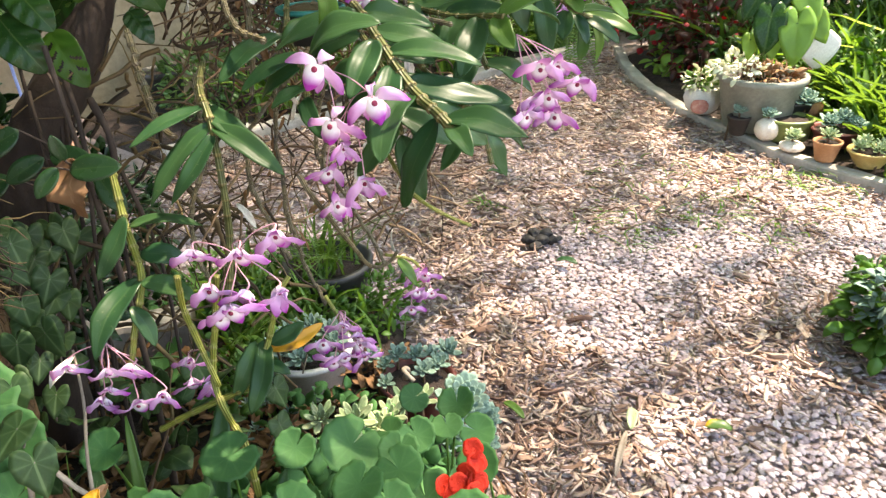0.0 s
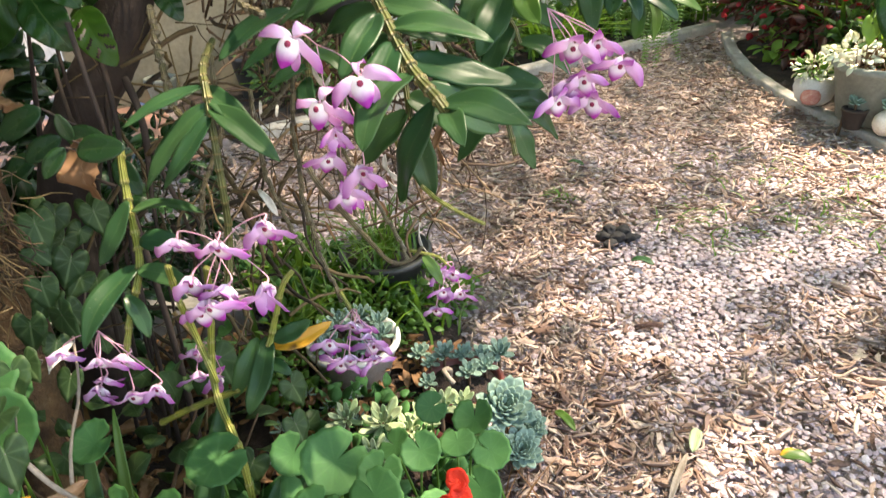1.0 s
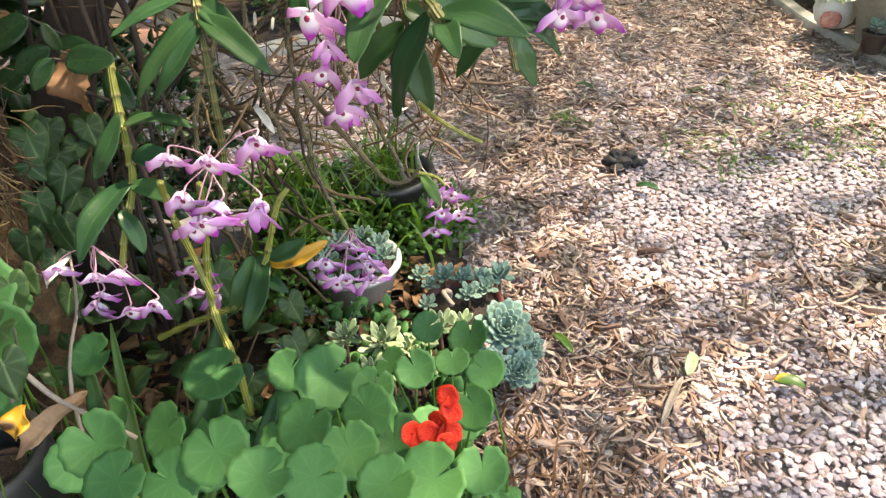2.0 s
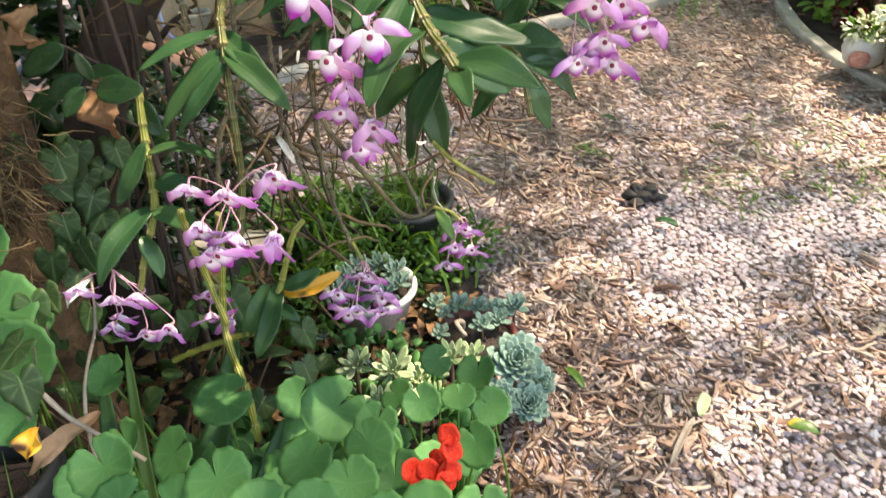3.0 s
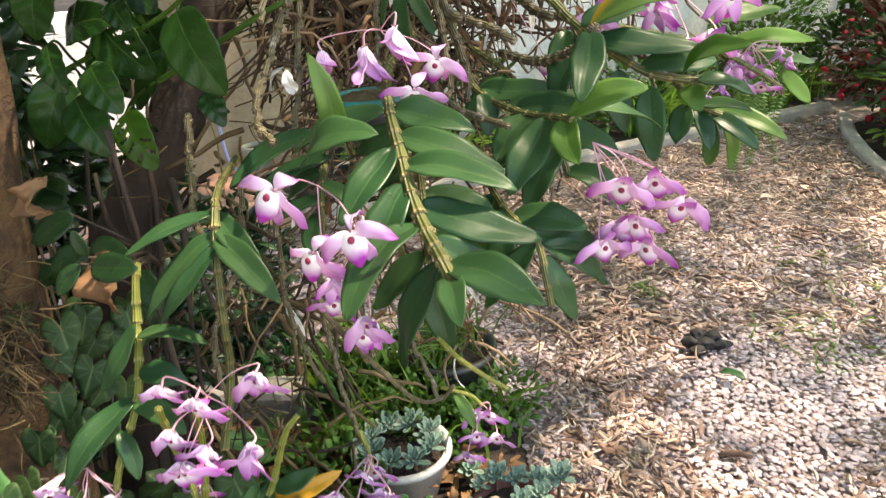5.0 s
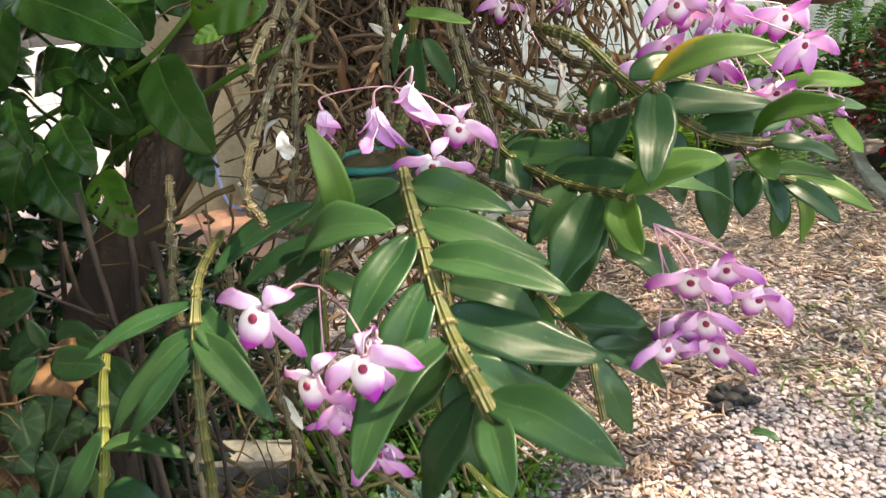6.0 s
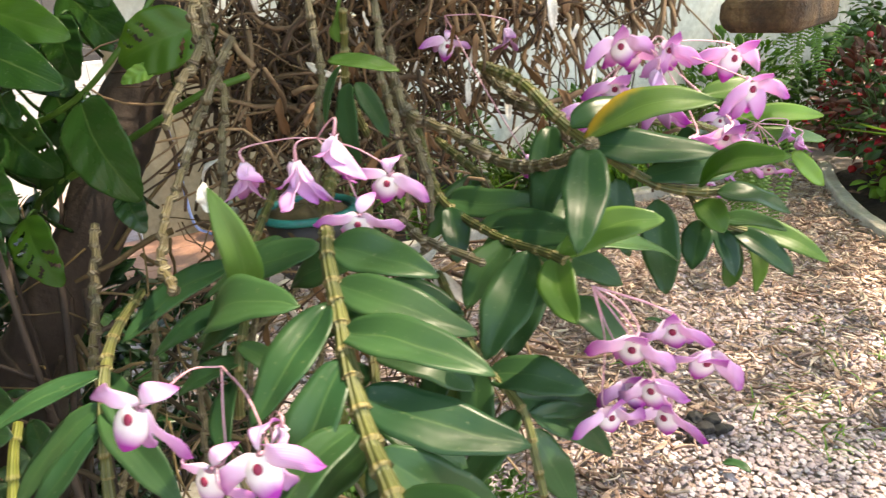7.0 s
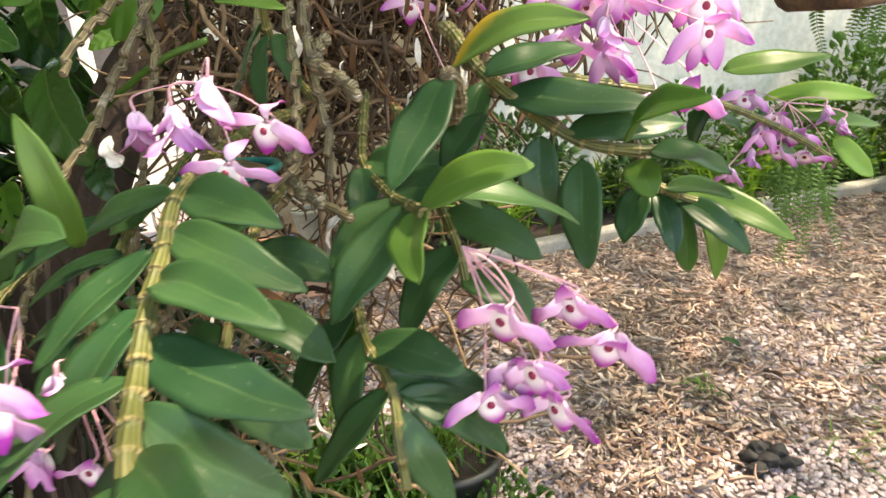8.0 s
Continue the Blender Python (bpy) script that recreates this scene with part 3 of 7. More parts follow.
main_cane = cane("long drooping orchid cane with broad glossy green leaves", [(-0.10, 1.30, 1.05), (-0.075, 1.17, 1.045), (-0.018, 1.025, 1.027), (0.009, 0.974, 1.001), (0.032, 0.931, 0.978), (0.056, 0.894, 0.955), (0.084, 0.857, 0.939), (0.10, 0.838, 0.925)], 0.0058, 0.0060, GREEN_CANE, [
    ((-0.015, 1.025, 1.027), (0.075, 1.016, 1.008), 0.034, 8),
    ((0.002, 0.990, 1.010), (0.110, 0.987, 0.975), 0.034, 4),
    ((0.020, 0.952, 0.990), (0.134, 0.931, 0.976), 0.034, -6),
    ((0.045, 0.912, 0.966), (0.158, 0.914, 0.937), 0.036, 5),
    ((0.068, 0.880, 0.947), (0.140, 0.905, 0.889), 0.033, 0),
    ((0.088, 0.855, 0.936), (0.179, 0.816, 0.924), 0.034, -4),
    ((-0.020, 1.022, 1.027), (-0.130, 1.010, 0.985), 0.037, -10),
    ((0.003, 0.972, 1.001), (-0.020, 0.885, 0.953), 0.035, -10),
    ((0.028, 0.934, 0.979), (-0.002, 0.872, 0.903), 0.034, -4),
    ((0.052, 0.896, 0.956), (0.020, 0.795, 0.908), 0.036, 6),
    ((0.082, 0.858, 0.938), (0.036, 0.862, 0.825), 0.035, 0),
    ((0.094, 0.845, 0.930), (0.118, 0.790, 0.915), 0.024, 0),
])

# ---------------------------------------------------------------- ground, path, house
KERB_A = V(-1.14, 3.35, 0)
KDIR = V(0.754, 0.657, 0).normalized()
KN = V(-KDIR.y, KDIR.x, 0)  # towards the house


def along(s, off, z=0.0):
    return KERB_A + KDIR * s + KN * off + V(0, 0, z)


def ground_sheet():
    verts, faces = [], []
    n, half = 120, 1.0
    coord = [math.copysign(abs(2 * i / n - 1) ** 3.0, 2 * i / n - 1) * 300 + 1.5 * (2 * i / n - 1) for i in range(n + 1)]
    for yy in coord:
        for xx in coord:
            x, y = xx + 0.2, yy + 2.0
            verts.append((x, y, -0.012 + 0.006 * noise.noise(V(x * 3, y * 3, 0)) if abs(xx) < 8 and abs(yy) < 8 else -0.012))
    for j in range(n):
        for i in range(n):
            a = j * (n + 1) + i
            faces.append((a, a + 1, a + n + 2, a + n + 1))
    return mesh_from("ground", verts, faces)


tagged(part("ground", ground_sheet(), PATH_BED), "dusty brown earth under gravel and wood chips", "ground", kind="structure")


def bed(name, outline, height, label, seed=1):
    """A mound of soil inside an outline."""
    bm = bmesh.new()
    pts = spline(list(outline) + [outline[0]], 5)[:-1]
    c = sum((Vector(p) for p in pts), Vector()) / len(pts)
    rings = []
    for k, (f, h) in enumerate(((1.0, 0.0), (0.97, 0.5), (0.9, 0.9), (0.7, 1.0), (0.4, 1.0), (0.15, 1.0))):
        ring = []
        for p in pts:
            q = c + (Vector(p) - c) * f
            q.z = -0.02 + height * h * (0.8 + 0.5 * noise.noise(V(q.x * 5, q.y * 5, seed))) + 0.012 * noise.noise(V(q.x * 22, q.y * 22, seed))
            ring.append(bm.verts.new(q))
        rings.append(ring)
    for a, b in zip(rings, rings[1:]):
        for i in range(len(a)):
            j = (i + 1) % len(a)
            bm.faces.new((a[i], a[j], b[j], b[i]))
    bm.faces.new(rings[-1])
    me = bpy.data.meshes.new(name)
    bm.to_mesh(me)
    bm.free()
    return tagged(part(name, smooth(me), SOIL), label, "soil", kind="structure")


bed("soil_bed", [(0.06, 0.95, 0), (0.10, 1.30, 0), (0.0, 1.66, 0), (-0.14, 1.98, 0), (-0.40, 2.08, 0), (-0.66, 1.76, 0), (-1.3, 1.62, 0), (-1.7, 0.9, 0), (-1.2, 0.2, 0), (-0.3, 0.25, 0)], 0.05, "dark crumbly soil of the planted bed")


def kerb(name, line, width, height, label, seed=2):
    """A low concrete edging with worn edges that follows a line."""
    pts, _ = resample(spline(line, 12), 90)
    prof = [(-0.5, -0.06), (-0.5, 0.80), (-0.44, 0.95), (-0.3, 1.0), (0.3, 1.0), (0.44, 0.95), (0.5, 0.80), (0.5, -0.06)]
    verts, faces = [], []
    for i, p in enumerate(pts):
        t = (pts[min(i + 1, len(pts) - 1)] - pts[max(i - 1, 0)]).normalized()
        nrm = V(-t.y, t.x, 0)
        for a, h in prof:
            w = 0.006 * noise.noise(V(i * 0.35, a * 3, seed))
            verts.append(p + nrm * (a * width + w) + V(0, 0, h * height + w * 0.6 - (0.02 if h < 0 else 0)))
    c = len(prof)
    for i in range(len(pts) - 1):
        for k in range(c):
            k2 = (k + 1) % c
            faces.append((i * c + k, i * c + k2, (i + 1) * c + k2, (i + 1) * c + k))
    faces.append(tuple(range(c - 1, -1, -1)))
    faces.append(tuple((len(pts) - 1) * c + k for k in range(c)))
    me = bpy.data.meshes.new(name)
    me.from_pydata([tuple(v) for v in verts], [], faces)
    return tagged(part(name, me, CONCRETE), label, "kerb", kind="structure")


kerb("kerb_house_bed", [along(-0.15, 0.05), along(0.9, 0.05), along(2.0, 0.05), along(3.12, 0.05)], 0.09, 0.07, "low straight concrete edging before the house bed")
kerb("kerb_planted_bed", [(-1.45, 1.64, 0), (-1.04, 1.72, 0), (-0.80, 1.77, 0), (-0.665, 1.80, 0)], 0.10, 0.10, "rough concrete edging behind the planted bed", 9)
kerb("kerb_pot_bed", [(1.25, 5.25, 0), (1.205, 4.75, 0), (1.215, 4.29, 0), (1.30, 3.78, 0), (1.415, 3.45, 0), (1.555, 3.04, 0), (1.775, 2.73, 0), (2.10, 2.25, 0), (2.5, 1.6, 0)], 0.065, 0.05, "curved weathered concrete edging round the pot bed", 5)


def wall(name, a, b, height, thick, material, label, z0=-0.05):
    a, b = Vector(a), Vector(b)
    L = (b - a).length
    me = box_mesh(name, L, thick, height, 0.008)
    ang = math.atan2((b - a).y, (b - a).x)
    m = Matrix.Translation((a + b) / 2 + V(0, 0, z0 + height / 2)) @ Matrix.Rotation(ang, 4, "Z")
    return tagged(part(name, me, material, None, "", m), label, "wall", kind="structure")


wall("wall_house", along(-0.75, 1.30), along(9.0, 1.30), 3.0, 0.2, WHITE_WALL, "white rendered house wall behind the garden bed")
wall("wall_garden", (-8.0, 1.6, 0), (-1.9, 6.6, 0), 0.95, 0.2, WHITE_WALL, "low white garden wall beyond the patio")
wall("wall_plinth", along(-0.75, 1.17), along(0.9, 1.17), 1.15, 0.06, BEIGE_WALL, "beige rendered low wall against the house")
bed("house_bed", [tuple(along(-0.2, 0.10)), tuple(along(1.5, 0.10)), tuple(along(3.2, 0.10)), tuple(along(3.4, 1.15)), tuple(along(1.5, 1.15)), tuple(along(-0.2, 1.15))], 0.05, "dark soil in the bed along the house", 4)
bed("pot_bed", [(1.29, 5.2, 0), (1.25, 4.70, 0), (1.265, 4.28, 0), (1.35, 3.80, 0), (1.465, 3.47, 0), (1.60, 3.08, 0), (1.81, 2.78, 0), (2.6, 2.3, 0), (4.0, 3.0, 0), (4.0, 5.5, 0), (2.5, 6.2, 0)], 0.05, "dark soil round the flower pots", 6)

# terracotta patio at the end of the house bed
patio = thing("floor_patio", along(-1.6, 0.6), "worn terracotta tiles of a patio", "floor", kind="structure")
tile = box_mesh("tile", 0.296, 0.296, 0.03, 0.004, 1)
tile.materials.append(TERRACOTTA)
for i in range(12):
    for j in range(4):
        q = along(-0.50 - 0.3 * i, 0.16 + 0.3 * j, 0.0 + 0.002 * math.sin(i * 3.1 + j * 5.7))
        part("tile", tile, None, patio, "", Matrix.Translation(q) @ Matrix.Rotation(math.atan2(KDIR.y, KDIR.x), 4, "Z"))

# plain rendered wall, out of view, added to block sky light beside the bed
shade_wall = box_mesh("wall_shade", 0.15, 5.0, 2.6, 0.01)
tagged(part("wall_shade", shade_wall, BEIGE_WALL, None, "", Matrix.Translation((-1.75, -0.9, 1.3))), "plain beige wall added out of view to cut sky light on the bed", "wall", kind="structure")

# the other leafy canes
left_cane = cane("upright orchid cane with dark green leaves beside the trunk", [(-0.250, 1.08, 0.955), (-0.236, 1.013, 0.936), (-0.211, 0.959, 0.904), (-0.200, 0.930, 0.83), (-0.205, 0.925, 0.74), (-0.215, 0.90, 0.66)], 0.0045, 0.0050, GREEN_CANE, [
    ((-0.224, 0.985, 0.920), (-0.303, 0.916, 0.891), 0.027, 6),
    ((-0.212, 0.962, 0.906), (-0.292, 0.912, 0.812), 0.027, -8),
    ((-0.206, 0.950, 0.895), (-0.258, 0.895, 0.822), 0.022, 4),
    ((-0.226, 0.985, 0.918), (-0.150, 0.945, 0.878), 0.026, -10),
    ((-0.210, 0.958, 0.904), (-0.115, 0.915, 0.850), 0.028, 4),
])
behind_cane = cane("shaded orchid cane with long dark leaves", [(-0.14, 1.17, 1.03), (-0.125, 1.075, 0.99), (-0.10, 1.02, 0.965), (-0.09, 0.985, 0.94), (-0.085, 0.965, 0.90)], 0.0042, 0.0040, GREEN_CANE, [
    ((-0.130, 1.070, 0.992), (-0.200, 0.985, 0.950), 0.036, 0),
    ((-0.095, 1.029, 0.974), (-0.177, 0.992, 0.936), 0.030, 8),
    ((-0.098, 1.015, 0.962), (-0.164, 1.030, 0.912), 0.028, -12),
    ((-0.080, 1.075, 1.012), (-0.128, 1.045, 0.985), 0.030, 0),
    ((-0.088, 0.985, 0.941), (-0.130, 0.955, 0.925), 0.024, 10),
    ((-0.068, 0.918, 0.998), (0.021, 0.899, 1.034), 0.034, 6),
    ((-0.080, 0.975, 0.962), (-0.035, 0.957, 0.938), 0.018, -20),
    ((-0.090, 0.975, 0.930), (-0.060, 0.905, 0.900), 0.022, 0),
    # sun through this upright leaf is put into its paler green
    ((-0.058, 0.966, 1.003), (-0.060, 0.944, 1.098), 0.024, 30, ORCHID_LEAF_PALE),
])
cane("leafy orchid cane hidden behind the long drooping one", [(-0.06, 1.22, 1.00), (-0.03, 1.12, 0.98), (0.00, 1.05, 0.955), (0.02, 1.00, 0.92), (0.03, 0.97, 0.88)], 0.0044, 0.0040, GREEN_CANE, [
    ((-0.030, 1.115, 0.980), (-0.110, 1.120, 0.950), 0.034, 0),
    ((-0.010, 1.070, 0.965), (0.075, 1.080, 0.945), 0.034, 0),
    ((0.000, 1.050, 0.955), (-0.080, 1.060, 0.920), 0.034, 6),
    ((0.012, 1.020, 0.938), (0.095, 1.025, 0.905), 0.034, -6),
    ((0.018, 1.005, 0.925), (-0.055, 1.010, 0.880), 0.034, 0),
    ((0.025, 0.985, 0.905), (0.095, 0.985, 0.860), 0.034, 0),
    ((0.028, 0.975, 0.890), (-0.030, 0.955, 0.830), 0.034, 0),
    ((0.030, 0.970, 0.880), (0.055, 0.950, 0.790), 0.034, 0),
])
cane("leafy orchid cane in the shade of the clump", [(-0.02, 1.36, 1.04), (0.05, 1.27, 1.02), (0.10, 1.20, 0.985), (0.135, 1.16, 0.95), (0.15, 1.14, 0.92)], 0.0044, 0.0040, GREEN_CANE, [
    ((0.050, 1.270, 1.018), (0.005, 1.210, 0.965), 0.034, 0),
    ((0.075, 1.235, 1.000), (0.165, 1.230, 0.985), 0.034, 0),
    ((0.100, 1.200, 0.985), (0.060, 1.150, 0.925), 0.034, 0),
    ((0.115, 1.180, 0.970), (0.205, 1.170, 0.940), 0.034, 0),
    ((0.135, 1.160, 0.950), (0.105, 1.110, 0.890), 0.034, 0),
    ((0.145, 1.145, 0.930), (0.215, 1.130, 0.885), 0.032, 0),
])
right_cane = cane("arching orchid cane with paired green leaves over the path", [(-0.03, 1.32, 1.06), (0.021, 1.216, 1.012), (0.091, 1.135, 1.000), (0.147, 1.068, 1.009), (0.168, 1.044, 1.011)], 0.0048, 0.0038, GREEN_CANE, [
    ((0.032, 1.205, 1.012), (0.130, 1.188, 1.016), 0.030, 5),
    ((0.088, 1.140, 1.002), (0.174, 1.112, 1.009), 0.030, 6),
    ((0.109, 1.120, 0.998), (0.086, 1.048, 0.966), 0.032, -6),
    ((0.136, 1.080, 1.005), (0.108, 1.008, 0.944), 0.036, 6),
    ((0.158, 1.057, 1.010), (0.178, 1.006, 0.978), 0.026, 0, ORCHID_LEAF_PALE),
    ((0.156, 1.058, 1.012), (0.250, 1.117, 0.985), 0.034, -8),
    ((0.160, 1.052, 1.012), (0.237, 1.061, 1.040), 0.027, 10, ORCHID_LEAF_PALE),
    ((0.040, 1.180, 1.011), (0.055, 1.143, 0.968), 0.026, 0),
    ((0.075, 1.150, 1.003), (0.165, 1.150, 0.985), 0.028, 0),
])
high_cane = cane("thick orchid cane with large drooping leaves", [(0.03, 1.40, 1.12), (0.10, 1.27, 1.115), (0.151, 1.216, 1.079), (0.221, 1.198, 1.034), (0.262, 1.20, 1.022), (0.295, 1.215, 1.018)], 0.0062, 0.0045, GREEN_CANE, [
    ((0.165, 1.205, 1.065), (0.290, 1.214, 1.052), 0.036, 4),
    ((0.222, 1.196, 1.036), (0.305, 1.235, 1.034), 0.032, 8),
    ((0.270, 1.195, 1.028), (0.333, 1.142, 1.066), 0.031, 6, ORCHID_LEAF_PALE),
    ((0.285, 1.200, 1.020), (0.344, 1.183, 1.007), 0.030, -8),
    ((0.233, 1.195, 1.015), (0.243, 1.162, 0.935), 0.032, 0),
    ((0.270, 1.205, 1.010), (0.290, 1.175, 0.990), 0.024, 20, ORCHID_LEAF_PALE),
    ((0.156, 1.197, 1.083), (0.225, 1.245, 1.097), 0.036, 0),
    ((0.130, 1.260, 1.072), (0.124, 1.206, 1.010), 0.030, 0),
    ((0.150, 1.204, 1.052), (0.130, 1.160, 1.000), 0.034, 10),
    ((0.197, 1.205, 1.032), (0.210, 1.185, 0.962), 0.032, 0),
])
front_cane = cane("old leaning orchid cane ending in a cut stub", [(0.037, 1.30, 1.04), (0.100, 1.227, 1.040), (0.150, 1.150, 1.062), (0.180, 1.085, 1.088), (0.186, 1.058, 1.097)], 0.0055, 0.0050, OLD_CANE, [
    ((0.182, 1.062, 1.094), (0.182, 0.976, 1.043), 0.029, 0),
    ((0.178, 1.080, 1.096), (0.272, 1.073, 1.122), 0.030, 10, HALF_YELLOW),
])
tip_cane = cane("bushy orchid cane tip with narrow grey green leaves", [(0.255, 1.30, 1.01), (0.274, 1.235, 0.995), (0.295, 1.225, 0.982), (0.315, 1.235, 0.972)], 0.0038, 0.0030, GREEN_CANE, [
    ((0.274, 1.220, 0.987), (0.266, 1.190, 0.948), 0.026, 0),
    ((0.286, 1.221, 0.981), (0.304, 1.195, 0.940), 0.019, 0),
    ((0.300, 1.235, 0.974), (0.357, 1.215, 0.936), 0.022, 0),
    ((0.305, 1.240, 0.980), (0.388, 1.225, 0.946), 0.024, 4, ORCHID_LEAF_PALE),
    ((0.319, 1.240, 0.970), (0.330, 1.250, 0.900), 0.016, 0, ORCHID_LEAF_PALE),
    ((0.304, 1.245, 0.968), (0.306, 1.264, 0.900), 0.018, 0),
    ((0.315, 1.240, 0.972), (0.352, 1.270, 0.925), 0.018, 20),
    ((0.290, 1.230, 0.984), (0.345, 1.200, 0.985), 0.022, -10),
], internode=0.016)
low_cane = cane("low orchid cane with hanging green leaves", [(0.03, 1.16, 0.95), (0.085, 1.08, 0.905), (0.128, 1.040, 0.884), (0.142, 1.020, 0.850), (0.150, 1.010, 0.82)], 0.0042, 0.0036, GREEN_CANE, [
    ((0.128, 1.038, 0.881), (0.078, 1.000, 0.815), 0.030, 0),
    ((0.135, 1.038, 0.880), (0.199, 1.082, 0.815), 0.030, 0),
    ((0.095, 1.065, 0.898), (0.182, 1.055, 0.893), 0.032, 0),
    ((0.120, 1.045, 0.888), (0.190, 1.080, 0.868), 0.030, 0),
    ((0.138, 1.030, 0.870), (0.172, 1.036, 0.792), 0.028, 0),
    ((0.085, 1.075, 0.905), (0.100, 1.020, 0.835), 0.032, -6),
    ((0.070, 1.095, 0.915), (0.045, 1.030, 0.850), 0.030, 8),
    ((0.075, 1.090, 0.910), (0.060, 1.080, 0.820), 0.026, 8, ORCHID_LEAF_PALE),
])
upper_cane = cane("short upright orchid cane with narrow leaves", [(-0.085, 1.30, 1.06), (-0.075, 1.235, 1.12), (-0.062, 1.21, 1.16), (-0.05, 1.19, 1.20)], 0.0045, 0.0036, GREEN_CANE, [
    ((-0.042, 1.125, 1.160), (0.019, 1.134, 1.147), 0.024, 0, ORCHID_LEAF_PALE),
    ((-0.078, 1.236, 1.145), (-0.084, 1.193, 1.092), 0.018, 20),
    ((-0.064, 1.212, 1.130), (-0.042, 1.169, 1.058), 0.024, 10),
    ((-0.055, 1.215, 1.130), (-0.016, 1.185, 1.080), 0.020, -20),
    ((-0.060, 1.206, 1.170), (-0.047, 1.178, 1.210), 0.026, 0, ORCHID_LEAF_PALE),
])
far_cane = cane("leafy orchid cane spreading above the path", [(0.16, 1.40, 1.06), (0.263, 1.535, 1.02), (0.324, 1.640, 0.985), (0.40, 1.70, 0.935), (0.444, 1.727, 0.897)], 0.0055, 0.0040, GREEN_CANE, [
    ((0.300, 1.700, 1.030), (0.430, 1.760, 1.035), 0.040, 0, ORCHID_LEAF_PALE),
    ((0.350, 1.740, 0.985), (0.490, 1.790, 0.975), 0.030, 10, LIME_LEAF),
    ((0.380, 1.740, 0.960), (0.500, 1.800, 0.935), 0.030, 0, ORCHID_LEAF_PALE),
    ((0.440, 1.740, 0.930), (0.490, 1.740, 0.875), 0.032, 0, LIME_LEAF),
    ((0.360, 1.730, 0.960), (0.330, 1.740, 0.890), 0.034, 0),
    ((0.300, 1.640, 1.000), (0.270, 1.640, 0.930), 0.030, 0),
    ((0.345, 1.720, 0.970), (0.400, 1.760, 0.880), 0.030, 0),
    ((0.280, 1.600, 1.000), (0.330, 1.660, 0.950), 0.026, 0),
])
side_cane = cane("yellow green orchid cane hanging low with glossy leaves", [(-0.385, 1.02, 0.83), (-0.372, 0.994, 0.809), (-0.355, 0.960, 0.764), (-0.322, 0.902, 0.716), (-0.328, 0.859, 0.656), (-0.34, 0.84, 0.60)], 0.0052, 0.0042, LIME_CANE, [
    ((-0.322, 0.902, 0.716), (-0.356, 0.802, 0.655), 0.034, 4),
    ((-0.351, 0.957, 0.779), (-0.391, 0.917, 0.703), 0.028, 0),
    ((-0.346, 0.951, 0.768), (-0.246, 0.953, 0.766), 0.026, -10),
    ((-0.318, 0.890, 0.715), (-0.245, 0.880, 0.692), 0.026, 6),
    ((-0.323, 0.916, 0.743), (-0.262, 0.922, 0.730), 0.028, 0),
    ((-0.330, 0.870, 0.690), (-0.300, 0.850, 0.640), 0.022, 0),
], internode=0.026)
stem_cane = cane("leafless lime green cane rising among the geraniums", [(-0.185, 0.80, 0.42), (-0.195, 0.814, 0.498), (-0.231, 0.854, 0.534), (-0.243, 0.878, 0.579), (-0.221, 0.872, 0.675), (-0.205, 0.86, 0.74)], 0.0048, 0.0042, LIME_CANE, [], internode=0.030, frill=1.08)
cane("lime green side cane beside the blooms", [(-0.235, 0.866, 0.56), (-0.256, 0.879, 0.626), (-0.263, 0.875, 0.683), (-0.255, 0.86, 0.74)], 0.0042, 0.0036, LIME_CANE, [], internode=0.030, frill=1.08)
cane("lime green cane lying low over the soil", [(-0.175, 0.90, 0.56), (-0.189, 0.885, 0.548), (-0.273, 0.868, 0.518), (-0.33, 0.86, 0.49)], 0.0046, 0.0040, LIME_CANE, [], internode=0.030, frill=1.08)
leaf_cane = cane("small orchid cane with one yellow spotted leaf", [(-0.135, 0.94, 0.69), (-0.149, 0.928, 0.670), (-0.172, 0.915, 0.600), (-0.187, 0.890, 0.55)], 0.0040, 0.0038, LIME_CANE, [
    ((-0.174, 0.916, 0.584), (-0.101, 0.960, 0.599), 0.023, 0, YELLOW_LEAF),
    ((-0.178, 0.923, 0.598), (-0.192, 0.849, 0.522), 0.030, 0),
    ((-0.190, 0.915, 0.600), (-0.221, 0.874, 0.527), 0.026, 0),
    ((-0.170, 0.915, 0.595), (-0.125, 0.945, 0.610), 0.024, 0),
    ((-0.176, 0.905, 0.570), (-0.140, 0.890, 0.560), 0.018, 0),
])
cane("thin yellow cane reaching out over the path", [(-0.02, 1.01, 0.90), (0.013, 0.969, 0.849), (0.045, 0.947, 0.805), (0.085, 0.935, 0.780), (0.118, 0.930, 0.766)], 0.0032, 0.0024, LIME_CANE, [], frill=1.1)
cane("bare curved brown cane below the leaves", [(-0.115, 0.99, 0.82), (-0.099, 0.990, 0.786), (-0.065, 1.034, 0.697), (-0.041, 1.078, 0.628), (-0.015, 1.10, 0.620), (0.002, 1.105, 0.640)], 0.0036, 0.0030, OLD_CANE, [], frill=1.1)

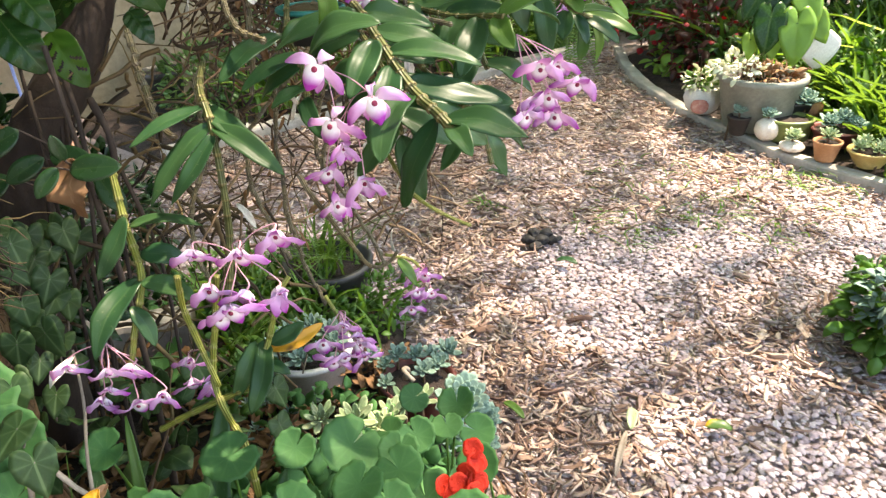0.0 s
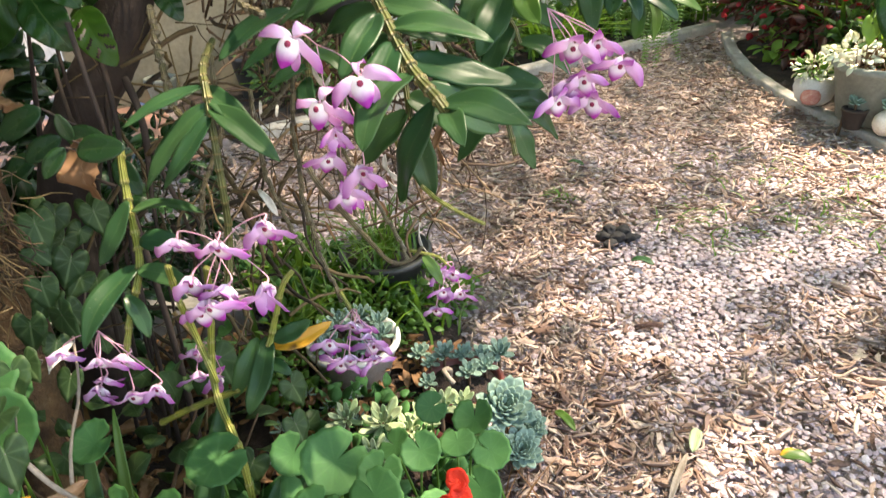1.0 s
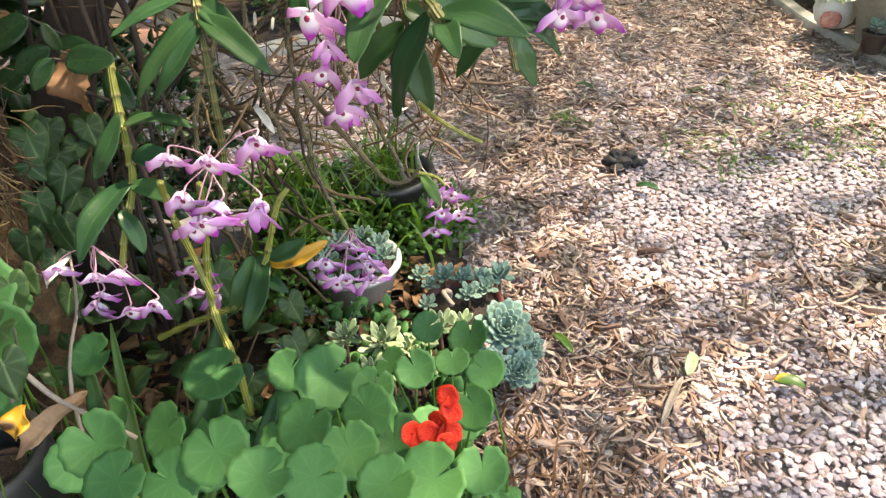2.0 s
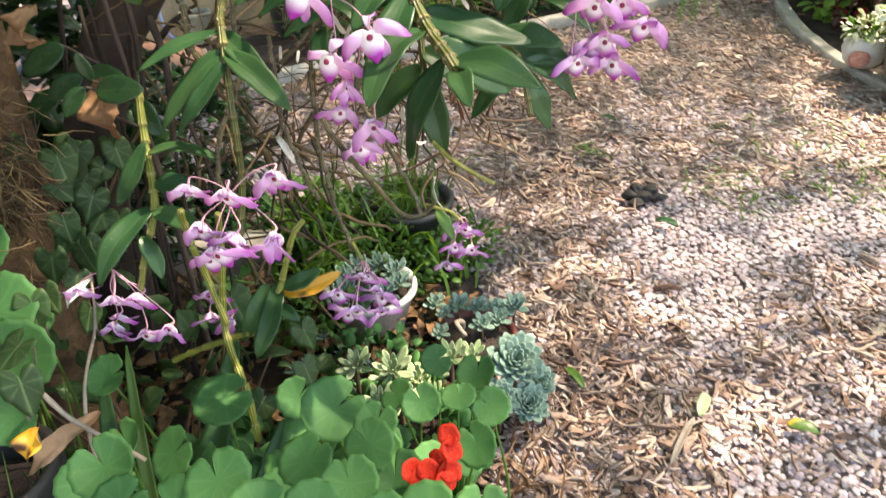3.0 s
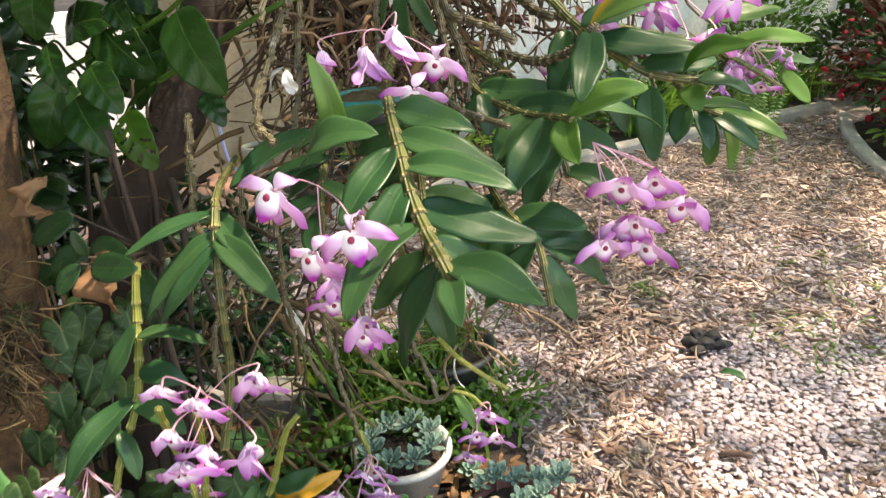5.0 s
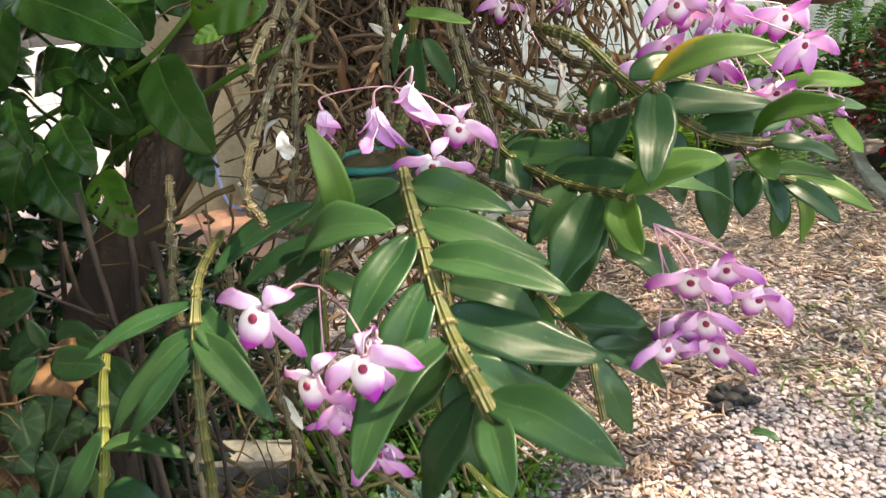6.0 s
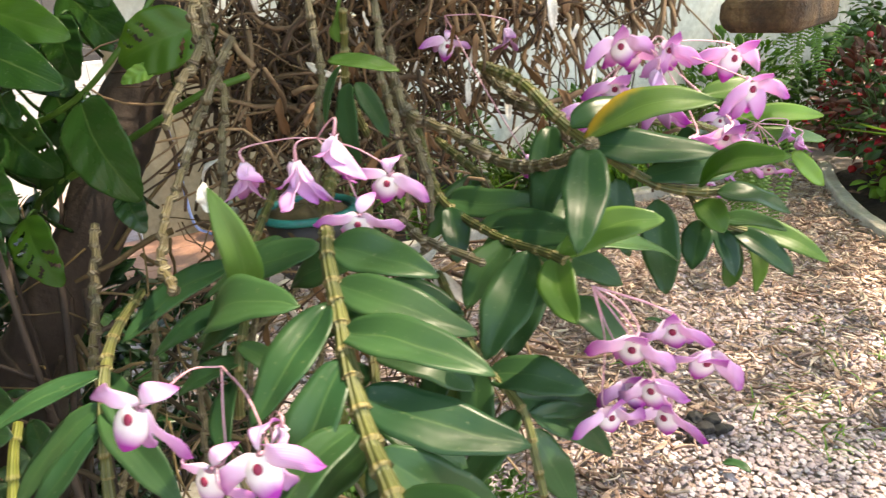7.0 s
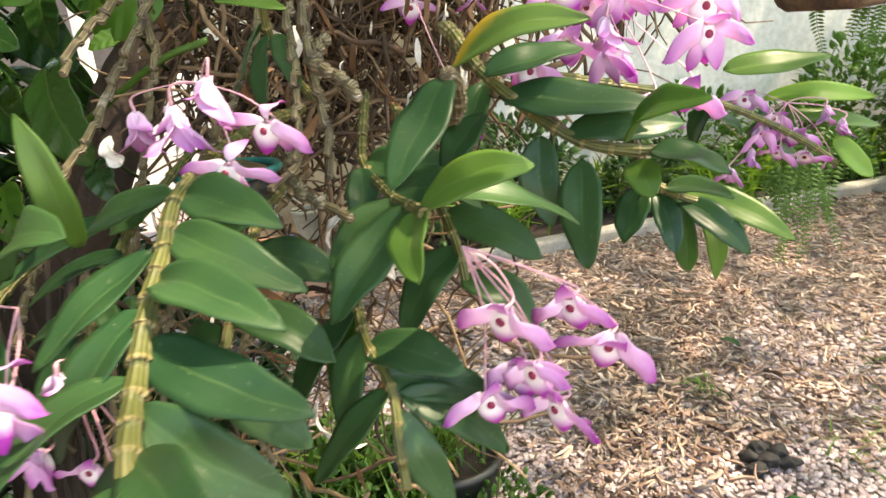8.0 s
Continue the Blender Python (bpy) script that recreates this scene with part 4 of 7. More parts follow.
for label, pts, r in (
    ("dry jointed cane hanging with papery cuffs", [(-0.215, 1.22, 1.26), (-0.211, 1.195, 1.207), (-0.193, 1.166, 1.176), (-0.190, 1.105, 1.131), (-0.192, 1.088, 1.112)], 0.0052),
    ("dry upright cane with peeling sheaths", [(-0.225, 1.235, 1.26), (-0.218, 1.224, 1.172), (-0.203, 1.207, 1.116), (-0.197, 1.168, 1.040), (-0.192, 1.132, 0.972), (-0.195, 1.11, 0.90)], 0.0050),
    ("dry curved cane with a pale broken tip", [(-0.175, 1.20, 1.18), (-0.194, 1.174, 1.137), (-0.210, 1.112, 1.050), (-0.185, 1.038, 1.013), (-0.133, 0.983, 1.001)], 0.0050),
    ("yellowish bare cane hanging from the root clump", [(-0.03, 1.22, 1.22), (-0.014, 1.181, 1.138), (0.004, 1.151, 1.093), (0.022, 1.117, 1.038), (0.008, 1.092, 1.014)], 0.0042),
    ("mottled olive bare cane hanging from the root clump", [(-0.015, 1.21, 1.16), (0.002, 1.179, 1.109), (0.031, 1.151, 1.055), (0.031, 1.138, 1.010)], 0.0048),
    ("broken grey cane lying across the clump", [(-0.03, 1.26, 1.12), (0.002, 1.185, 1.107), (0.055, 1.13, 1.095), (0.103, 1.091, 1.084)], 0.0056),
    ("short brown cane stub", [(-0.02, 1.16, 1.03), (0.020, 1.11, 1.016), (0.046, 1.088, 1.009), (0.099, 1.067, 0.998)], 0.0046),
    ("grey upright cane behind the hanging blooms", [(-0.135, 1.30, 1.22), (-0.117, 1.266, 1.139), (-0.092, 1.190, 1.081), (-0.060, 1.10, 1.04)], 0.0046),
    ("thick mottled cane leaning towards the path", [(0.03, 1.42, 1.11), (0.083, 1.331, 1.088), (0.128, 1.298, 1.078), (0.150, 1.24, 1.065)], 0.0066),
    ("thin dry cane among the roots", [(-0.16, 1.20, 0.98), (-0.17, 1.13, 0.88), (-0.165, 1.09, 0.78), (-0.156, 1.08, 0.68), (-0.112, 1.035, 0.585)], 0.0042),
    ("thin olive cane above the herbs", [(-0.10, 1.20, 0.90), (-0.12, 1.15, 0.80), (-0.06, 1.12, 0.70), (-0.02, 1.10, 0.62)], 0.0038),
    ("dry cane slanting to the soil", [(-0.22, 1.10, 0.88), (-0.20, 1.06, 0.76), (-0.16, 1.05, 0.66)], 0.0040),
    ("dry crooked cane in the shade", [(-0.29, 1.14, 0.92), (-0.27, 1.08, 0.82), (-0.29, 1.02, 0.74), (-0.27, 0.99, 0.66)], 0.0044),
    ("grey bent cane near the trunk", [(-0.40, 1.20, 0.98), (-0.36, 1.13, 0.91), (-0.33, 1.08, 0.87), (-0.30, 1.05, 0.86)], 0.0060),
    ("dry arching cane in the shade", [(-0.10, 1.30, 0.98), (-0.16, 1.20, 0.90), (-0.22, 1.12, 0.84)], 0.0042),
    ("dry cane crossing below the leaves", [(0.00, 1.25, 0.95), (-0.06, 1.16, 0.88), (-0.10, 1.08, 0.80), (-0.06, 1.00, 0.74)], 0.0040),
):
    cane(label, pts, r * 0.82, r * 0.72, OLD_CANE, [], internode=0.016, frill=1.42, kink=0.0018)


# blooms: place, size, closedness
def blooms(parent, node, rows, face=EYE_SIDE, spread=0.35, seed=1, sag=0.0):
    rr = random.Random(seed)
    for k, row in enumerate(rows):
        p, size = Vector(row[:3]), row[3]
        closed = row[4] if len(row) > 4 else 0.0
        d = Vector(face).normalized() + V(rr.uniform(-1, 1) * spread * 1.25, rr.uniform(-0.5, 0.5) * spread, rr.uniform(-1.2, 0.35) * spread - 0.16)
        if closed > 0.5:
            d = V(rr.uniform(-0.25, 0.25), rr.uniform(-0.35, 0.05), -1)
        turn_by = rr.uniform(-20, 20)
        if sag and closed < 0.5:
            closed += sag * rr.uniform(0.6, 1.3)
            d.z -= sag * 0.5
            size *= 1.14
        if len(row) > 5:
            d, turn_by = Vector(row[5]), row[6]
        flower(parent, p, d, node, size, turn_by, closed, seed * 31 + k)


blooms(behind_cane, (-0.048, 0.905, 0.984), [(-0.038, 0.816, 1.010, 0.98, 0.0, (-0.15, -0.9, 0.05), -26), (0.012, 0.842, 0.966, 1.0, 0.0, (0.15, -0.9, 0.08), 12), (-0.038, 0.861, 0.936, 0.98, 0.0, (-0.2, -0.9, 0.0), -10)], (0.05, -0.92, -0.02), 0.16, 2)
blooms(main_cane, (-0.050, 1.10, 1.098), [(-0.122, 1.095, 1.078, 1.05, 0.84), (-0.061, 1.076, 1.084, 1.08, 0.86), (-0.027, 1.084, 1.104, 1.1, 0.84), (0.014, 1.095, 1.066, 0.92), (-0.004, 1.064, 1.040, 0.95)], (0.12, -0.9, 0.0), 0.2, 3)
blooms(right_cane, (0.185, 1.06, 0.985), [(0.218, 1.045, 0.949, 0.88), (0.246, 1.100, 0.938, 0.85), (0.275, 1.094, 0.915, 0.88), (0.197, 1.055, 0.879, 0.8), (0.230, 1.061, 0.904, 0.82), (0.243, 1.072, 0.873, 0.82), (0.215, 1.075, 0.895, 0.78)], (0.05, -0.85, 0.0), 0.4, 4, 0.18)
blooms(high_cane, (0.225, 1.32, 1.14), [(0.194, 1.302, 1.150, 0.9), (0.240, 1.318, 1.142, 0.88, 0.3), (0.307, 1.360, 1.128, 1.0), (0.190, 1.330, 1.105, 0.88), (0.159, 1.310, 1.082, 0.86), (0.232, 1.298, 1.118, 0.9, 0.75), (0.316, 1.280, 1.106, 0.9, 0.3), (0.241, 1.290, 1.090, 0.82, 0.3), (0.300, 1.288, 1.060, 0.92, 0.2), (0.270, 1.30, 1.05, 0.8, 0.4), (0.205, 1.35, 1.135, 0.8)], (0.02, -0.85, -0.1), 0.45, 5, 0.15)
blooms(upper_cane, (-0.01, 1.40, 1.18), [(-0.015, 1.420, 1.150, 0.85), (0.060, 1.42, 1.16, 0.8, 0.7), (0.10, 1.28, 1.03, 0.6)], (0.1, -0.85, 0.0), 0.4, 6)
blooms(far_cane, (0.38, 1.69, 0.985), [(0.330, 1.70, 0.996, 0.78), (0.394, 1.718, 0.945, 0.75), (0.427, 1.725, 0.975, 0.75, 0.85), (0.350, 1.68, 0.955, 0.75, 0.3), (0.372, 1.70, 0.925, 0.7), (0.405, 1.72, 0.915, 0.78), (0.450, 1.74, 0.955, 0.65, 0.9), (0.435, 1.75, 0.905, 0.6, 0.7), (0.340, 1.69, 0.925, 0.7, 0.8), (0.315, 1.66, 0.905, 0.7, 0.5), (0.365, 1.70, 0.970, 0.75, 0.3)], (0.1, -0.9, -0.1), 0.45, 7, 0.2)
blooms(stem_cane, (-0.17, 0.84, 0.78), [(-0.216, 0.832, 0.790, 0.80), (-0.150, 0.800, 0.806, 0.82), (-0.123, 0.860, 0.800, 0.78, 0.35), (-0.196, 0.810, 0.755, 0.82), (-0.168, 0.786, 0.740, 0.84), (-0.118, 0.826, 0.740, 0.82, 0.45), (-0.185, 0.795, 0.725, 0.76), (-0.150, 0.800, 0.752, 0.76)], (0.15, -0.85, -0.05), 0.3, 8, 0.22)
blooms(side_cane, (-0.36, 0.84, 0.655), [(-0.410, 0.828, 0.629, 0.7), (-0.350, 0.814, 0.632, 0.74), (-0.331, 0.838, 0.620, 0.74), (-0.383, 0.836, 0.569, 0.72), (-0.335, 0.832, 0.566, 0.76), (-0.30, 0.838, 0.575, 0.66, 0.3), (-0.365, 0.830, 0.590, 0.6)], (0.15, -0.85, -0.05), 0.3, 9, 0.22)
blooms(leaf_cane, (-0.27, 0.92, 0.585), [(-0.305, 0.945, 0.552, 0.72), (-0.298, 0.925, 0.528, 0.76), (-0.270, 0.930, 0.520, 0.66, 0.3)], (0.15, -0.85, -0.05), 0.3, 10, 0.22)
blooms(behind_cane, (-0.03, 0.92, 0.93), [(-0.032, 0.886, 0.897, 0.62, 0.5), (-0.014, 0.906, 0.848, 0.78, 0.3), (-0.063, 0.935, 0.850, 0.68), (-0.070, 1.000, 0.775, 0.8), (0.002, 0.885, 0.955, 0.6, 0.6)], (0.1, -0.85, 0.05), 0.35, 11, 0.22)
low_blooms = cane("low orchid cane with a dense spray of lilac blooms", [(-0.11, 1.035, 0.60), (-0.09, 1.02, 0.57), (-0.08, 0.985, 0.575)], 0.0032, 0.0026, LIME_CANE, [], frill=1.1)
blooms(low_blooms, (-0.08, 0.99, 0.60), [(-0.081, 1.012, 0.566, 0.72), (-0.100, 0.940, 0.582, 0.68), (-0.066, 0.915, 0.577, 0.72), (-0.056, 0.990, 0.545, 0.68), (-0.085, 0.935, 0.553, 0.7), (-0.045, 0.945, 0.555, 0.66), (-0.072, 0.965, 0.595, 0.66), (-0.050, 0.960, 0.580, 0.64)], (0.15, -0.8, 0.1), 0.4, 12, 0.22)
out_blooms = cane("thin orchid cane with a small spray of lilac blooms", [(-0.02, 1.11, 0.63), (0.02, 1.12, 0.615), (0.035, 1.12, 0.60)], 0.003, 0.0024, LIME_CANE, [((0.0, 1.115, 0.62), (0.03, 1.10, 0.575), 0.016, 0, ORCHID_LEAF_PALE)], frill=1.1)
blooms(out_blooms, (0.035, 1.12, 0.605), [(0.042, 1.125, 0.588, 0.62), (0.019, 1.090, 0.543, 0.60), (0.052, 1.125, 0.553, 0.64), (0.030, 1.105, 0.568, 0.6), (0.022, 1.12, 0.590, 0.58)], (0.2, -0.8, 0.15), 0.4, 13, 0.22)


# the clump of roots and dead canes that all of them grow from
def root_clump():
    rr = random.Random(31)
    specs = []
    for k in range(1200):
        c = V(max(-0.42, min(0.24, rr.gauss(-0.03, 0.17))), max(1.42, rr.gauss(1.56, 0.08)), rr.gauss(1.22, 0.10))
        if c.x > -0.03 and c.z < 1.17 and rr.random() < 0.82:
            continue
        d = (V(rr.gauss(0, 1), rr.gauss(0, 0.6), rr.gauss(-0.1, 0.6)) if rr.random() < 0.55 else V(rr.gauss(0.1, 0.3), rr.gauss(0, 0.3), -1)).normalized()
        L = rr.uniform(0.05, 0.18)
        pts = [c]
        for i in range(6):
            d = (d + V(rr.gauss(0, 0.25), rr.gauss(0, 0.25), rr.gauss(-0.04, 0.25))).normalized()
            pts.append(pts[-1] + d * L / 6)
        r = rr.choice((0.0009, 0.0012, 0.0016, 0.002, 0.003, 0.0042))
        specs.append((pts, r, r * 0.6))
    for k in range(190):
        c = V(rr.uniform(-0.32, 0.06), rr.uniform(1.22, 1.5), rr.uniform(0.60, 1.06))
        d = V(rr.gauss(0, 0.8), rr.gauss(0, 0.5), rr.gauss(-0.5, 0.6)).normalized()
        L = rr.uniform(0.06, 0.2)
        pts = [c]
        for i in range(5):
            d = (d + V(rr.gauss(0, 0.22), rr.gauss(0, 0.22), rr.gauss(-0.05, 0.22))).normalized()
            pts.append(pts[-1] + d * L / 5)
        r = rr.choice((0.0012, 0.0016, 0.0022, 0.003))
        specs.append((pts, r, r * 0.6))
    for k in range(640):
        c = V(rr.gauss(-0.27, 0.085), rr.gauss(1.50, 0.06), rr.gauss(1.10, 0.09))
        d = V(rr.gauss(0, 0.8), rr.gauss(0, 0.4), rr.gauss(-0.2, 0.8)).normalized()
        L = rr.uniform(0.05, 0.16)
        pts = [c]
        for i in range(5):
            d = (d + V(rr.gauss(0, 0.25), rr.gauss(0, 0.25), rr.gauss(-0.05, 0.25))).normalized()
            pts.append(pts[-1] + d * L / 5)
        r = rr.choice((0.0012, 0.0018, 0.0026, 0.004))
        specs.append((pts, r, r * 0.6))
    for k in range(170):
        c = V(rr.uniform(-0.40, 0.10), rr.uniform(1.56, 1.72), rr.gauss(1.16, 0.13))
        if c.x > -0.02 and c.z < 1.17 and rr.random() < 0.7:
            continue
        d = V(rr.gauss(0, 1), rr.gauss(0, 0.2), rr.gauss(-0.3, 0.8)).normalized()
        L = rr.uniform(0.10, 0.22)
        pts = [c]
        for i in range(5):
            d = (d + V(rr.gauss(0, 0.2), rr.gauss(0, 0.1), rr.gauss(-0.05, 0.2))).normalized()
            pts.append(pts[-1] + d * L / 5)
        r = rr.choice((0.002, 0.003, 0.0045, 0.006))
        specs.append((pts, r, r * 0.7))
    return many_tubes("root_clump", specs, 5)


def dead_brush():
    """Dry twigs and old roots tangled between the canes and the trunk."""
    rr = random.Random(37)
    specs = []
    for k in range(170):
        c = V(rr.uniform(-0.66, -0.28), rr.uniform(1.22, 1.50), rr.uniform(0.30, 0.92))
        d = V(rr.gauss(0, 0.8), rr.gauss(0, 0.4), rr.gauss(-0.3, 0.8)).normalized()
        L = rr.uniform(0.06, 0.22)
        pts = [c]
        for i in range(5):
            d = (d + V(rr.gauss(0, 0.2), rr.gauss(0, 0.2), rr.gauss(-0.05, 0.2))).normalized()
            pts.append(pts[-1] + d * L / 5)
        r = rr.choice((0.0012, 0.0018, 0.0026, 0.004, 0.0055))
        specs.append((pts, r, r * 0.6))
    return many_tubes("dead_brush", specs, 5)


tagged(part("dead_brush", dead_brush(), FIBRE), "dry brown twigs and roots tangled beside the trunk", "twigs", kind="stuff")
tagged(part("root_clump", root_clump(), TWIG), "tangled brown roots and dead canes of the orchid", "roots", kind="stuff")


def flakes(n, seed):
    """Torn sheaths and dead leaf scraps caught in the tangle."""
    rr = random.Random(seed)
    temp = [blade_data(1.0, rr.uniform(0.10, 0.26), arch=rr.uniform(-0.1, 0.25), fold=rr.uniform(0.2, 0.9), nx=4, ny=6, thick=0.012, p0=0.3, p1=0.35, wave=0.25, droop=rr.uniform(-0.1, 0.3), seed=k) for k in range(8)]
    rows = []
    for k in range(n):
        if rr.random() < 0.7:
            p = V(max(-0.40, min(0.22, rr.gauss(-0.06, 0.15))), rr.uniform(1.34, 1.56), rr.gauss(1.18, 0.09))
        else:
            p = V(rr.uniform(-0.30, 0.04), rr.uniform(1.14, 1.4), rr.uniform(0.62, 1.02))
        y = V(rr.gauss(0, 0.5), rr.gauss(0, 0.4), -1 if rr.random() < 0.75 else 0.4)
        rows.append((rr.randrange(8), face_pose(p, V(rr.gauss(0, 0.7), -1, rr.gauss(0.2, 0.5)), y, rr.uniform(0.015, 0.055))))
    return scatter_mesh("dead_sheaths", temp, rows)


tagged(part("dead_sheaths", flakes(220, 5), DRY_LEAF), "torn brown sheaths and dead leaf scraps in the roots", "dead sheaths", kind="stuff")
tagged(part("pale_sheaths", flakes(70, 6), CLOTH), "papery whitish sheaths peeling from the old canes", "papery sheaths", kind="stuff")


# teal ring of the hanging pot that holds the clump
def ring_mesh(name, r, minor, tilt=0.0):
    pts = [V(r * math.cos(a), r * math.sin(a), 0) for a in [2 * math.pi * k / 40 for k in range(41)]]
    return mesh_from(name, *tube_data(pts, [minor] * 41, 8))


HOOP = (-0.11, 1.18, 1.008)
hoop = thing("hanging_pot", HOOP, "teal rimmed hanging pot half hidden by orchid roots", "pot")
part("rim", ring_mesh("rim", 0.048, 0.0042), TEAL, hoop, "teal plastic rim", Matrix.Translation(HOOP))
part("body", lathe("body", [(0.032, -0.044), (0.044, -0.002), (0.047, -0.002), (0.036, -0.048)], 32), BLACK_POT, hoop, "", Matrix.Translation(HOOP))
part("root_ball", rough_up(lathe("root_ball", [(0.0, 0.006), (0.02, 0.005), (0.036, -0.001), (0.043, -0.008), (0.040, -0.02)], 40), 0.006, 90, 3), FIBRE, hoop, "matted brown roots", Matrix.Translation(HOOP))

# ---------------------------------------------------------------- planted bed
def polar_leaf(name, table, cup=0.15, rings=4, sides=40, scallop=(0, 0.0), thick=0.0008, fold=0.0, ripple=0.0, seed=0):
    """A leaf round its stalk: table of (degrees from the tip, radius); x across, y to the tip, z up."""
    rr = random.Random(seed)
    ph = rr.uniform(0, 6.28)
    degs, rads = [t[0] for t in table], [t[1] for t in table]
    top, uv = [(0.0, 0.0, 0.0)], [(0.5, 0.25)]
    big = max(rads)
    for k in range(1, rings + 1):
        f = k / rings
        for i in range(sides):
            a = 360 * i / sides - 180
            r = float(np.interp(abs(a), degs, rads)) * f
            if scallop[0]:
                r *= 1 - scallop[1] * f * abs(math.sin(math.radians(a) * scallop[0] / 2))
            x, y = r * math.sin(math.radians(a)), r * math.cos(math.radians(a))
            z = cup * r * r / big + fold * abs(x) + ripple * big * f * f * math.sin(math.radians(a) * 5 + ph)
            top.append((x, y, z))
            uv.append((0.5 + x / (2 * big), 0.25 + 0.5 * y / big))
    n = len(top)
    faces = []
    for i in range(sides):
        j = (i + 1) % sides
        q = (0, 1 + j, 1 + i)
        faces += [q, tuple(n + t for t in reversed(q))]
        for k in range(rings - 1):
            o = 1 + k * sides
            q = (o + i, o + j, o + sides + j, o + sides + i)
            faces += [q, tuple(n + t for t in reversed(q))]
        o = 1 + (rings - 1) * sides
        faces.append((o + i, o + j, n + o + j, n + o + i))
    return mesh_from(name, top + [(x, y, z - thick * 1.0) for x, y, z in top], faces, uv + uv)


ROUND = [(0, 1.0), (90, 1.0), (140, 1.0), (162, 0.94), (173, 0.78), (180, 0.12)]
HEART = [(0, 1.0), (12, 0.86), (30, 0.72), (60, 0.60), (90, 0.55), (120, 0.52), (150, 0.50), (168, 0.36), (180, 0.10)]
IVY = [(0, 1.0), (14, 0.78), (32, 0.60), (52, 0.60), (75, 0.52), (105, 0.56), (140, 0.60), (160, 0.44), (180, 0.10)]
ger_leaves = [polar_leaf("leaf", ROUND, 0.06 + 0.09 * k, 6, 88, (13, 0.055), 0.012, ripple=0.022, seed=k) for k in range(4)]
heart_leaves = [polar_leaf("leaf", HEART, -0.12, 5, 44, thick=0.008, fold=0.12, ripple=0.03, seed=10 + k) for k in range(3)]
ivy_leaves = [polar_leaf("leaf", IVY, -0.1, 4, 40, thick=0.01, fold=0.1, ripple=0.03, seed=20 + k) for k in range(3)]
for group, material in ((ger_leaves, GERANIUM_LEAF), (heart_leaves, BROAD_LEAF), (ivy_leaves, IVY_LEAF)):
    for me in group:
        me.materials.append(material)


def geranium(label, base, rows, seed, stand=0.5):
    """Round scalloped leaves, each on its stalk from a bushy base."""
    rr = random.Random(seed)
    ob = thing("geranium", base, label, "geranium")
    for k, (x, y, z, d) in enumerate(rows):
        at = V(x, y, z)
        nrm = V(rr.gauss(0.06, 0.25), -stand + rr.gauss(0, 0.22), 1.1 - 0.5 * stand)
        part("leaf", ger_leaves[k % 4], None, ob, "", face_pose(at, nrm, V(rr.gauss(0, 0.7), -0.6, -0.2), d * 0.5))
        foot = Vector(base) + V(rr.uniform(-0.09, 0.09), rr.uniform(-0.05, 0.12), 0.0)
        foot.x += (x - base[0]) * 0.55
        foot.y += (y - base[1]) * 0.55
        mid_p = foot.lerp(at, 0.6) + V(rr.uniform(-0.02, 0.02), 0.015, -0.01)
        part("stalk", tube("stalk", [foot, mid_p, at - V(0, 0, 0.001)], 0.0030, 0.0016, 6, 4), GRASS_LEAF, ob)
    return ob


ger = geranium("bushy geranium with round scalloped green leaves and a scarlet bloom", (-0.02, 0.66, 0.03), [
    (-0.201, 0.771, 0.521, 0.078), (-0.036, 0.737, 0.566, 0.080), (-0.135, 0.837, 0.472, 0.06), (-0.361, 0.772, 0.533, 0.06), (-0.064, 0.550, 0.659, 0.062),
    (-0.004, 0.599, 0.642, 0.056), (0.019, 0.632, 0.576, 0.062), (-0.201, 0.571, 0.624, 0.064), (-0.203, 0.662, 0.541, 0.066), (-0.004, 0.864, 0.473, 0.05),
    (0.036, 0.844, 0.485, 0.055), (0.092, 0.937, 0.461, 0.06), (0.077, 0.879, 0.471, 0.05), (0.121, 0.880, 0.459, 0.055), (0.026, 0.704, 0.589, 0.05),
    (0.058, 0.655, 0.562, 0.07), (0.024, 0.974, 0.445, 0.05), (0.020, 0.551, 0.636, 0.06)], 3)
geranium("spreading geranium with overlapping round leaves", (0.0, 0.60, 0.03), [
    (0.029, 0.670, 0.592, 0.06), (0.120, 0.780, 0.494, 0.06), (0.108, 0.604, 0.581, 0.07), (0.076, 0.570, 0.612, 0.055), (-0.100, 0.529, 0.640, 0.06),
    (-0.146, 0.522, 0.643, 0.055), (-0.018, 0.532, 0.655, 0.055), (-0.09, 0.70, 0.50, 0.06), (0.07, 0.76, 0.47, 0.06), (-0.13, 0.62, 0.55, 0.06),
    (0.0, 0.78, 0.46, 0.055), (0.14, 0.70, 0.48, 0.06), (-0.27, 0.60, 0.55, 0.06), (-0.05, 0.62, 0.56, 0.055), (0.10, 0.82, 0.42, 0.05), (-0.30, 0.70, 0.50, 0.06)], 5)
geranium("tall geranium with pale green leaves beside the trunk", (-0.42, 0.62, 0.03), [
    (-0.534, 0.806, 0.592, 0.115), (-0.482, 0.764, 0.555, 0.105), (-0.637, 0.910, 0.617, 0.090), (-0.431, 0.686, 0.538, 0.075), (-0.594, 0.911, 0.496, 0.060), (-0.534, 0.786, 0.558, 0.080), (-0.478, 0.706, 0.557, 0.080)], 8, 1.0)
geranium("low trailing plant with small round leaves on the soil", (-0.69, 1.52, 0.03), [
    (-0.656, 1.478, 0.09, 0.06), (-0.70, 1.53, 0.11, 0.06), (-0.66, 1.56, 0.10, 0.055), (-0.62, 1.52, 0.08, 0.05), (-0.73, 1.48, 0.08, 0.05), (-0.64, 1.60, 0.12, 0.05), (-0.60, 1.45, 0.07, 0.05)], 9)


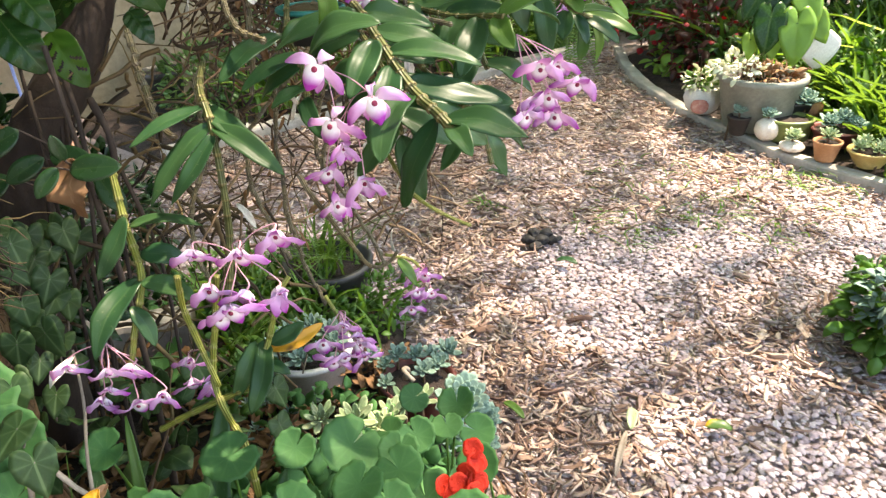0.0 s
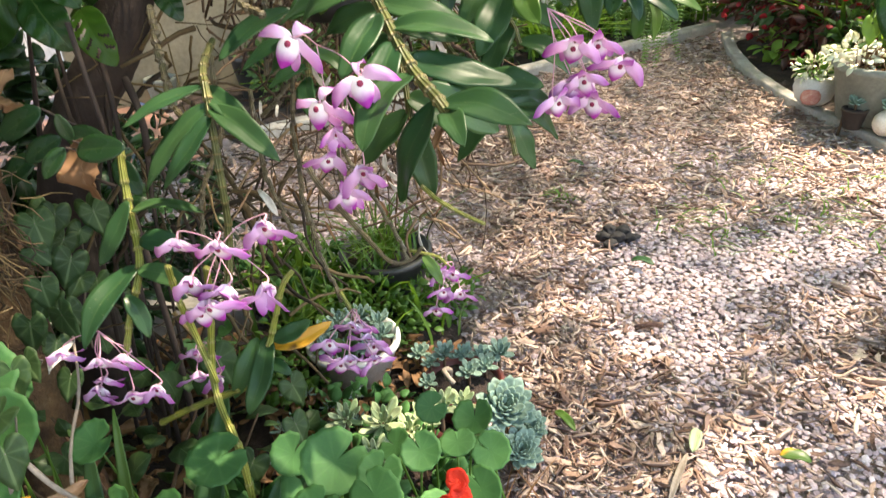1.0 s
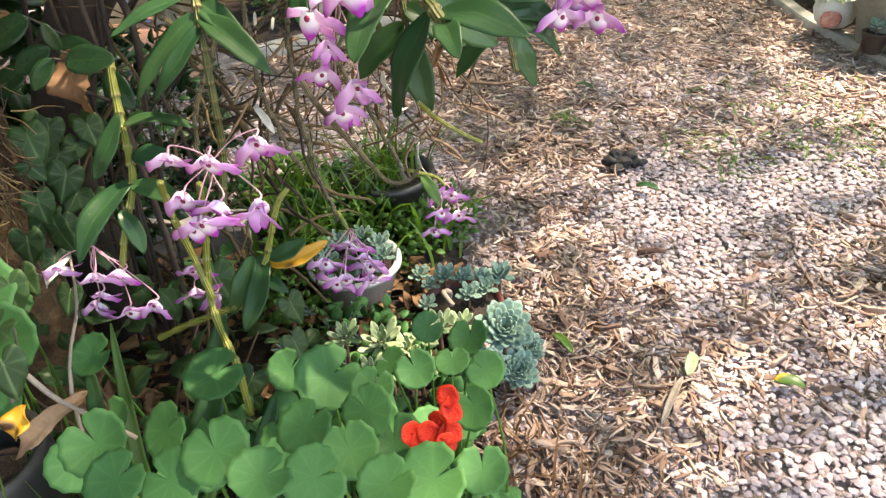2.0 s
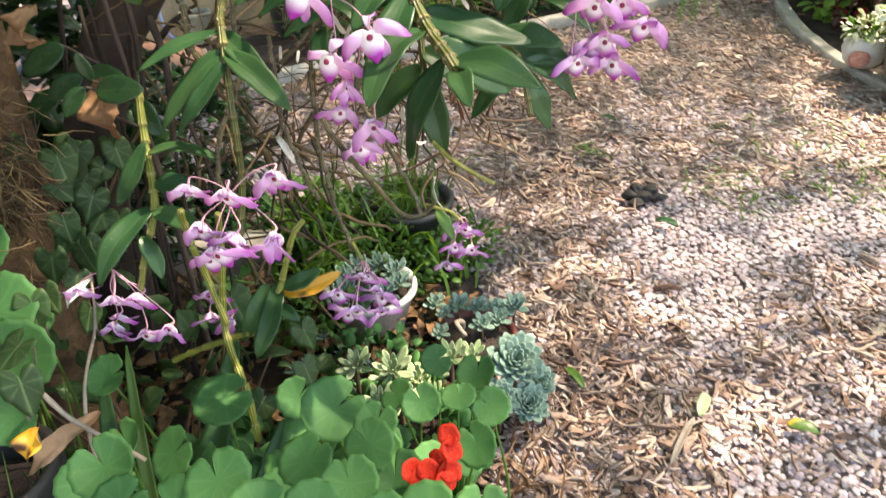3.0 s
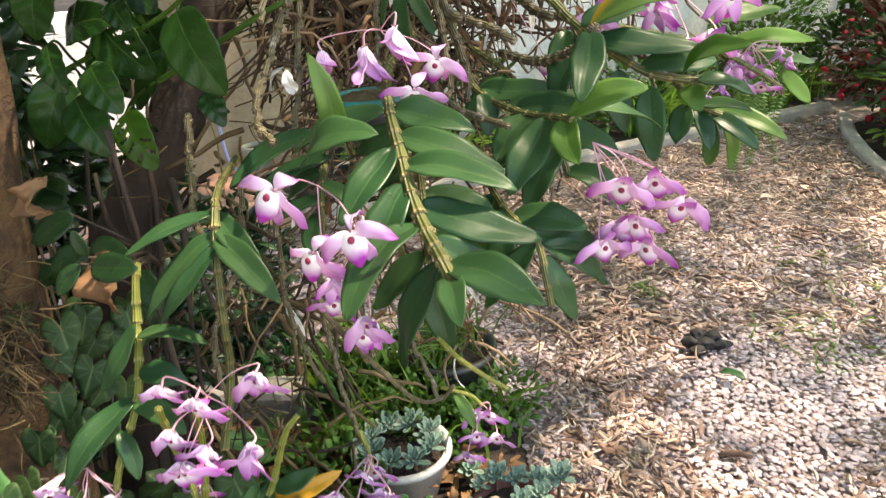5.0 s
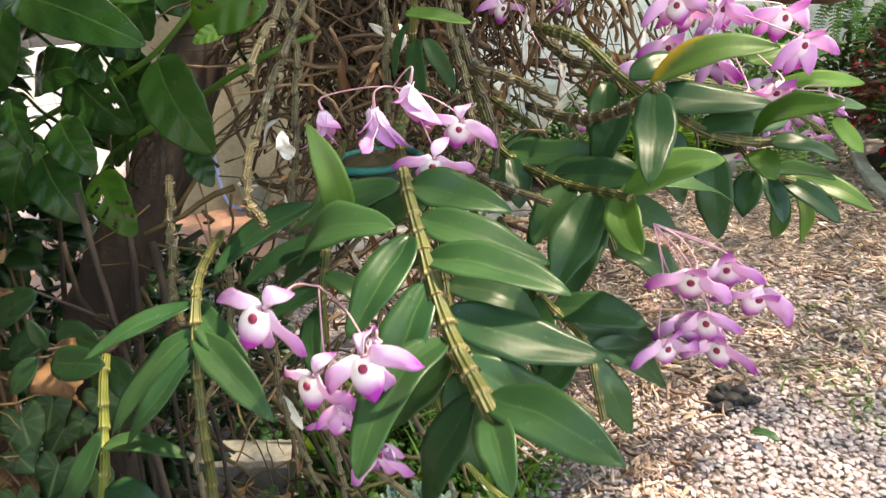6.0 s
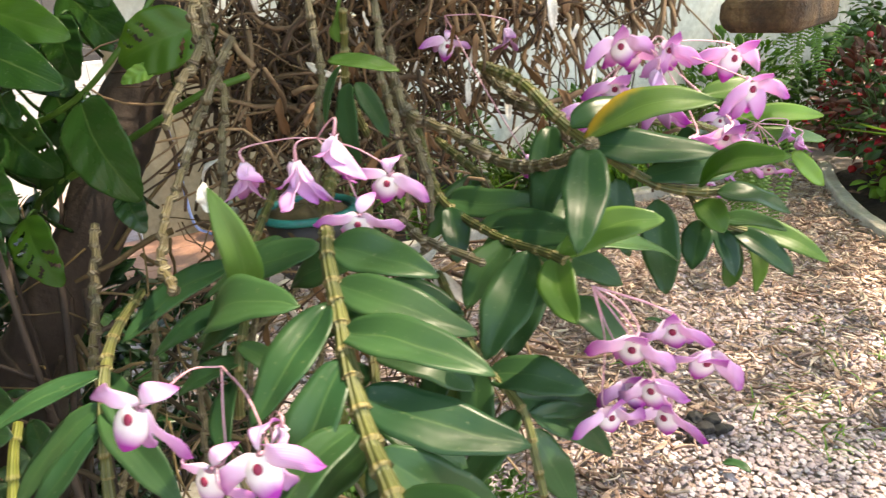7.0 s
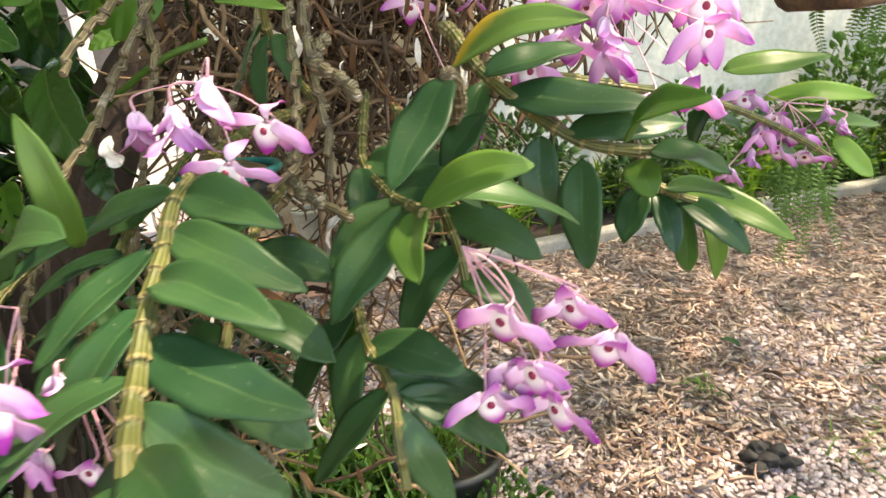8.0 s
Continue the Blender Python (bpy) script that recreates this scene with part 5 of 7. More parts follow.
# scarlet geranium bloom: a head of florets, each of five petals
floret_petal = polar_leaf("petal", [(0, 1.0), (40, 0.92), (80, 0.55), (120, 0.2), (180, 0.08)], 0.25, 3, 16, thick=0.02)
floret_petal.materials.append(SCARLET)
head_at = V(0.10, 0.66, 0.575)
part("bloom_stalk", tube("bloom_stalk", [(0.06, 0.70, 0.30), (0.09, 0.68, 0.45), tuple(head_at)], 0.0028, 0.002, 6, 4), GRASS_LEAF, ger)
for k, (x, y, z) in enumerate([(0.112, 0.678, 0.615), (0.115, 0.669, 0.602), (0.116, 0.658, 0.586), (0.105, 0.663, 0.595), (0.094, 0.655, 0.587), (0.078, 0.651, 0.587), (0.111, 0.651, 0.577), (0.087, 0.648, 0.578)]):
    rr = random.Random(50 + k)
    fl = part("floret", tube("floret", [head_at, (head_at + V(x, y, z)) / 2, V(x, y, z)], 0.0012, 0.0012, 5, 2), SCARLET, ger, "scarlet floret")
    n_dir = V(rr.gauss(0.1, 0.3), -0.75, 0.5 + rr.gauss(0, 0.2))
    for j in range(5):
        a = 2 * math.pi * j / 5 + k
        part("petal", floret_petal, None, fl, "", face_pose((x, y, z), n_dir, V(math.cos(a), 0.3 * math.sin(a), math.sin(a)), 0.0125))


# ivy on the trunk and over the soil
def ivy(label, base, rows, seed):
    rr = random.Random(seed)
    ob = thing("ivy", base, label, "ivy")
    for k, (x, y, z, d) in enumerate(rows):
        nrm = V(rr.gauss(0.35, 0.3), -0.75 + rr.gauss(0, 0.2), 0.45 + rr.gauss(0, 0.2))
        tip = V(rr.gauss(0.1, 0.5), -0.2, -0.9)
        at = V(x, y, z)
        part("leaf", ivy_leaves[k % 3], None, ob, "", face_pose(at, nrm, tip, d * 0.74))
        part("stalk", tube("stalk", [at, at + V(rr.uniform(-0.03, 0.0), 0.03, -0.02), at + V(-0.05, 0.05, -0.06 - rr.uniform(0, 0.05))], 0.0012, 0.0018, 5, 3), PALE_TWIG, ob)
    return ob


ivy("dark ivy with pale veined leaves climbing the trunk", (-0.60, 1.08, 0.5), [
    (-0.591, 1.058, 0.692, 0.07), (-0.597, 1.111, 0.683, 0.06), (-0.591, 1.037, 0.655, 0.05), (-0.657, 1.049, 0.715, 0.05), (-0.540, 1.044, 0.636, 0.065), (-0.570, 1.007, 0.588, 0.06),
    (-0.558, 1.071, 0.587, 0.055), (-0.556, 0.949, 0.581, 0.05), (-0.541, 1.007, 0.570, 0.05), (-0.570, 1.167, 0.661, 0.06), (-0.530, 0.887, 0.562, 0.05), (-0.591, 1.146, 0.635, 0.05)], 4)
ivy("ivy sprawling over the bed with broad lobed leaves", (-0.54, 0.95, 0.05), [
    (-0.566, 1.001, 0.616, 0.06), (-0.533, 0.982, 0.577, 0.065), (-0.545, 0.932, 0.591, 0.06), (-0.643, 1.142, 0.674, 0.06), (-0.542, 0.962, 0.539, 0.05), (-0.518, 0.938, 0.493, 0.05),
    (-0.424, 0.722, 0.615, 0.06), (-0.375, 0.667, 0.615, 0.06), (-0.562, 1.060, 0.513, 0.05), (-0.492, 0.823, 0.595, 0.06), (-0.579, 1.133, 0.545, 0.055), (-0.633, 1.237, 0.638, 0.06),
    (-0.583, 1.228, 0.619, 0.07), (-0.606, 1.121, 0.631, 0.06)], 6)
ivy("shaded ivy leaves low in the bed", (-0.45, 0.90, 0.03), [
    (-0.45 + 0.30 * math.sin(k * 2.4), 0.95 + 0.22 * math.cos(k * 1.7), 0.20 + 0.26 * ((k * 0.618) % 1), 0.055 + 0.02 * ((k * 0.37) % 1)) for k in range(16)], 12)


# dark glossy leaves on twigs
def twig_shrub(label, base, rows, mats_, name="shrub", category="shrub", width=0.42, seed=1):
    """Leaves: (base, tip), each on a thin twig from the plant's foot."""
    ob = thing(name, base, label, category)
    rr = random.Random(seed)
    for k, (b, t) in enumerate(rows):
        L = (Vector(t) - Vector(b)).length
        me = blade("leaf", L, L * width, arch=0.05, fold=0.18, wave=0.02, seed=k, p0=0.6, p1=0.7)
        part("leaf", me, mats_[k % len(mats_)], ob, "", axes(b, t, V(0.15, -0.8, 0.5)))
        stem = V(base[0] + 0.10 * (b[0] - base[0]), base[1] + 0.06, b[2] - 0.07)
        part("twig", tube("twig", [stem, Vector(b).lerp(stem, 0.45) + V(rr.uniform(-0.01, 0.01), 0.01, -0.01), b], 0.0032, 0.0015, 6, 4), DARK_BARK, ob)
    top = max(b[2] for b, t in rows)
    part("stem", tube("stem", [(base[0], base[1] + 0.06, 0.0), (base[0] + 0.02, base[1] + 0.05, base[2]), (base[0] - 0.01, base[1] + 0.06, top)], 0.008, 0.004, 7, 5, 0.1), DARK_BARK, ob)
    return ob


twig_shrub("dark glossy leaved shrub beside the trunk", (-0.50, 1.10, 0.45), [
    ((-0.425, 0.985, 0.838), (-0.352, 0.985, 0.842)), ((-0.440, 0.985, 0.842), (-0.470, 0.965, 0.806)), ((-0.430, 0.99, 0.85), (-0.437, 0.985, 0.888)),
    ((-0.49, 1.06, 0.835), (-0.42, 1.05, 0.822)), ((-0.50, 1.06, 0.83), (-0.555, 1.04, 0.80)), 
    ((-0.55, 1.10, 0.86), (-0.62, 1.08, 0.82)),
    ((-0.57, 1.2, 0.97), (-0.62, 1.22, 1.02)), ((-0.48, 1.12, 0.80), (-0.53, 1.09, 0.75)), ((-0.44, 1.08, 0.79), (-0.40, 1.06, 0.74)), ((-0.60, 1.12, 0.78), (-0.66, 1.10, 0.74))],
    [CITRUS_LEAF], width=0.52, seed=2)

# big philodendron leaves above
def torn_leaf(L, W, slits, seed):
    """An oval leaf with a wavy, quilted blade and, where it is torn, slits between the side veins."""
    nx, ny = 20, 36
    verts, faces, uvs = blade_data(L, W, arch=0.10, fold=0.14, nx=nx, ny=ny, p0=0.44, p1=0.66, thick=0.0008, droop=0.10, wave=0.022, seed=seed)
    verts = [(x, y, z + 0.0013 * math.sin(y / L * 26 - abs(x) / W * 9) * min(1.0, abs(x) / W * 5)) for x, y, z in verts]
    if slits:
        kept = []
        for q in faces:
            u = sum(uvs[k][0] for k in q) / len(q)
            v = sum(uvs[k][1] for k in q) / len(q)
            across = abs(u - 0.5) * 2
            slant = (v - across * 0.16) * slits
            if 0.24 < across < 0.78 and 0.12 < v < 0.82 and abs(slant - round(slant)) < 0.17 and math.sin(round(slant) * 12.9 + seed + (u > 0.5) * 2) > -0.5:
                continue
            kept.append(q)
        faces = kept
    return mesh_from("leaf", verts, faces, uvs)


phil = thing("philodendron", (-0.75, 1.35, 0.02), "climbing philodendron with large glossy leaves, some torn", "philodendron")
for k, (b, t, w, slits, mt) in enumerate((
    ((-0.580, 1.22, 1.205), (-0.395, 1.19, 1.150), 0.38, 0, BROAD_LEAF), ((-0.581, 1.26, 1.235), (-0.409, 1.23, 1.200), 0.40, 0, BROAD_PALE),
    ((-0.420, 1.25, 1.118), (-0.345, 1.21, 1.008), 0.62, 0, BROAD_LEAF), ((-0.304, 1.34, 1.190), (-0.412, 1.31, 1.157), 0.66, 7, BROAD_PALE),
    # next row: sun through the torn leaf is put into its paler green
    ((-0.360, 1.32, 1.146), (-0.392, 1.29, 1.134), 0.50, 0, LIME_LEAF), ((-0.540, 1.24, 0.976), (-0.489, 1.21, 0.895), 0.60, 6, BROAD_PALE),
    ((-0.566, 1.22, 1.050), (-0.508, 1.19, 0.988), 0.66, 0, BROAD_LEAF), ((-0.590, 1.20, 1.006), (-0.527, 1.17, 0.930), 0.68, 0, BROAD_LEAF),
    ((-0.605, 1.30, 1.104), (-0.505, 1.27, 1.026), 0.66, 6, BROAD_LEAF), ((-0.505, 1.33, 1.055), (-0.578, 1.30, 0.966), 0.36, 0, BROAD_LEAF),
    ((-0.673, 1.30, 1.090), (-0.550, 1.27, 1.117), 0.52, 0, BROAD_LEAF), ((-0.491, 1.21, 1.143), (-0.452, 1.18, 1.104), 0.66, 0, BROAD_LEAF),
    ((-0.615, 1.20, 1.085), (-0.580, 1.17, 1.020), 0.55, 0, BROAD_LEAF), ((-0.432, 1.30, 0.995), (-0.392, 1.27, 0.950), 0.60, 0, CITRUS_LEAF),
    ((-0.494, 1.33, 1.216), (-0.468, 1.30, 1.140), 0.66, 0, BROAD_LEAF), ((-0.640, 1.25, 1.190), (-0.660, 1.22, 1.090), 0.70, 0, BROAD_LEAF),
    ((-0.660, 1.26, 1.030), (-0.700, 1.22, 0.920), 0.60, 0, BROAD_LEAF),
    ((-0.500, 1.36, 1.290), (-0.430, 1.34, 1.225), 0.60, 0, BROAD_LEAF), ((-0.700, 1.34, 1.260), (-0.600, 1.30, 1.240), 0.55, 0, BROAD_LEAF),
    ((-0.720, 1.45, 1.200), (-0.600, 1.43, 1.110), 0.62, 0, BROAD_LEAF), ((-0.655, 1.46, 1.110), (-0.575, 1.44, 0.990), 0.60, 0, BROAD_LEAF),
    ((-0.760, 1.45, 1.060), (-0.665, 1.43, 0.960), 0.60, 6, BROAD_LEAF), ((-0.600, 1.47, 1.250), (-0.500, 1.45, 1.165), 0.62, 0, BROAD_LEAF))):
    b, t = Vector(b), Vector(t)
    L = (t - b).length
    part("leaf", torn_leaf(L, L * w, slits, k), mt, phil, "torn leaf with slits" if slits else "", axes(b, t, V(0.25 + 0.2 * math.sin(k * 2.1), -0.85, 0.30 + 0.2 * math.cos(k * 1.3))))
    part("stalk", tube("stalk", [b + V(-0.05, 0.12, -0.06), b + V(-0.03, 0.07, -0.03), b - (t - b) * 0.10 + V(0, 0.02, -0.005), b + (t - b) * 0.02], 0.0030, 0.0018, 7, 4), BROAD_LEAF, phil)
part("stalk", tube("stalk", [(-0.80, 1.33, 1.00), (-0.688, 1.31, 1.036), (-0.580, 1.31, 1.076), (-0.483, 1.31, 1.112), (-0.410, 1.32, 1.168), (-0.36, 1.36, 1.24)], 0.0045, 0.0036, 8, 6), GRASS_LEAF, phil)
part("stalk", tube("stalk", [(-0.62, 1.33, 0.95), (-0.568, 1.31, 0.988), (-0.473, 1.31, 1.032), (-0.396, 1.31, 1.068), (-0.299, 1.31, 1.112), (-0.24, 1.33, 1.130)], 0.0050, 0.0042, 8, 6), GRASS_LEAF, phil)

# strap leaves, dry leaves and twigs among the geraniums
strap = thing("strap_leaf_plant", (-0.25, 0.62, 0.03), "plant with broad upright strap leaves among the geraniums", "strap plant")
for b, t, w in (((-0.24, 0.60, 0.20), (-0.246, 0.905, 0.524), 0.05), ((-0.275, 0.66, 0.25), (-0.327, 0.782, 0.583), 0.022), ((-0.30, 0.62, 0.20), (-0.40, 0.80, 0.50), 0.04), ((-0.2, 0.62, 0.2), (-0.14, 0.80, 0.47), 0.04)):
    L = (Vector(t) - Vector(b)).length
    part("leaf", blade("leaf", L, w, arch=0.03, fold=0.3, p0=0.2, p1=0.5, ny=14), ORCHID_LEAF if w > 0.03 else ORCHID_LEAF_PALE, strap, "", axes(b, t, V(0.1, -0.7, 0.6)))
    part("sheath", tube("sheath", [(b[0] * 0.5 - 0.125, 0.62, 0.02), b], 0.009, 0.012, 8, 3), GRASS_LEAF, strap)
for label, pts, r in (("pale dry twig leaning in the bed", [(-0.45, 0.70, 0.30), (-0.395, 0.682, 0.591), (-0.332, 0.673, 0.559), (-0.26, 0.68, 0.50)], 0.004), ("thin dry upright stem with papery tip", [(-0.345, 0.69, 0.03), (-0.342, 0.692, 0.500), (-0.40, 0.82, 0.575), (-0.423, 0.867, 0.625)], 0.0028)):
    tagged(part("dry_twig", tube("dry_twig", pts, r, r * 0.6, 7, 6, 0.12), PALE_TWIG), label, "twig")
for label, b, t, w, mt in (("curled brown dead leaf caught on a twig", (-0.580, 1.075, 0.870), (-0.565, 1.07, 0.925), 0.05, DRY_LEAF), ("hanging brown dead leaf", (-0.455, 1.05, 0.83), (-0.445, 1.02, 0.755), 0.05, DRY_LEAF),
                           ("long buff dead leaf in the bed", (-0.334, 0.716, 0.533), (-0.395, 0.64, 0.49), 0.022, BOARD), ("yellow dying leaf in the bed", (-0.235, 0.555, 0.69), (-0.243, 0.535, 0.665), 0.020, YELLOW_LEAF),
                           ("cream papery sheath on an old cane", (-0.172, 1.115, 1.028), (-0.180, 1.110, 1.054), 0.016, CLOTH),
                           ("papery white dry sheath", (-0.42, 0.865, 0.62), (-0.45, 0.835, 0.585), 0.012, CLOTH)):
    L = (Vector(t) - Vector(b)).length
    me = blade("dead_leaf", L, w, arch=0.25, fold=0.7, wave=0.30, nx=12, ny=18, seed=4)
    tagged(part("dead_leaf", rough_up(rough_up(me, w * 0.22, 38, 2), w * 0.08, 110, 5), mt, None, "", axes(b, t, V(0.1, -0.8, 0.5))), label, "dead leaf")


# ---------------------------------------------------------------- pots and succulents of the bed
def pot(label, at, r, h, material, name="plant_pot", wob=0.0, wall_t=0.007, soil=True, foot=0.72, category="pot"):
    """A turned pot with a rolled rim and soil inside."""
    ob = thing(name, at, label, category)
    prof = [(r * foot * 0.8, 0.012), (r * 0.94 - wall_t, h * 0.9), (r - wall_t, h), (r * 1.0, h * 1.005), (r * 1.06, h * 0.985), (r * 1.06, h * 0.90), (r * 0.99, h * 0.87), (r * foot, 0.008), (r * foot * 0.94, 0.0)]
    part("body", lathe("body", prof, 44, wob), material, ob, "", Matrix.Translation(at))
    if soil:
        me = lathe("soil", [(r * 0.9, h * 0.78), (r * 0.86, h * 0.86), (r * 0.5, h * 0.90), (r * 0.1, h * 0.89)], 24, 0.02)
        part("soil", me, SOIL, ob, "", Matrix.Translation(at))
    return ob


thick_leaf = {}
for key, material in (("blue", SUCCULENT), ("pale", PALE_SUCCULENT)):
    thick_leaf[key] = blade("leaf", 1.0, 0.44, arch=-0.10, fold=0.28, nx=4, ny=7, p0=0.85, p1=0.55, thick=0.08)
    thick_leaf[key].materials.append(material)


def rosette(label, at, r, kind="blue", whorls=4, tilt=(0.1, -0.35, 1.0), seed=0, group="succulent rosettes", narrow=1.0):
    """A succulent rosette: spirals of fleshy leaves."""
    rr = random.Random(seed)
    ob = thing("succulent", at, label, "succulent", group)
    base = face_pose(at, tilt, V(0.3, 1, 0), 1.0)
    n = whorls * 6
    for k in range(n):
        f = k / (n - 1)
        ang = k * 137.5
        up = 12 + 62 * f + rr.uniform(-5, 5)
        L = r * (1.0 - 0.62 * f) * rr.uniform(0.9, 1.08)
        part("leaf", thick_leaf[kind], None, ob, "", base @ rot_about("Z", ang) @ Matrix.Translation((0, r * 0.05, r * 0.18 * f)) @ rot_about("X", up) @ Matrix.Diagonal((L * narrow, L, L, 1)))
    part("stem", tube("stem", [(at[0], at[1], at[2] - r * 0.9 - 0.06), (at[0], at[1], at[2] - r * 0.3), at], r * 0.12, r * 0.1, 6, 2), TWIG, ob)
    return ob


wp = pot("white plastic pot with lilac blooms hanging over it", (-0.285, 1.55, 0.02), 0.108, 0.125, WHITE_POT)
for k in range(8):
    rosette("small blue green succulent in the white pot", (-0.285 + 0.072 * math.cos(k * 0.785), 1.55 + 0.072 * math.sin(k * 0.785), 0.155), 0.042, "blue", 3, (0, -0.3, 1), 130 + k, "white pot succulents", 0.8)
pot("dark red pot with small succulents and a pale stick", (-0.005, 1.45, 0.03), 0.088, 0.085, RED_POT, wall_t=0.004)
pot("black plastic pot of grasses and herbs", (-0.285, 1.92, 0.02), 0.125, 0.17, BLACK_POT)
pot("black nursery pot under the geraniums", (-0.50, 0.66, 0.03), 0.09, 0.42, BLACK_POT, soil=True)
tagged(part("stick", tube("stick", [(-0.03, 1.40, 0.155), (-0.022, 1.385, 0.19), (-0.028, 1.35, 0.215), (-0.005, 1.33, 0.20)], 0.007, 0.005, 8, 5, 0.1), PALE_TWIG), "short pale stick standing in the red pot", "stick")
for k, (x, y, z, r) in enumerate([(0.097, 1.332, 0.141, 0.062), (0.133, 1.269, 0.085, 0.045), (0.077, 1.255, 0.110, 0.040), (0.151, 1.347, 0.080, 0.036)]):
    rosette("blue green echeveria rosette at the path's edge", (x, y, z), r * 1.1, "blue", 7, (0.25, -0.5, 1.0), k)
for k, (x, y, z, r) in enumerate([(0.009, 1.447, 0.190, 0.032), (-0.056, 1.503, 0.195, 0.035), (0.043, 1.476, 0.187, 0.035), (-0.012, 1.506, 0.193, 0.03), (0.063, 1.591, 0.09, 0.040), (-0.076, 1.402, 0.19, 0.025), (-0.127, 1.561, 0.10, 0.032), (-0.085, 1.479, 0.185, 0.025), (0.02, 1.56, 0.10, 0.035)]):
    z -= 0.05 if z > 0.15 else 0.0
    rosette("small grey green succulent rosette in the red pot" if z > 0.12 else "small grey green succulent beside the pots", (x, y, z), r, "blue", 3, (0.1, -0.4, 1.0), 20 + k)
for k, (x, y, z, r) in enumerate([(-0.106, 1.145, 0.285, 0.050), (-0.067, 1.166, 0.250, 0.045), (-0.073, 1.081, 0.271, 0.042), (-0.098, 1.039, 0.308, 0.04), (-0.048, 1.204, 0.246, 0.045), (-0.163, 1.111, 0.32, 0.04), (-0.022, 1.267, 0.224, 0.045), (0.012, 1.299, 0.207, 0.04), (-0.13, 1.20, 0.23, 0.045), (-0.03, 1.12, 0.25, 0.04)]):
    rosette("cream variegated succulent with pointed leaves", (x, y, z - 0.035), r, "pale", 3, (0.0, -0.45, 1.0), 40 + k, "variegated succulents", 0.75)
pot("dark red pot crowded with variegated succulents", (-0.075, 1.13, 0.03), 0.11, 0.13, RED_POT)
for k in range(16):
    rr = random.Random(300 + k)
    rosette("small spiky succulent on the dark soil", (rr.uniform(-0.42, -0.12), rr.uniform(1.18, 1.42), rr.uniform(0.075, 0.09)), 0.025, "blue", 2, (0, -0.2, 1), 60 + k, "soil succulents", 0.6)


# grassy and ferny plants
def tuft_mesh(name, n, at, spread, height, lean, w, seed, steps=5):
    """Many arching strap leaves from one foot."""
    rr = random.Random(seed)
    verts, faces, uvs = [], [], []
    for k in range(n):
        a = rr.uniform(0, 6.283)
        b = Vector(at) + V(rr.gauss(0, spread * 0.25), rr.gauss(0, spread * 0.25), 0)
        L = height * rr.uniform(0.6, 1.15)
        out = V(math.cos(a), math.sin(a), 0)
        side = V(-out.y, out.x, 0)
        o = len(verts)
        ww = w * rr.uniform(0.7, 1.2)
        bend = lean * rr.uniform(0.4, 1.4)
        for i in range(steps + 1):
            s = i / steps
            q = b + out * (L * bend * s * s) + V(0, 0, L * (s - 0.45 * bend * s * s))
            hw = ww * (1 - s ** 2.2) * 0.5 + 0.0004
            for sd, u, dz in ((-1, 0, 0.0), (0, 0.5, -ww * 0.25), (1, 1, 0.0)):
                verts.append(q + side * hw * sd + V(0, 0, dz))
                uvs.append((u, s))
        for i in range(steps):
            for c in (0, 1):
                p = o + i * 3 + c
                faces.append((p, p + 1, p + 4, p + 3))
    return mesh_from(name, verts, faces, uvs)


def tuft(label, at, n, spread, height, lean, w, material, seed, name="grass_tuft", category="grass"):
    return tagged(part(name, tuft_mesh(name, n, at, spread, height, lean, w, seed), material), label, category, kind="stuff")


def leafy_mesh(name, centre, radius, n, size, seed, squash=(1, 1, 1), hollow=0.35, fuzzy=0.25, wide=0.5):
    """A bush of many small leaves set about twigs."""
    rr = random.Random(seed)
    temp = [blade_data(1.0, wide, arch=0.08, fold=0.25, nx=2, ny=4, thick=0.012, seed=k, p0=0.6, p1=0.7) for k in range(3)]
    rows = []
    for k in range(n):
        d = V(rr.gauss(0, 1), rr.gauss(0, 1), rr.gauss(0, 1)).normalized()
        f = hollow + (1 - hollow) * rr.random() ** 0.5
        f *= 1 + fuzzy * noise.noise(d * 2.3 + V(seed, 0, 0))
        p = Vector(centre) + V(d.x * squash[0], d.y * squash[1], d.z * squash[2]) * radius * f
        y = (d + V(rr.gauss(0, 0.5), rr.gauss(0, 0.5), rr.gauss(0.1, 0.5))).normalized()
        z = (d * 0.6 + V(rr.gauss(0, 0.4), rr.gauss(0, 0.4), 0.8)).normalized()
        z = (z - y * z.dot(y))
        if z.length < 0.1:
            continue
        s = size * rr.uniform(0.6, 1.25)
        rows.append((rr.randrange(3), face_pose(p, z, y, s)))
    return scatter_mesh(name, temp, rows)


def bush(label, centre, radius, n, size, material, seed, squash=(1, 1, 1), name="bush", category="bush", wide=0.5, stems=7, hollow=0.35):
    ob = thing(name, (centre[0], centre[1], 0.0), label, category)
    part("foliage", leafy_mesh("foliage", centre, radius, n, size, seed, squash, hollow, wide=wide), material, ob)
    rr = random.Random(seed)
    for k in range(stems):
        e = Vector(centre) + V(rr.gauss(0, 0.4) * squash[0], rr.gauss(0, 0.4) * squash[1], rr.uniform(-0.2, 0.6) * squash[2]) * radius
        part("stem", tube("stem", [(centre[0] + rr.uniform(-0.03, 0.03), centre[1] + rr.uniform(-0.03, 0.03), 0.0), Vector((centre[0], centre[1], 0)).lerp(e, 0.5) + V(rr.uniform(-0.03, 0.03), 0, 0.02), e], 0.006, 0.002, 6, 4), TWIG, ob)
    return ob


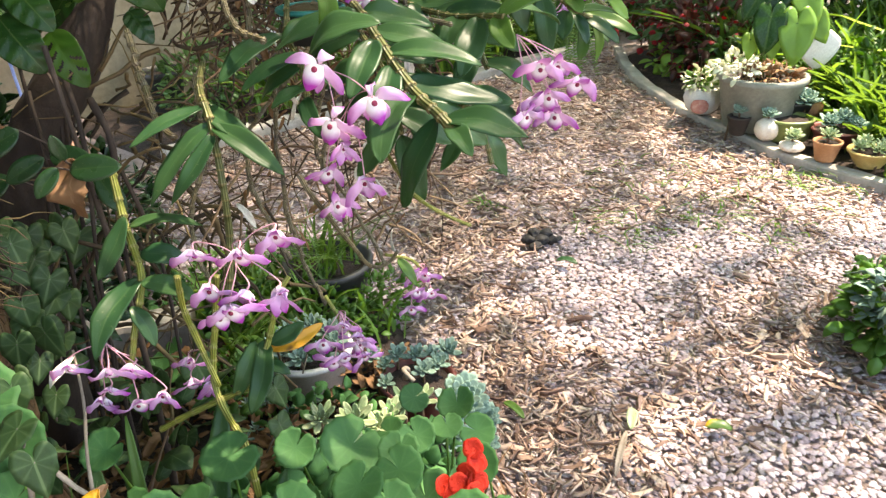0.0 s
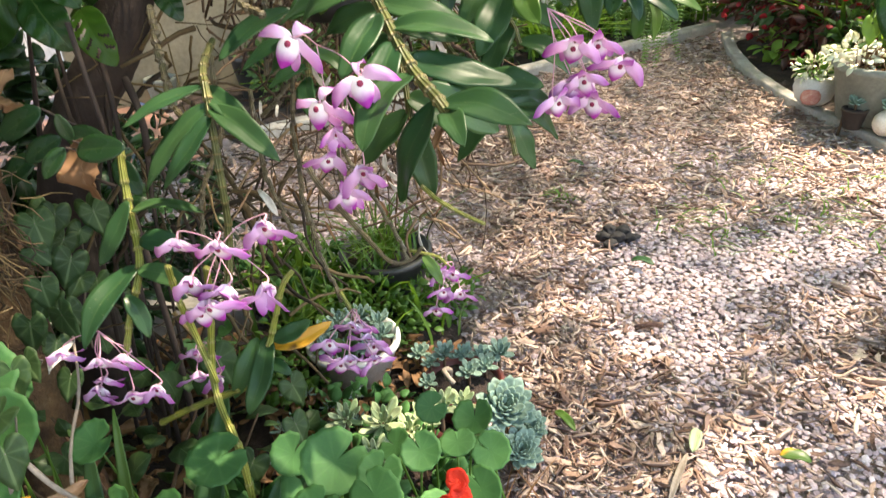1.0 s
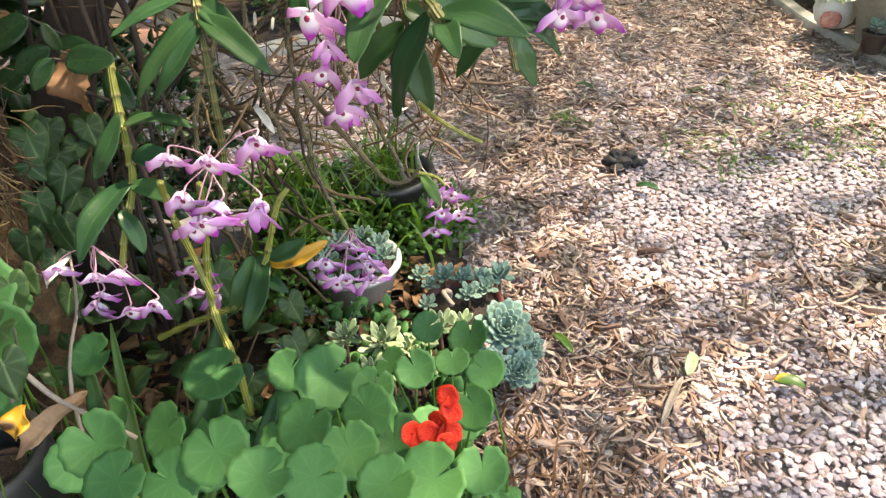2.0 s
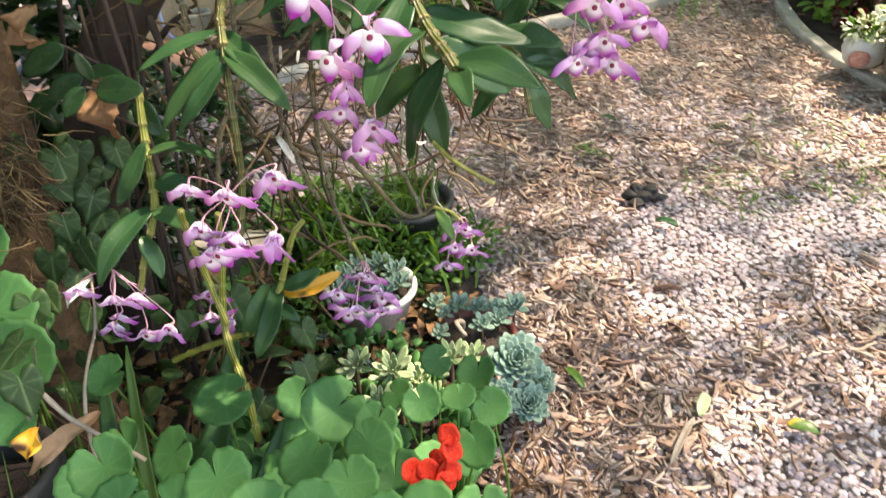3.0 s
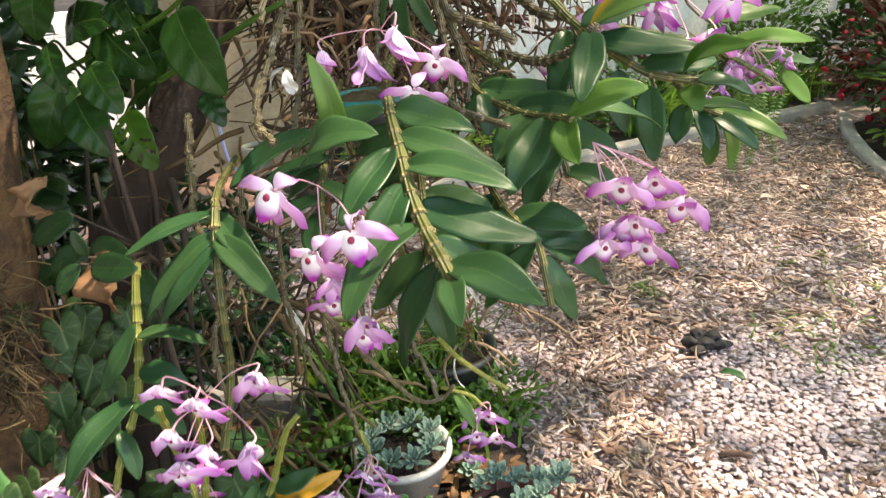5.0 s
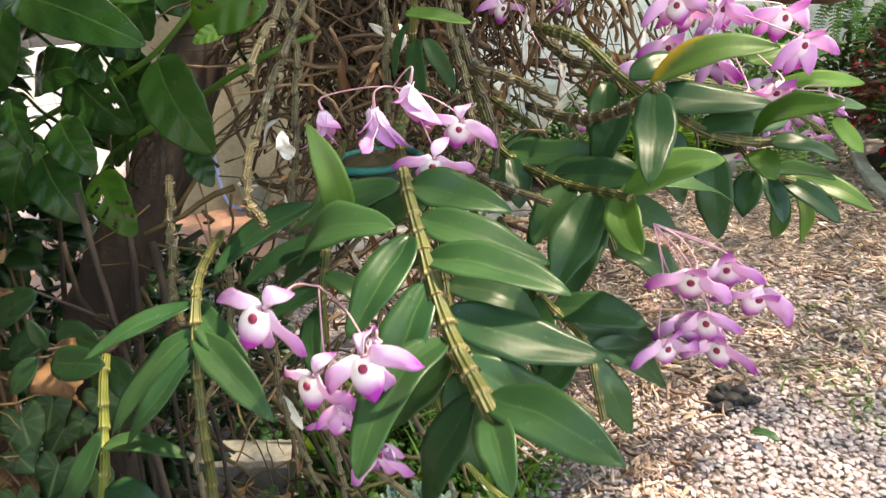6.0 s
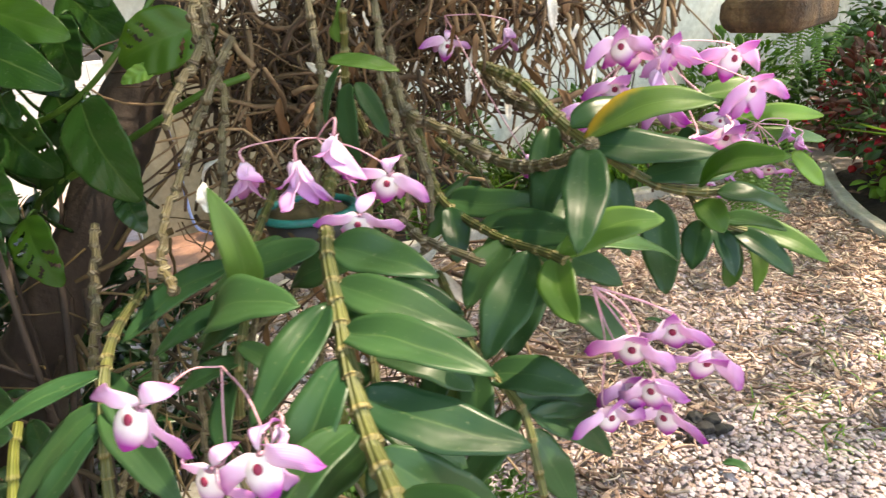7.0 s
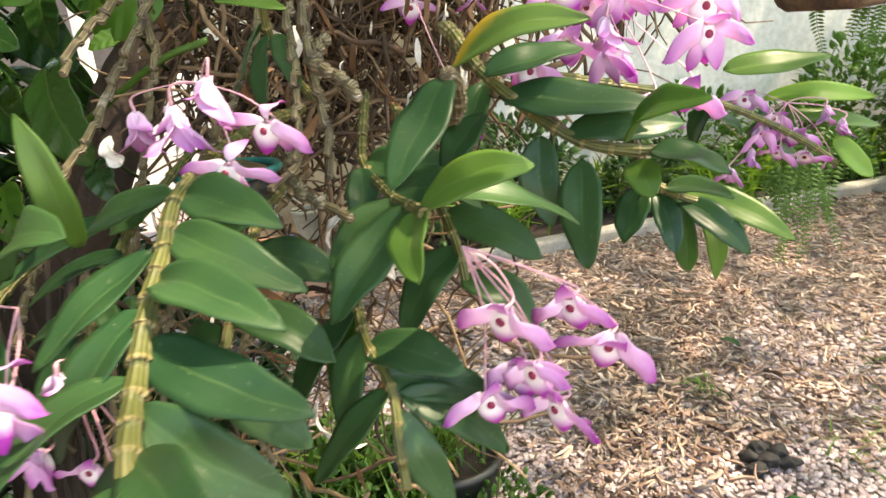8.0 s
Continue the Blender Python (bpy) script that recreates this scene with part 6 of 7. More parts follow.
tuft("tuft of arching green grass in the black pot", (-0.30, 1.92, 0.17), 70, 0.2, 0.20, 0.9, 0.007, GRASS_LEAF, 3)
tuft("bright strappy leaves beside the black pot", (-0.36, 1.72, 0.03), 34, 0.26, 0.25, 0.6, 0.016, GRASS_LEAF, 4)
tuft("bright strappy leaves behind the orchid", (-0.50, 1.62, 0.03), 20, 0.20, 0.24, 0.5, 0.017, GRASS_LEAF, 5)
tuft("dark strappy leaves in the shade of the roots", (-0.16, 1.74, 0.03), 16, 0.25, 0.22, 0.6, 0.016, ORCHID_LEAF_PALE, 15)
bush("low mass of small bright herb leaves", (-0.32, 1.74, 0.09), 0.19, 900, 0.026, HERB_LEAF, 6, (1, 0.9, 0.6), "herb", "herb", 0.7)
bush("low feathery herb at the path's edge", (-0.16, 1.88, 0.08), 0.14, 420, 0.024, HERB_LEAF, 7, (1, 0.8, 0.6), "herb", "herb", 0.6)
for k, (x, y) in enumerate(((-0.80, 1.92), (-0.60, 1.92), (-0.50, 1.84), (-0.64, 2.06), (-0.42, 2.02))):
    bush("low clump of small round green leaves behind the canes", (x, y, 0.06), 0.12, 260, 0.030, HERB_LEAF if k % 2 else GERANIUM_LEAF, 700 + k, (1.1, 0.9, 0.6), "herb", "herb", 0.8, 5)
tuft("light green strap leaves behind the orchid canes", (-0.58, 1.86, 0.03), 26, 0.16, 0.24, 0.45, 0.026, GRASS_LEAF, 710)
tuft("arching strap leaves at the kerb's end", (-0.44, 1.90, 0.03), 22, 0.16, 0.22, 0.6, 0.022, HERB_LEAF, 711)
bush("small leafy herb beside the white pot", (-0.42, 1.50, 0.09), 0.13, 420, 0.026, HERB_LEAF, 8, (1, 1, 0.6), "herb", "herb", 0.7)
bush("dark leafy ground cover under the orchid", (-0.20, 1.28, 0.11), 0.13, 120, 0.034, GERANIUM_LEAF, 9, (1.1, 0.9, 0.6), "ground_cover", "ground cover", 0.8)
bush("leafy undergrowth below the geraniums", (-0.10, 0.72, 0.25), 0.26, 1000, 0.045, GERANIUM_LEAF, 10, (1.2, 0.8, 0.7), "undergrowth", "undergrowth", 0.8)
bush("leafy undergrowth in the shade of the trunk", (-0.50, 0.95, 0.22), 0.30, 170, 0.055, IVY_LEAF, 11, (1.0, 1.2, 0.8), "undergrowth", "undergrowth", 0.8)
bush("small green leaves crowding round the succulents", (-0.06, 1.10, 0.16), 0.13, 420, 0.034, GERANIUM_LEAF, 21, (1.1, 0.9, 0.6), "ground_cover", "ground cover", 0.8)


def litter(n, seed):
    """Dead leaves and bits of bark lying on the bed's soil."""
    rr = random.Random(seed)
    temp = [blade_data(1.0, rr.uniform(0.25, 0.5), arch=rr.uniform(-0.1, 0.2), fold=rr.uniform(0.1, 0.7), nx=4, ny=6, thick=0.012, p0=0.4, p1=0.6, wave=0.2, seed=k) for k in range(6)]
    rows = []
    for k in range(n):
        x, y = rr.uniform(-0.85, -0.02), rr.uniform(0.95, 1.66)
        up = V(rr.gauss(0, 0.35), rr.gauss(-0.1, 0.35), 1)
        rows.append((rr.randrange(6), face_pose((x, y, rr.uniform(0.035, 0.07)), up, V(rr.gauss(0, 1), rr.gauss(0, 1), 0), rr.uniform(0.025, 0.075))))
    return scatter_mesh("leaf_litter", temp, rows)


tagged(part("leaf_litter", litter(640, 17), DRY_LEAF), "dead brown leaves littering the dark soil", "leaf litter", kind="stuff")
tuft("dry feathery moss fringe at the bed's edge", (0.115, 0.98, 0.02), 90, 0.35, 0.12, 0.9, 0.004, DRY_LEAF, 12)
tuft("thin green stems in the bed", (-0.34, 0.66, 0.05), 24, 0.3, 0.5, 0.2, 0.010, GRASS_LEAF, 13)


# ---------------------------------------------------------------- trunks
def trunk_mesh(name, points, r0, r1, seed, sides=64, steps=26, lump=0.12, flare=0.0):
    pts = spline(points, steps)
    n = len(pts) - 1
    radii = [(r0 + (r1 - r0) * i / n) * (1 + flare * max(0, 1 - 6 * i / n) ** 2) for i in range(n + 1)]
    v, f, u = tube_data(pts, radii, sides)
    me = mesh_from(name, v, f, u)
    for vert in me.vertices:
        c = vert.co
        d = noise.noise(V(c.x * 9, c.y * 9, c.z * 3.0 + seed)) * lump * r0 + noise.noise(V(c.x * 40, c.y * 40, c.z * 6 + seed)) * lump * 0.8 * r0
        vert.co = c + vert.normal * d
    return me


garden_tree = thing("tree", (-0.78, 1.07, 0.0), "garden tree with smooth brown bark beside the bed", "tree")
part("trunk", trunk_mesh("trunk", [(-0.77, 1.06, -0.05), (-0.755, 1.07, 0.4), (-0.745, 1.10, 0.85), (-0.79, 1.19, 1.2), (-0.85, 1.25, 1.9), (-0.85, 1.35, 2.6)], 0.084, 0.06, 2, flare=0.25), BARK, garden_tree)
old_tree = thing("old_trunk", (-0.82, 1.36, 0.0), "crooked dark gnarled trunk in the shade", "tree trunk")
part("trunk", trunk_mesh("trunk", [(-0.82, 1.36, -0.05), (-0.78, 1.33, 0.45), (-0.73, 1.34, 0.66), (-0.665, 1.36, 0.79), (-0.60, 1.40, 0.89), (-0.575, 1.43, 0.97), (-0.545, 1.50, 1.08), (-0.48, 1.60, 1.25), (-0.34, 1.70, 1.6), (-0.2, 1.8, 2.0)], 0.056, 0.046, 5, flare=0.2), DARK_BARK, old_tree)
rr_ = random.Random(77)
for k in range(6):
    a = rr_.uniform(0, 6.28)
    part("aerial_root", tube("aerial_root", [(-0.64 + 0.05 * math.cos(a), 1.37 + 0.06 * math.sin(a) - 0.04, 0.95 + rr_.uniform(-0.1, 0.1)), (-0.68 + 0.09 * math.cos(a), 1.30, 0.6), (-0.72 + 0.14 * math.cos(a), 1.26, 0.02)], 0.003, 0.005, 7, 5, 0.1, k), DARK_BARK, old_tree)
for k in range(3):
    part("aerial_root", tube("aerial_root", [(-0.57 + 0.035 * k, 1.30, 0.90 - 0.05 * (k % 3)), (-0.54 + 0.03 * k + 0.02 * math.sin(k * 2.0), 1.25, 0.78), (-0.56 + 0.05 * k, 1.22 + 0.02 * k, 0.56 + 0.05 * (k % 2)), (-0.60 + 0.07 * k, 1.24, 0.30)], 0.005 + 0.002 * (k % 2), 0.003, 7, 5, 0.2, 20 + k), DARK_BARK, old_tree)


# fibrous brown matting at the foot of the trunk, and the frayed cloth tied to it
def fibre_mat(centre, spread, n, L, seed):
    rr = random.Random(seed)
    specs = []
    for k in range(n):
        c = Vector(centre) + V(rr.gauss(0, spread[0]), rr.gauss(0, spread[1]), rr.gauss(0, spread[2]))
        d = V(rr.gauss(0, 1), rr.gauss(0, 0.5), rr.gauss(-0.2, 0.8)).normalized()
        pts = [c]
        for i in range(4):
            d = (d + V(rr.gauss(0, 0.3), rr.gauss(0, 0.3), rr.gauss(-0.1, 0.3))).normalized()
            pts.append(pts[-1] + d * L * rr.uniform(0.15, 0.35))
        specs.append((pts, 0.0012, 0.0007))
    return many_tubes("fibre_mat", specs, 4)


tagged(part("fibre_mat", fibre_mat((-0.645, 0.985, 0.72), (0.035, 0.02, 0.06), 420, 0.07, 3), FIBRE), "mat of dry brown root fibres on the trunk", "fibres", kind="stuff")
cloth = thing("cloth", (-0.60, 0.96, 0.9), "frayed off-white cloth tied to the trunk", "cloth")
bm = bmesh.new()
grid = [[bm.verts.new((-0.695 + 0.12 * i / 10, 0.972 + 0.02 * math.sin(i * 1.1) - 0.012 * math.cos(j), 0.99 - 0.105 * j / 8 - 0.012 * math.sin(i * 2.3) * (j / 8))) for i in range(11)] for j in range(9)]
for j in range(8):
    for i in range(10):
        bm.faces.new((grid[j][i], grid[j][i + 1], grid[j + 1][i + 1], grid[j + 1][i]))
bmesh.ops.solidify(bm, geom=bm.faces[:], thickness=0.002)
part("cloth_body", bm, CLOTH, cloth)
fr_specs = []
for k in range(60):
    x = -0.695 + 0.12 * rr_.random()
    fr_specs.append(([V(x, 0.955, 0.89), V(x + rr_.uniform(-0.006, 0.01), 0.952, 0.88), V(x + rr_.uniform(-0.01, 0.014), 0.95, 0.868 - rr_.uniform(0, 0.012))], 0.0009, 0.0005))
part("fringe", many_tubes("fringe", fr_specs, 4), CLOTH, cloth)

# ---------------------------------------------------------------- pot bed
big_pot = pot("large grey green planter holding an anthurium", (1.525, 3.43, 0.055), 0.19, 0.25, GREY_POT, foot=0.78, wall_t=0.012)
bowl = thing("round_bowl", (1.335, 3.645, 0.06), "round white pot with a faded red painted patch", "pot")
part("body", lathe("body", [(0.05, 0.012), (0.085, 0.06), (0.078, 0.115), (0.062, 0.125), (0.066, 0.133), (0.082, 0.122), (0.092, 0.075), (0.078, 0.025), (0.05, 0.0)], 40), WHITE_POT, bowl, "", Matrix.Translation((1.335, 3.645, 0.06)))
patch = blade("painted_patch", 0.085, 0.07, arch=0.16, fold=0.0, p0=0.3, p1=0.3, nx=8, ny=8, thick=0.002)
part("painted_patch", patch, ROSE_PAINT, bowl, "faded red patch", axes((1.258, 3.575, 0.112), (1.322, 3.549, 0.116), V(-0.3, -1, 0.1)))
bush("cream variegated foliage spilling from the round pot", (1.33, 3.64, 0.225), 0.085, 110, 0.038, CREAM_BLOOM, 31, (1.2, 1, 0.7), "variegated_plant", "plant", 0.5, 6)
bush("small green leaves under the variegated foliage", (1.33, 3.64, 0.215), 0.075, 110, 0.036, HERB_LEAF, 35, (1.2, 1, 0.6), "green_plant", "plant", 0.5, 3)
bush("white flowered plant at the planter's rim", (1.39, 3.39, 0.345), 0.09, 110, 0.036, CREAM_BLOOM, 32, (1.3, 1, 0.8), "flowering_plant", "plant", 0.6, 4)
bush("dead brown leaves heaped in the planter", (1.545, 3.37, 0.305), 0.10, 120, 0.05, DRY_LEAF, 33, (1.2, 1, 0.3), "dead_leaves", "dead leaves", 0.5, 1)

anth = thing("anthurium", (1.525, 3.430, 0.28), "anthurium with big heart shaped leaves, some coloured as if backlit", "anthurium")
# lime copies of the dark leaves: light shining through is put into their colour
backlit_hearts = []
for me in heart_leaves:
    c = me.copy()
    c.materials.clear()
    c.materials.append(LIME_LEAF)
    backlit_hearts.append(c)
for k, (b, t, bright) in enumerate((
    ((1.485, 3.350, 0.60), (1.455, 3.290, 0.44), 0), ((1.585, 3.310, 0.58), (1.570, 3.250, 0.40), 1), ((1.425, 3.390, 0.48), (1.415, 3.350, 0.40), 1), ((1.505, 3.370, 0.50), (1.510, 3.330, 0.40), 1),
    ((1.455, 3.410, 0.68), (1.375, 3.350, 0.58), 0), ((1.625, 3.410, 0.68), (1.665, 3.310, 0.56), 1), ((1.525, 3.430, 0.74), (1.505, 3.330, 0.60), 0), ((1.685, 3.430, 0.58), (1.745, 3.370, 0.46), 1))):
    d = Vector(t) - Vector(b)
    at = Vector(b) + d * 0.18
    part("leaf", (backlit_hearts if bright else heart_leaves)[k % 3], None, anth, "", face_pose(at, V(-0.25, -0.85, 0.42), d, d.length * 0.95) @ Matrix.Diagonal((0.76, 1, 1, 1)))
    part("stalk", tube("stalk", [(1.525 + 0.03 * math.sin(k * 2.0), 3.43 + 0.03 * math.cos(k), 0.27), Vector(b).lerp(V(1.525, 3.430, 0.3), 0.4) + V(0, 0.05, 0.1), at], 0.006, 0.004, 7, 5), GRASS_LEAF, anth)

shard = thing("broken_pot", (1.785, 3.500, 0.05), "broken pale pot leaning on a stake", "broken pot")
part("stake", tube("stake", [(1.785, 3.510, 0.0), (1.775, 3.500, 0.25), (1.755, 3.480, 0.52)], 0.010, 0.009, 8, 3), BOARD, shard)
part("shard", blade("shard", 0.17, 0.13, arch=0.06, fold=0.0, p0=0.12, p1=0.2, nx=8, ny=10, thick=0.008), WHITE_POT, shard, "", axes((1.725, 3.450, 0.34), (1.855, 3.450, 0.49), V(0.1, -1, 0.3)))

# small pots along the kerb
pot("small clay coloured pot with a pale succulent", (1.640, 2.950, 0.055), 0.055, 0.085, CLAY, wall_t=0.005)
rosette("pale succulent growing in the small clay pot", (1.640, 2.950, 0.16), 0.05, "pale", 5, (0, -0.3, 1), 81, "pot succulents", 0.6)
pot("dark red dish with blue green succulents", (1.770, 3.150, 0.05), 0.10, 0.075, RED_POT, wall_t=0.006)
for k, (x, y, z, r) in enumerate([(1.730, 3.140, 0.155, 0.055), (1.800, 3.170, 0.16, 0.06), (1.840, 3.120, 0.15, 0.045), (1.700, 3.330, 0.20, 0.075), (1.930, 3.020, 0.12, 0.05)]):
    rosette("blue green succulent in the pot bed", (x, y, z), r, "blue", 5, (0, -0.35, 1), 90 + k, "pot succulents")
pot("ochre scalloped dish planted with succulents", (1.780, 2.870, 0.055), 0.085, 0.07, YELLOW_POT, wall_t=0.007, wob=0.03, foot=0.6)
for k in range(4):
    rosette("pale succulent in the ochre dish", (1.780 + 0.05 * math.cos(k * 1.6), 2.870 + 0.05 * math.sin(k * 1.6), 0.14), 0.045, "pale", 5, (0, -0.3, 1), 100 + k, "pot succulents", 0.6)
pot("green glazed trough tilted among the pots", (1.600, 3.250, 0.05), 0.10, 0.10, GREEN_POT, wob=0.05, foot=0.9)
pot("brown pot with a small succulent beside the planter", (1.400, 3.310, 0.055), 0.050, 0.085, DARK_BARK)
rosette("grey green succulent in the brown pot", (1.400, 3.310, 0.165), 0.045, "blue", 5, (0, -0.3, 1), 110, "pot succulents")
pot("dark ridged pot behind the small pots", (1.660, 3.420, 0.05), 0.11, 0.14, BLACK_POT)


def ridged_shell(label, at, r, squash, material, ribs, seed):
    """A shell or ball planter with ribs."""
    sides, rings = 48, 12
    verts, faces = [], []
    for j in range(rings + 1):
        a = math.pi * (0.06 + 0.88 * j / rings)
        for k in range(sides):
            b = 2 * math.pi * k / sides
            rr = r * (1 + 0.05 * math.cos(ribs * b + a * 3))
            verts.append((rr * math.sin(a) * math.cos(b), rr * math.sin(a) * math.sin(b), rr * squash * math.cos(a)))
    for j in range(rings):
        for k in range(sides):
            k2 = (k + 1) % sides
            faces.append((j * sides + k, (j + 1) * sides + k, (j + 1) * sides + k2, j * sides + k2))
    faces.append(tuple(range(sides)))
    faces.append(tuple(rings * sides + k for k in range(sides - 1, -1, -1)))
    return tagged(part("shell_planter", mesh_from("shell_planter", verts, faces), material, None, "", Matrix.Translation(at)), label, "planter")


ridged_shell("ribbed white shell used as a planter", (1.495, 3.215, 0.105), 0.052, 1.0, SHELL, 18, 1)
rosette("small green succulent in the ribbed shell", (1.495, 3.215, 0.175), 0.045, "blue", 5, (0, -0.3, 1), 120, "pot succulents")
ridged_shell("flat cream shell used as a dish", (1.550, 3.070, 0.075), 0.052, 0.45, SHELL, 9, 2)
rosette("small green succulent in the flat shell", (1.550, 3.070, 0.12), 0.048, "pale", 5, (0, -0.3, 1), 121, "pot succulents")
ridged_shell("round clay ball lying in the grass", (1.780, 3.440, 0.13), 0.06, 0.9, CLAY, 3, 3)

bush("rounded bush of pale and bright green herbs", (1.31, 1.68, 0.11), 0.19, 800, 0.046, BRIGHT_HERB, 41, (1.0, 1.0, 0.75), "herb_bush", "bush", 0.6)
bush("silver green sprigs over the herb bush", (1.24, 1.66, 0.18), 0.11, 230, 0.040, SUCCULENT, 42, (1.0, 1.0, 0.8), "silver_herb", "bush", 0.55, 4)

# greenery behind the pots
for k, (x, y, h, n, mt) in enumerate(((2.05, 3.30, 0.42, 110, GRASS_LEAF), (2.35, 3.05, 0.45, 110, GRASS_LEAF), (2.15, 3.75, 0.55, 120, HERB_LEAF), (1.95, 3.9, 0.5, 100, GRASS_LEAF), (2.6, 3.5, 0.6, 120, LIME_LEAF), (2.0, 3.0, 0.22, 80, GRASS_LEAF), (1.9, 4.4, 0.6, 90, GRASS_LEAF), (2.5, 4.2, 0.7, 120, GRASS_LEAF), (3.0, 3.3, 0.5, 120, LIME_LEAF))):
    tuft("clump of bright strappy leaves in the pot bed", (x, y, 0.03), n, 0.4, h, 0.7, 0.036, mt, 60 + k, "strappy_clump", "plant")
for k, (x, y, z, r, n, s, mt) in enumerate(((1.75, 4.05, 0.22, 0.26, 330, 0.07, DARK_SHRUB), (1.60, 4.45, 0.28, 0.30, 300, 0.08, RED_SHRUB), (1.52, 5.0, 0.45, 0.42, 420, 0.09, RED_SHRUB), (1.60, 4.75, 0.36, 0.36, 320, 0.09, DARK_SHRUB), (2.2, 4.8, 0.6, 0.55, 1200, 0.09, DARK_SHRUB), (2.9, 4.2, 0.7, 0.6, 1200, 0.09, HERB_LEAF), (1.95, 3.62, 0.18, 0.2, 600, 0.045, HERB_LEAF), (2.15, 3.5, 0.25, 0.25, 600, 0.06, HERB_LEAF), (3.3, 5.2, 1.0, 0.9, 1500, 0.11, DARK_SHRUB), (1.9, 5.7, 0.8, 0.7, 1500, 0.09, DARK_SHRUB))):
    bush("leafy garden shrub in the pot bed", (x, y, z), r, n, s, mt, 130 + k, (1, 1, 0.9), "shrub", "shrub", 0.45)


def bloom_scatter(label, centre, radius, n, size, material, seed):
    return tagged(part("red_blooms", leafy_mesh("red_blooms", centre, radius, n, size, seed, (1, 1, 0.9), 0.8, wide=0.9), material), label, "flowers", kind="stuff")


bloom_scatter("small red blooms on the dark shrubs", (1.58, 4.40, 0.32), 0.33, 110, 0.036, RED_BLOOM, 5)
bloom_scatter("red blooms on the shrub by the kerb's end", (1.52, 4.95, 0.45), 0.42, 150, 0.040, RED_BLOOM, 6)
bloom_scatter("pink blooms far in the pot bed", (2.7, 3.9, 0.7), 0.5, 60, 0.06, PETAL, 7)
bush("yellow green leaf clump behind the kerb", (1.38, 4.55, 0.10), 0.09, 40, 0.10, LIME_LEAF, 150, (1, 1, 0.7), "leaf_clump", "plant", 0.6, 2)

# ---------------------------------------------------------------- house bed
for k, (s, off, z, r, n, size, mt) in enumerate(((0.3, 0.55, 0.20, 0.26, 500, 0.06, DARK_SHRUB), (0.9, 0.75, 0.3, 0.34, 700, 0.07, DARK_SHRUB), (1.5, 0.45, 0.16, 0.24, 520, 0.06, DARK_SHRUB), (2.0, 0.7, 0.3, 0.34, 700, 0.07, HERB_LEAF), (2.6, 0.5, 0.25, 0.3, 700, 0.06, HERB_LEAF), (3.2, 0.7, 0.4, 0.4, 900, 0.07, HERB_LEAF), (3.7, 0.35, 0.30, 0.32, 700, 0.07, DARK_SHRUB), (4.6, 0.55, 0.40, 0.42, 900, 0.09, DARK_SHRUB))):
    q = along(s, off, z)
    bush("leafy plant in the bed along the house", tuple(q), r, n, size, mt, 160 + k, (1, 1, 0.9), "shrub", "shrub", 0.45)
for k, (s, off) in enumerate(((0.6, 0.35), (1.3, 0.6), (1.9, 0.3), (2.3, 0.45), (2.8, 0.3), (3.3, 0.4))):
    q = along(s, off, 0.03)
    tuft("arching fern like clump in the house bed", tuple(q), 70, 0.3, 0.40, 0.9, 0.022, GRASS_LEAF if k % 2 else HERB_LEAF, 80 + k, "fern_clump", "fern")
pot("black pot standing in the house bed", tuple(along(0.75, 0.5, 0.03)), 0.13, 0.26, BLACK_POT)
pot("black pot at the house wall", tuple(along(0.15, 0.75, 0.03)), 0.12, 0.24, BLACK_POT)
pot("pale blue grey pot on the patio", tuple(along(-0.32, 0.98, 0.012)), 0.085, 0.17, GREY_POT)

# hanging slab of wood and the fern below it
slab = rough_up(box_mesh("hanging_slab", 0.24, 0.15, 0.07, 0.022, 3), 0.012, 14)
tagged(part("hanging_slab", slab, BARK, None, "", Matrix.Translation((0.470, 2.14, 1.124)) @ Euler((0.12, -0.05, 1.1)).to_matrix().to_4x4()), "weathered wooden slab hanging above the path", "wooden slab")
for dx in (-0.15, 0.15):
    tagged(part("wire", tube("wire", [(0.50 + dx * 0.4, 2.16 + dx * 0.8, 1.14), (0.50 + dx * 0.3, 2.16 + dx * 0.6, 1.8), (0.50, 2.18, 2.9)], 0.0015, 0.0015, 5, 3), PALE_TWIG), "thin wire holding the wooden slab", "wire")


def frond_mesh(name, starts, seed, leaflet=0.03, step=0.012):
    """Hanging fern fronds: a thin rib with paired leaflets."""
    rr = random.Random(seed)
    temp = [blade_data(1.0, 0.34, arch=0.05, fold=0.1, nx=2, ny=3, thick=0.01, p0=0.5, p1=0.6)]
    rows, ribs = [], []
    for (p, L, drift) in starts:
        pts = [Vector(p)]
        d = Vector(drift)
        n = int(L / step)
        for i in range(n):
            d = (d + V(rr.gauss(0, 0.05), rr.gauss(0, 0.05), -0.06)).normalized()
            pts.append(pts[-1] + d * step)
            s = i / n
            sz = leaflet * (1 - 0.6 * s) * rr.uniform(0.8, 1.1)
            side = d.cross(V(0.2, -1, 0.1)).normalized()
            for sg in (-1, 1):
                rows.append((0, face_pose(pts[-1], V(0.1, -0.9, 0.3), side * sg + d * 0.35 + V(0, rr.gauss(0, 0.2), 0), sz)))
        ribs.append((pts, 0.0009, 0.0005))
    return scatter_mesh(name, temp, rows), many_tubes(name + "_ribs", ribs, 4)


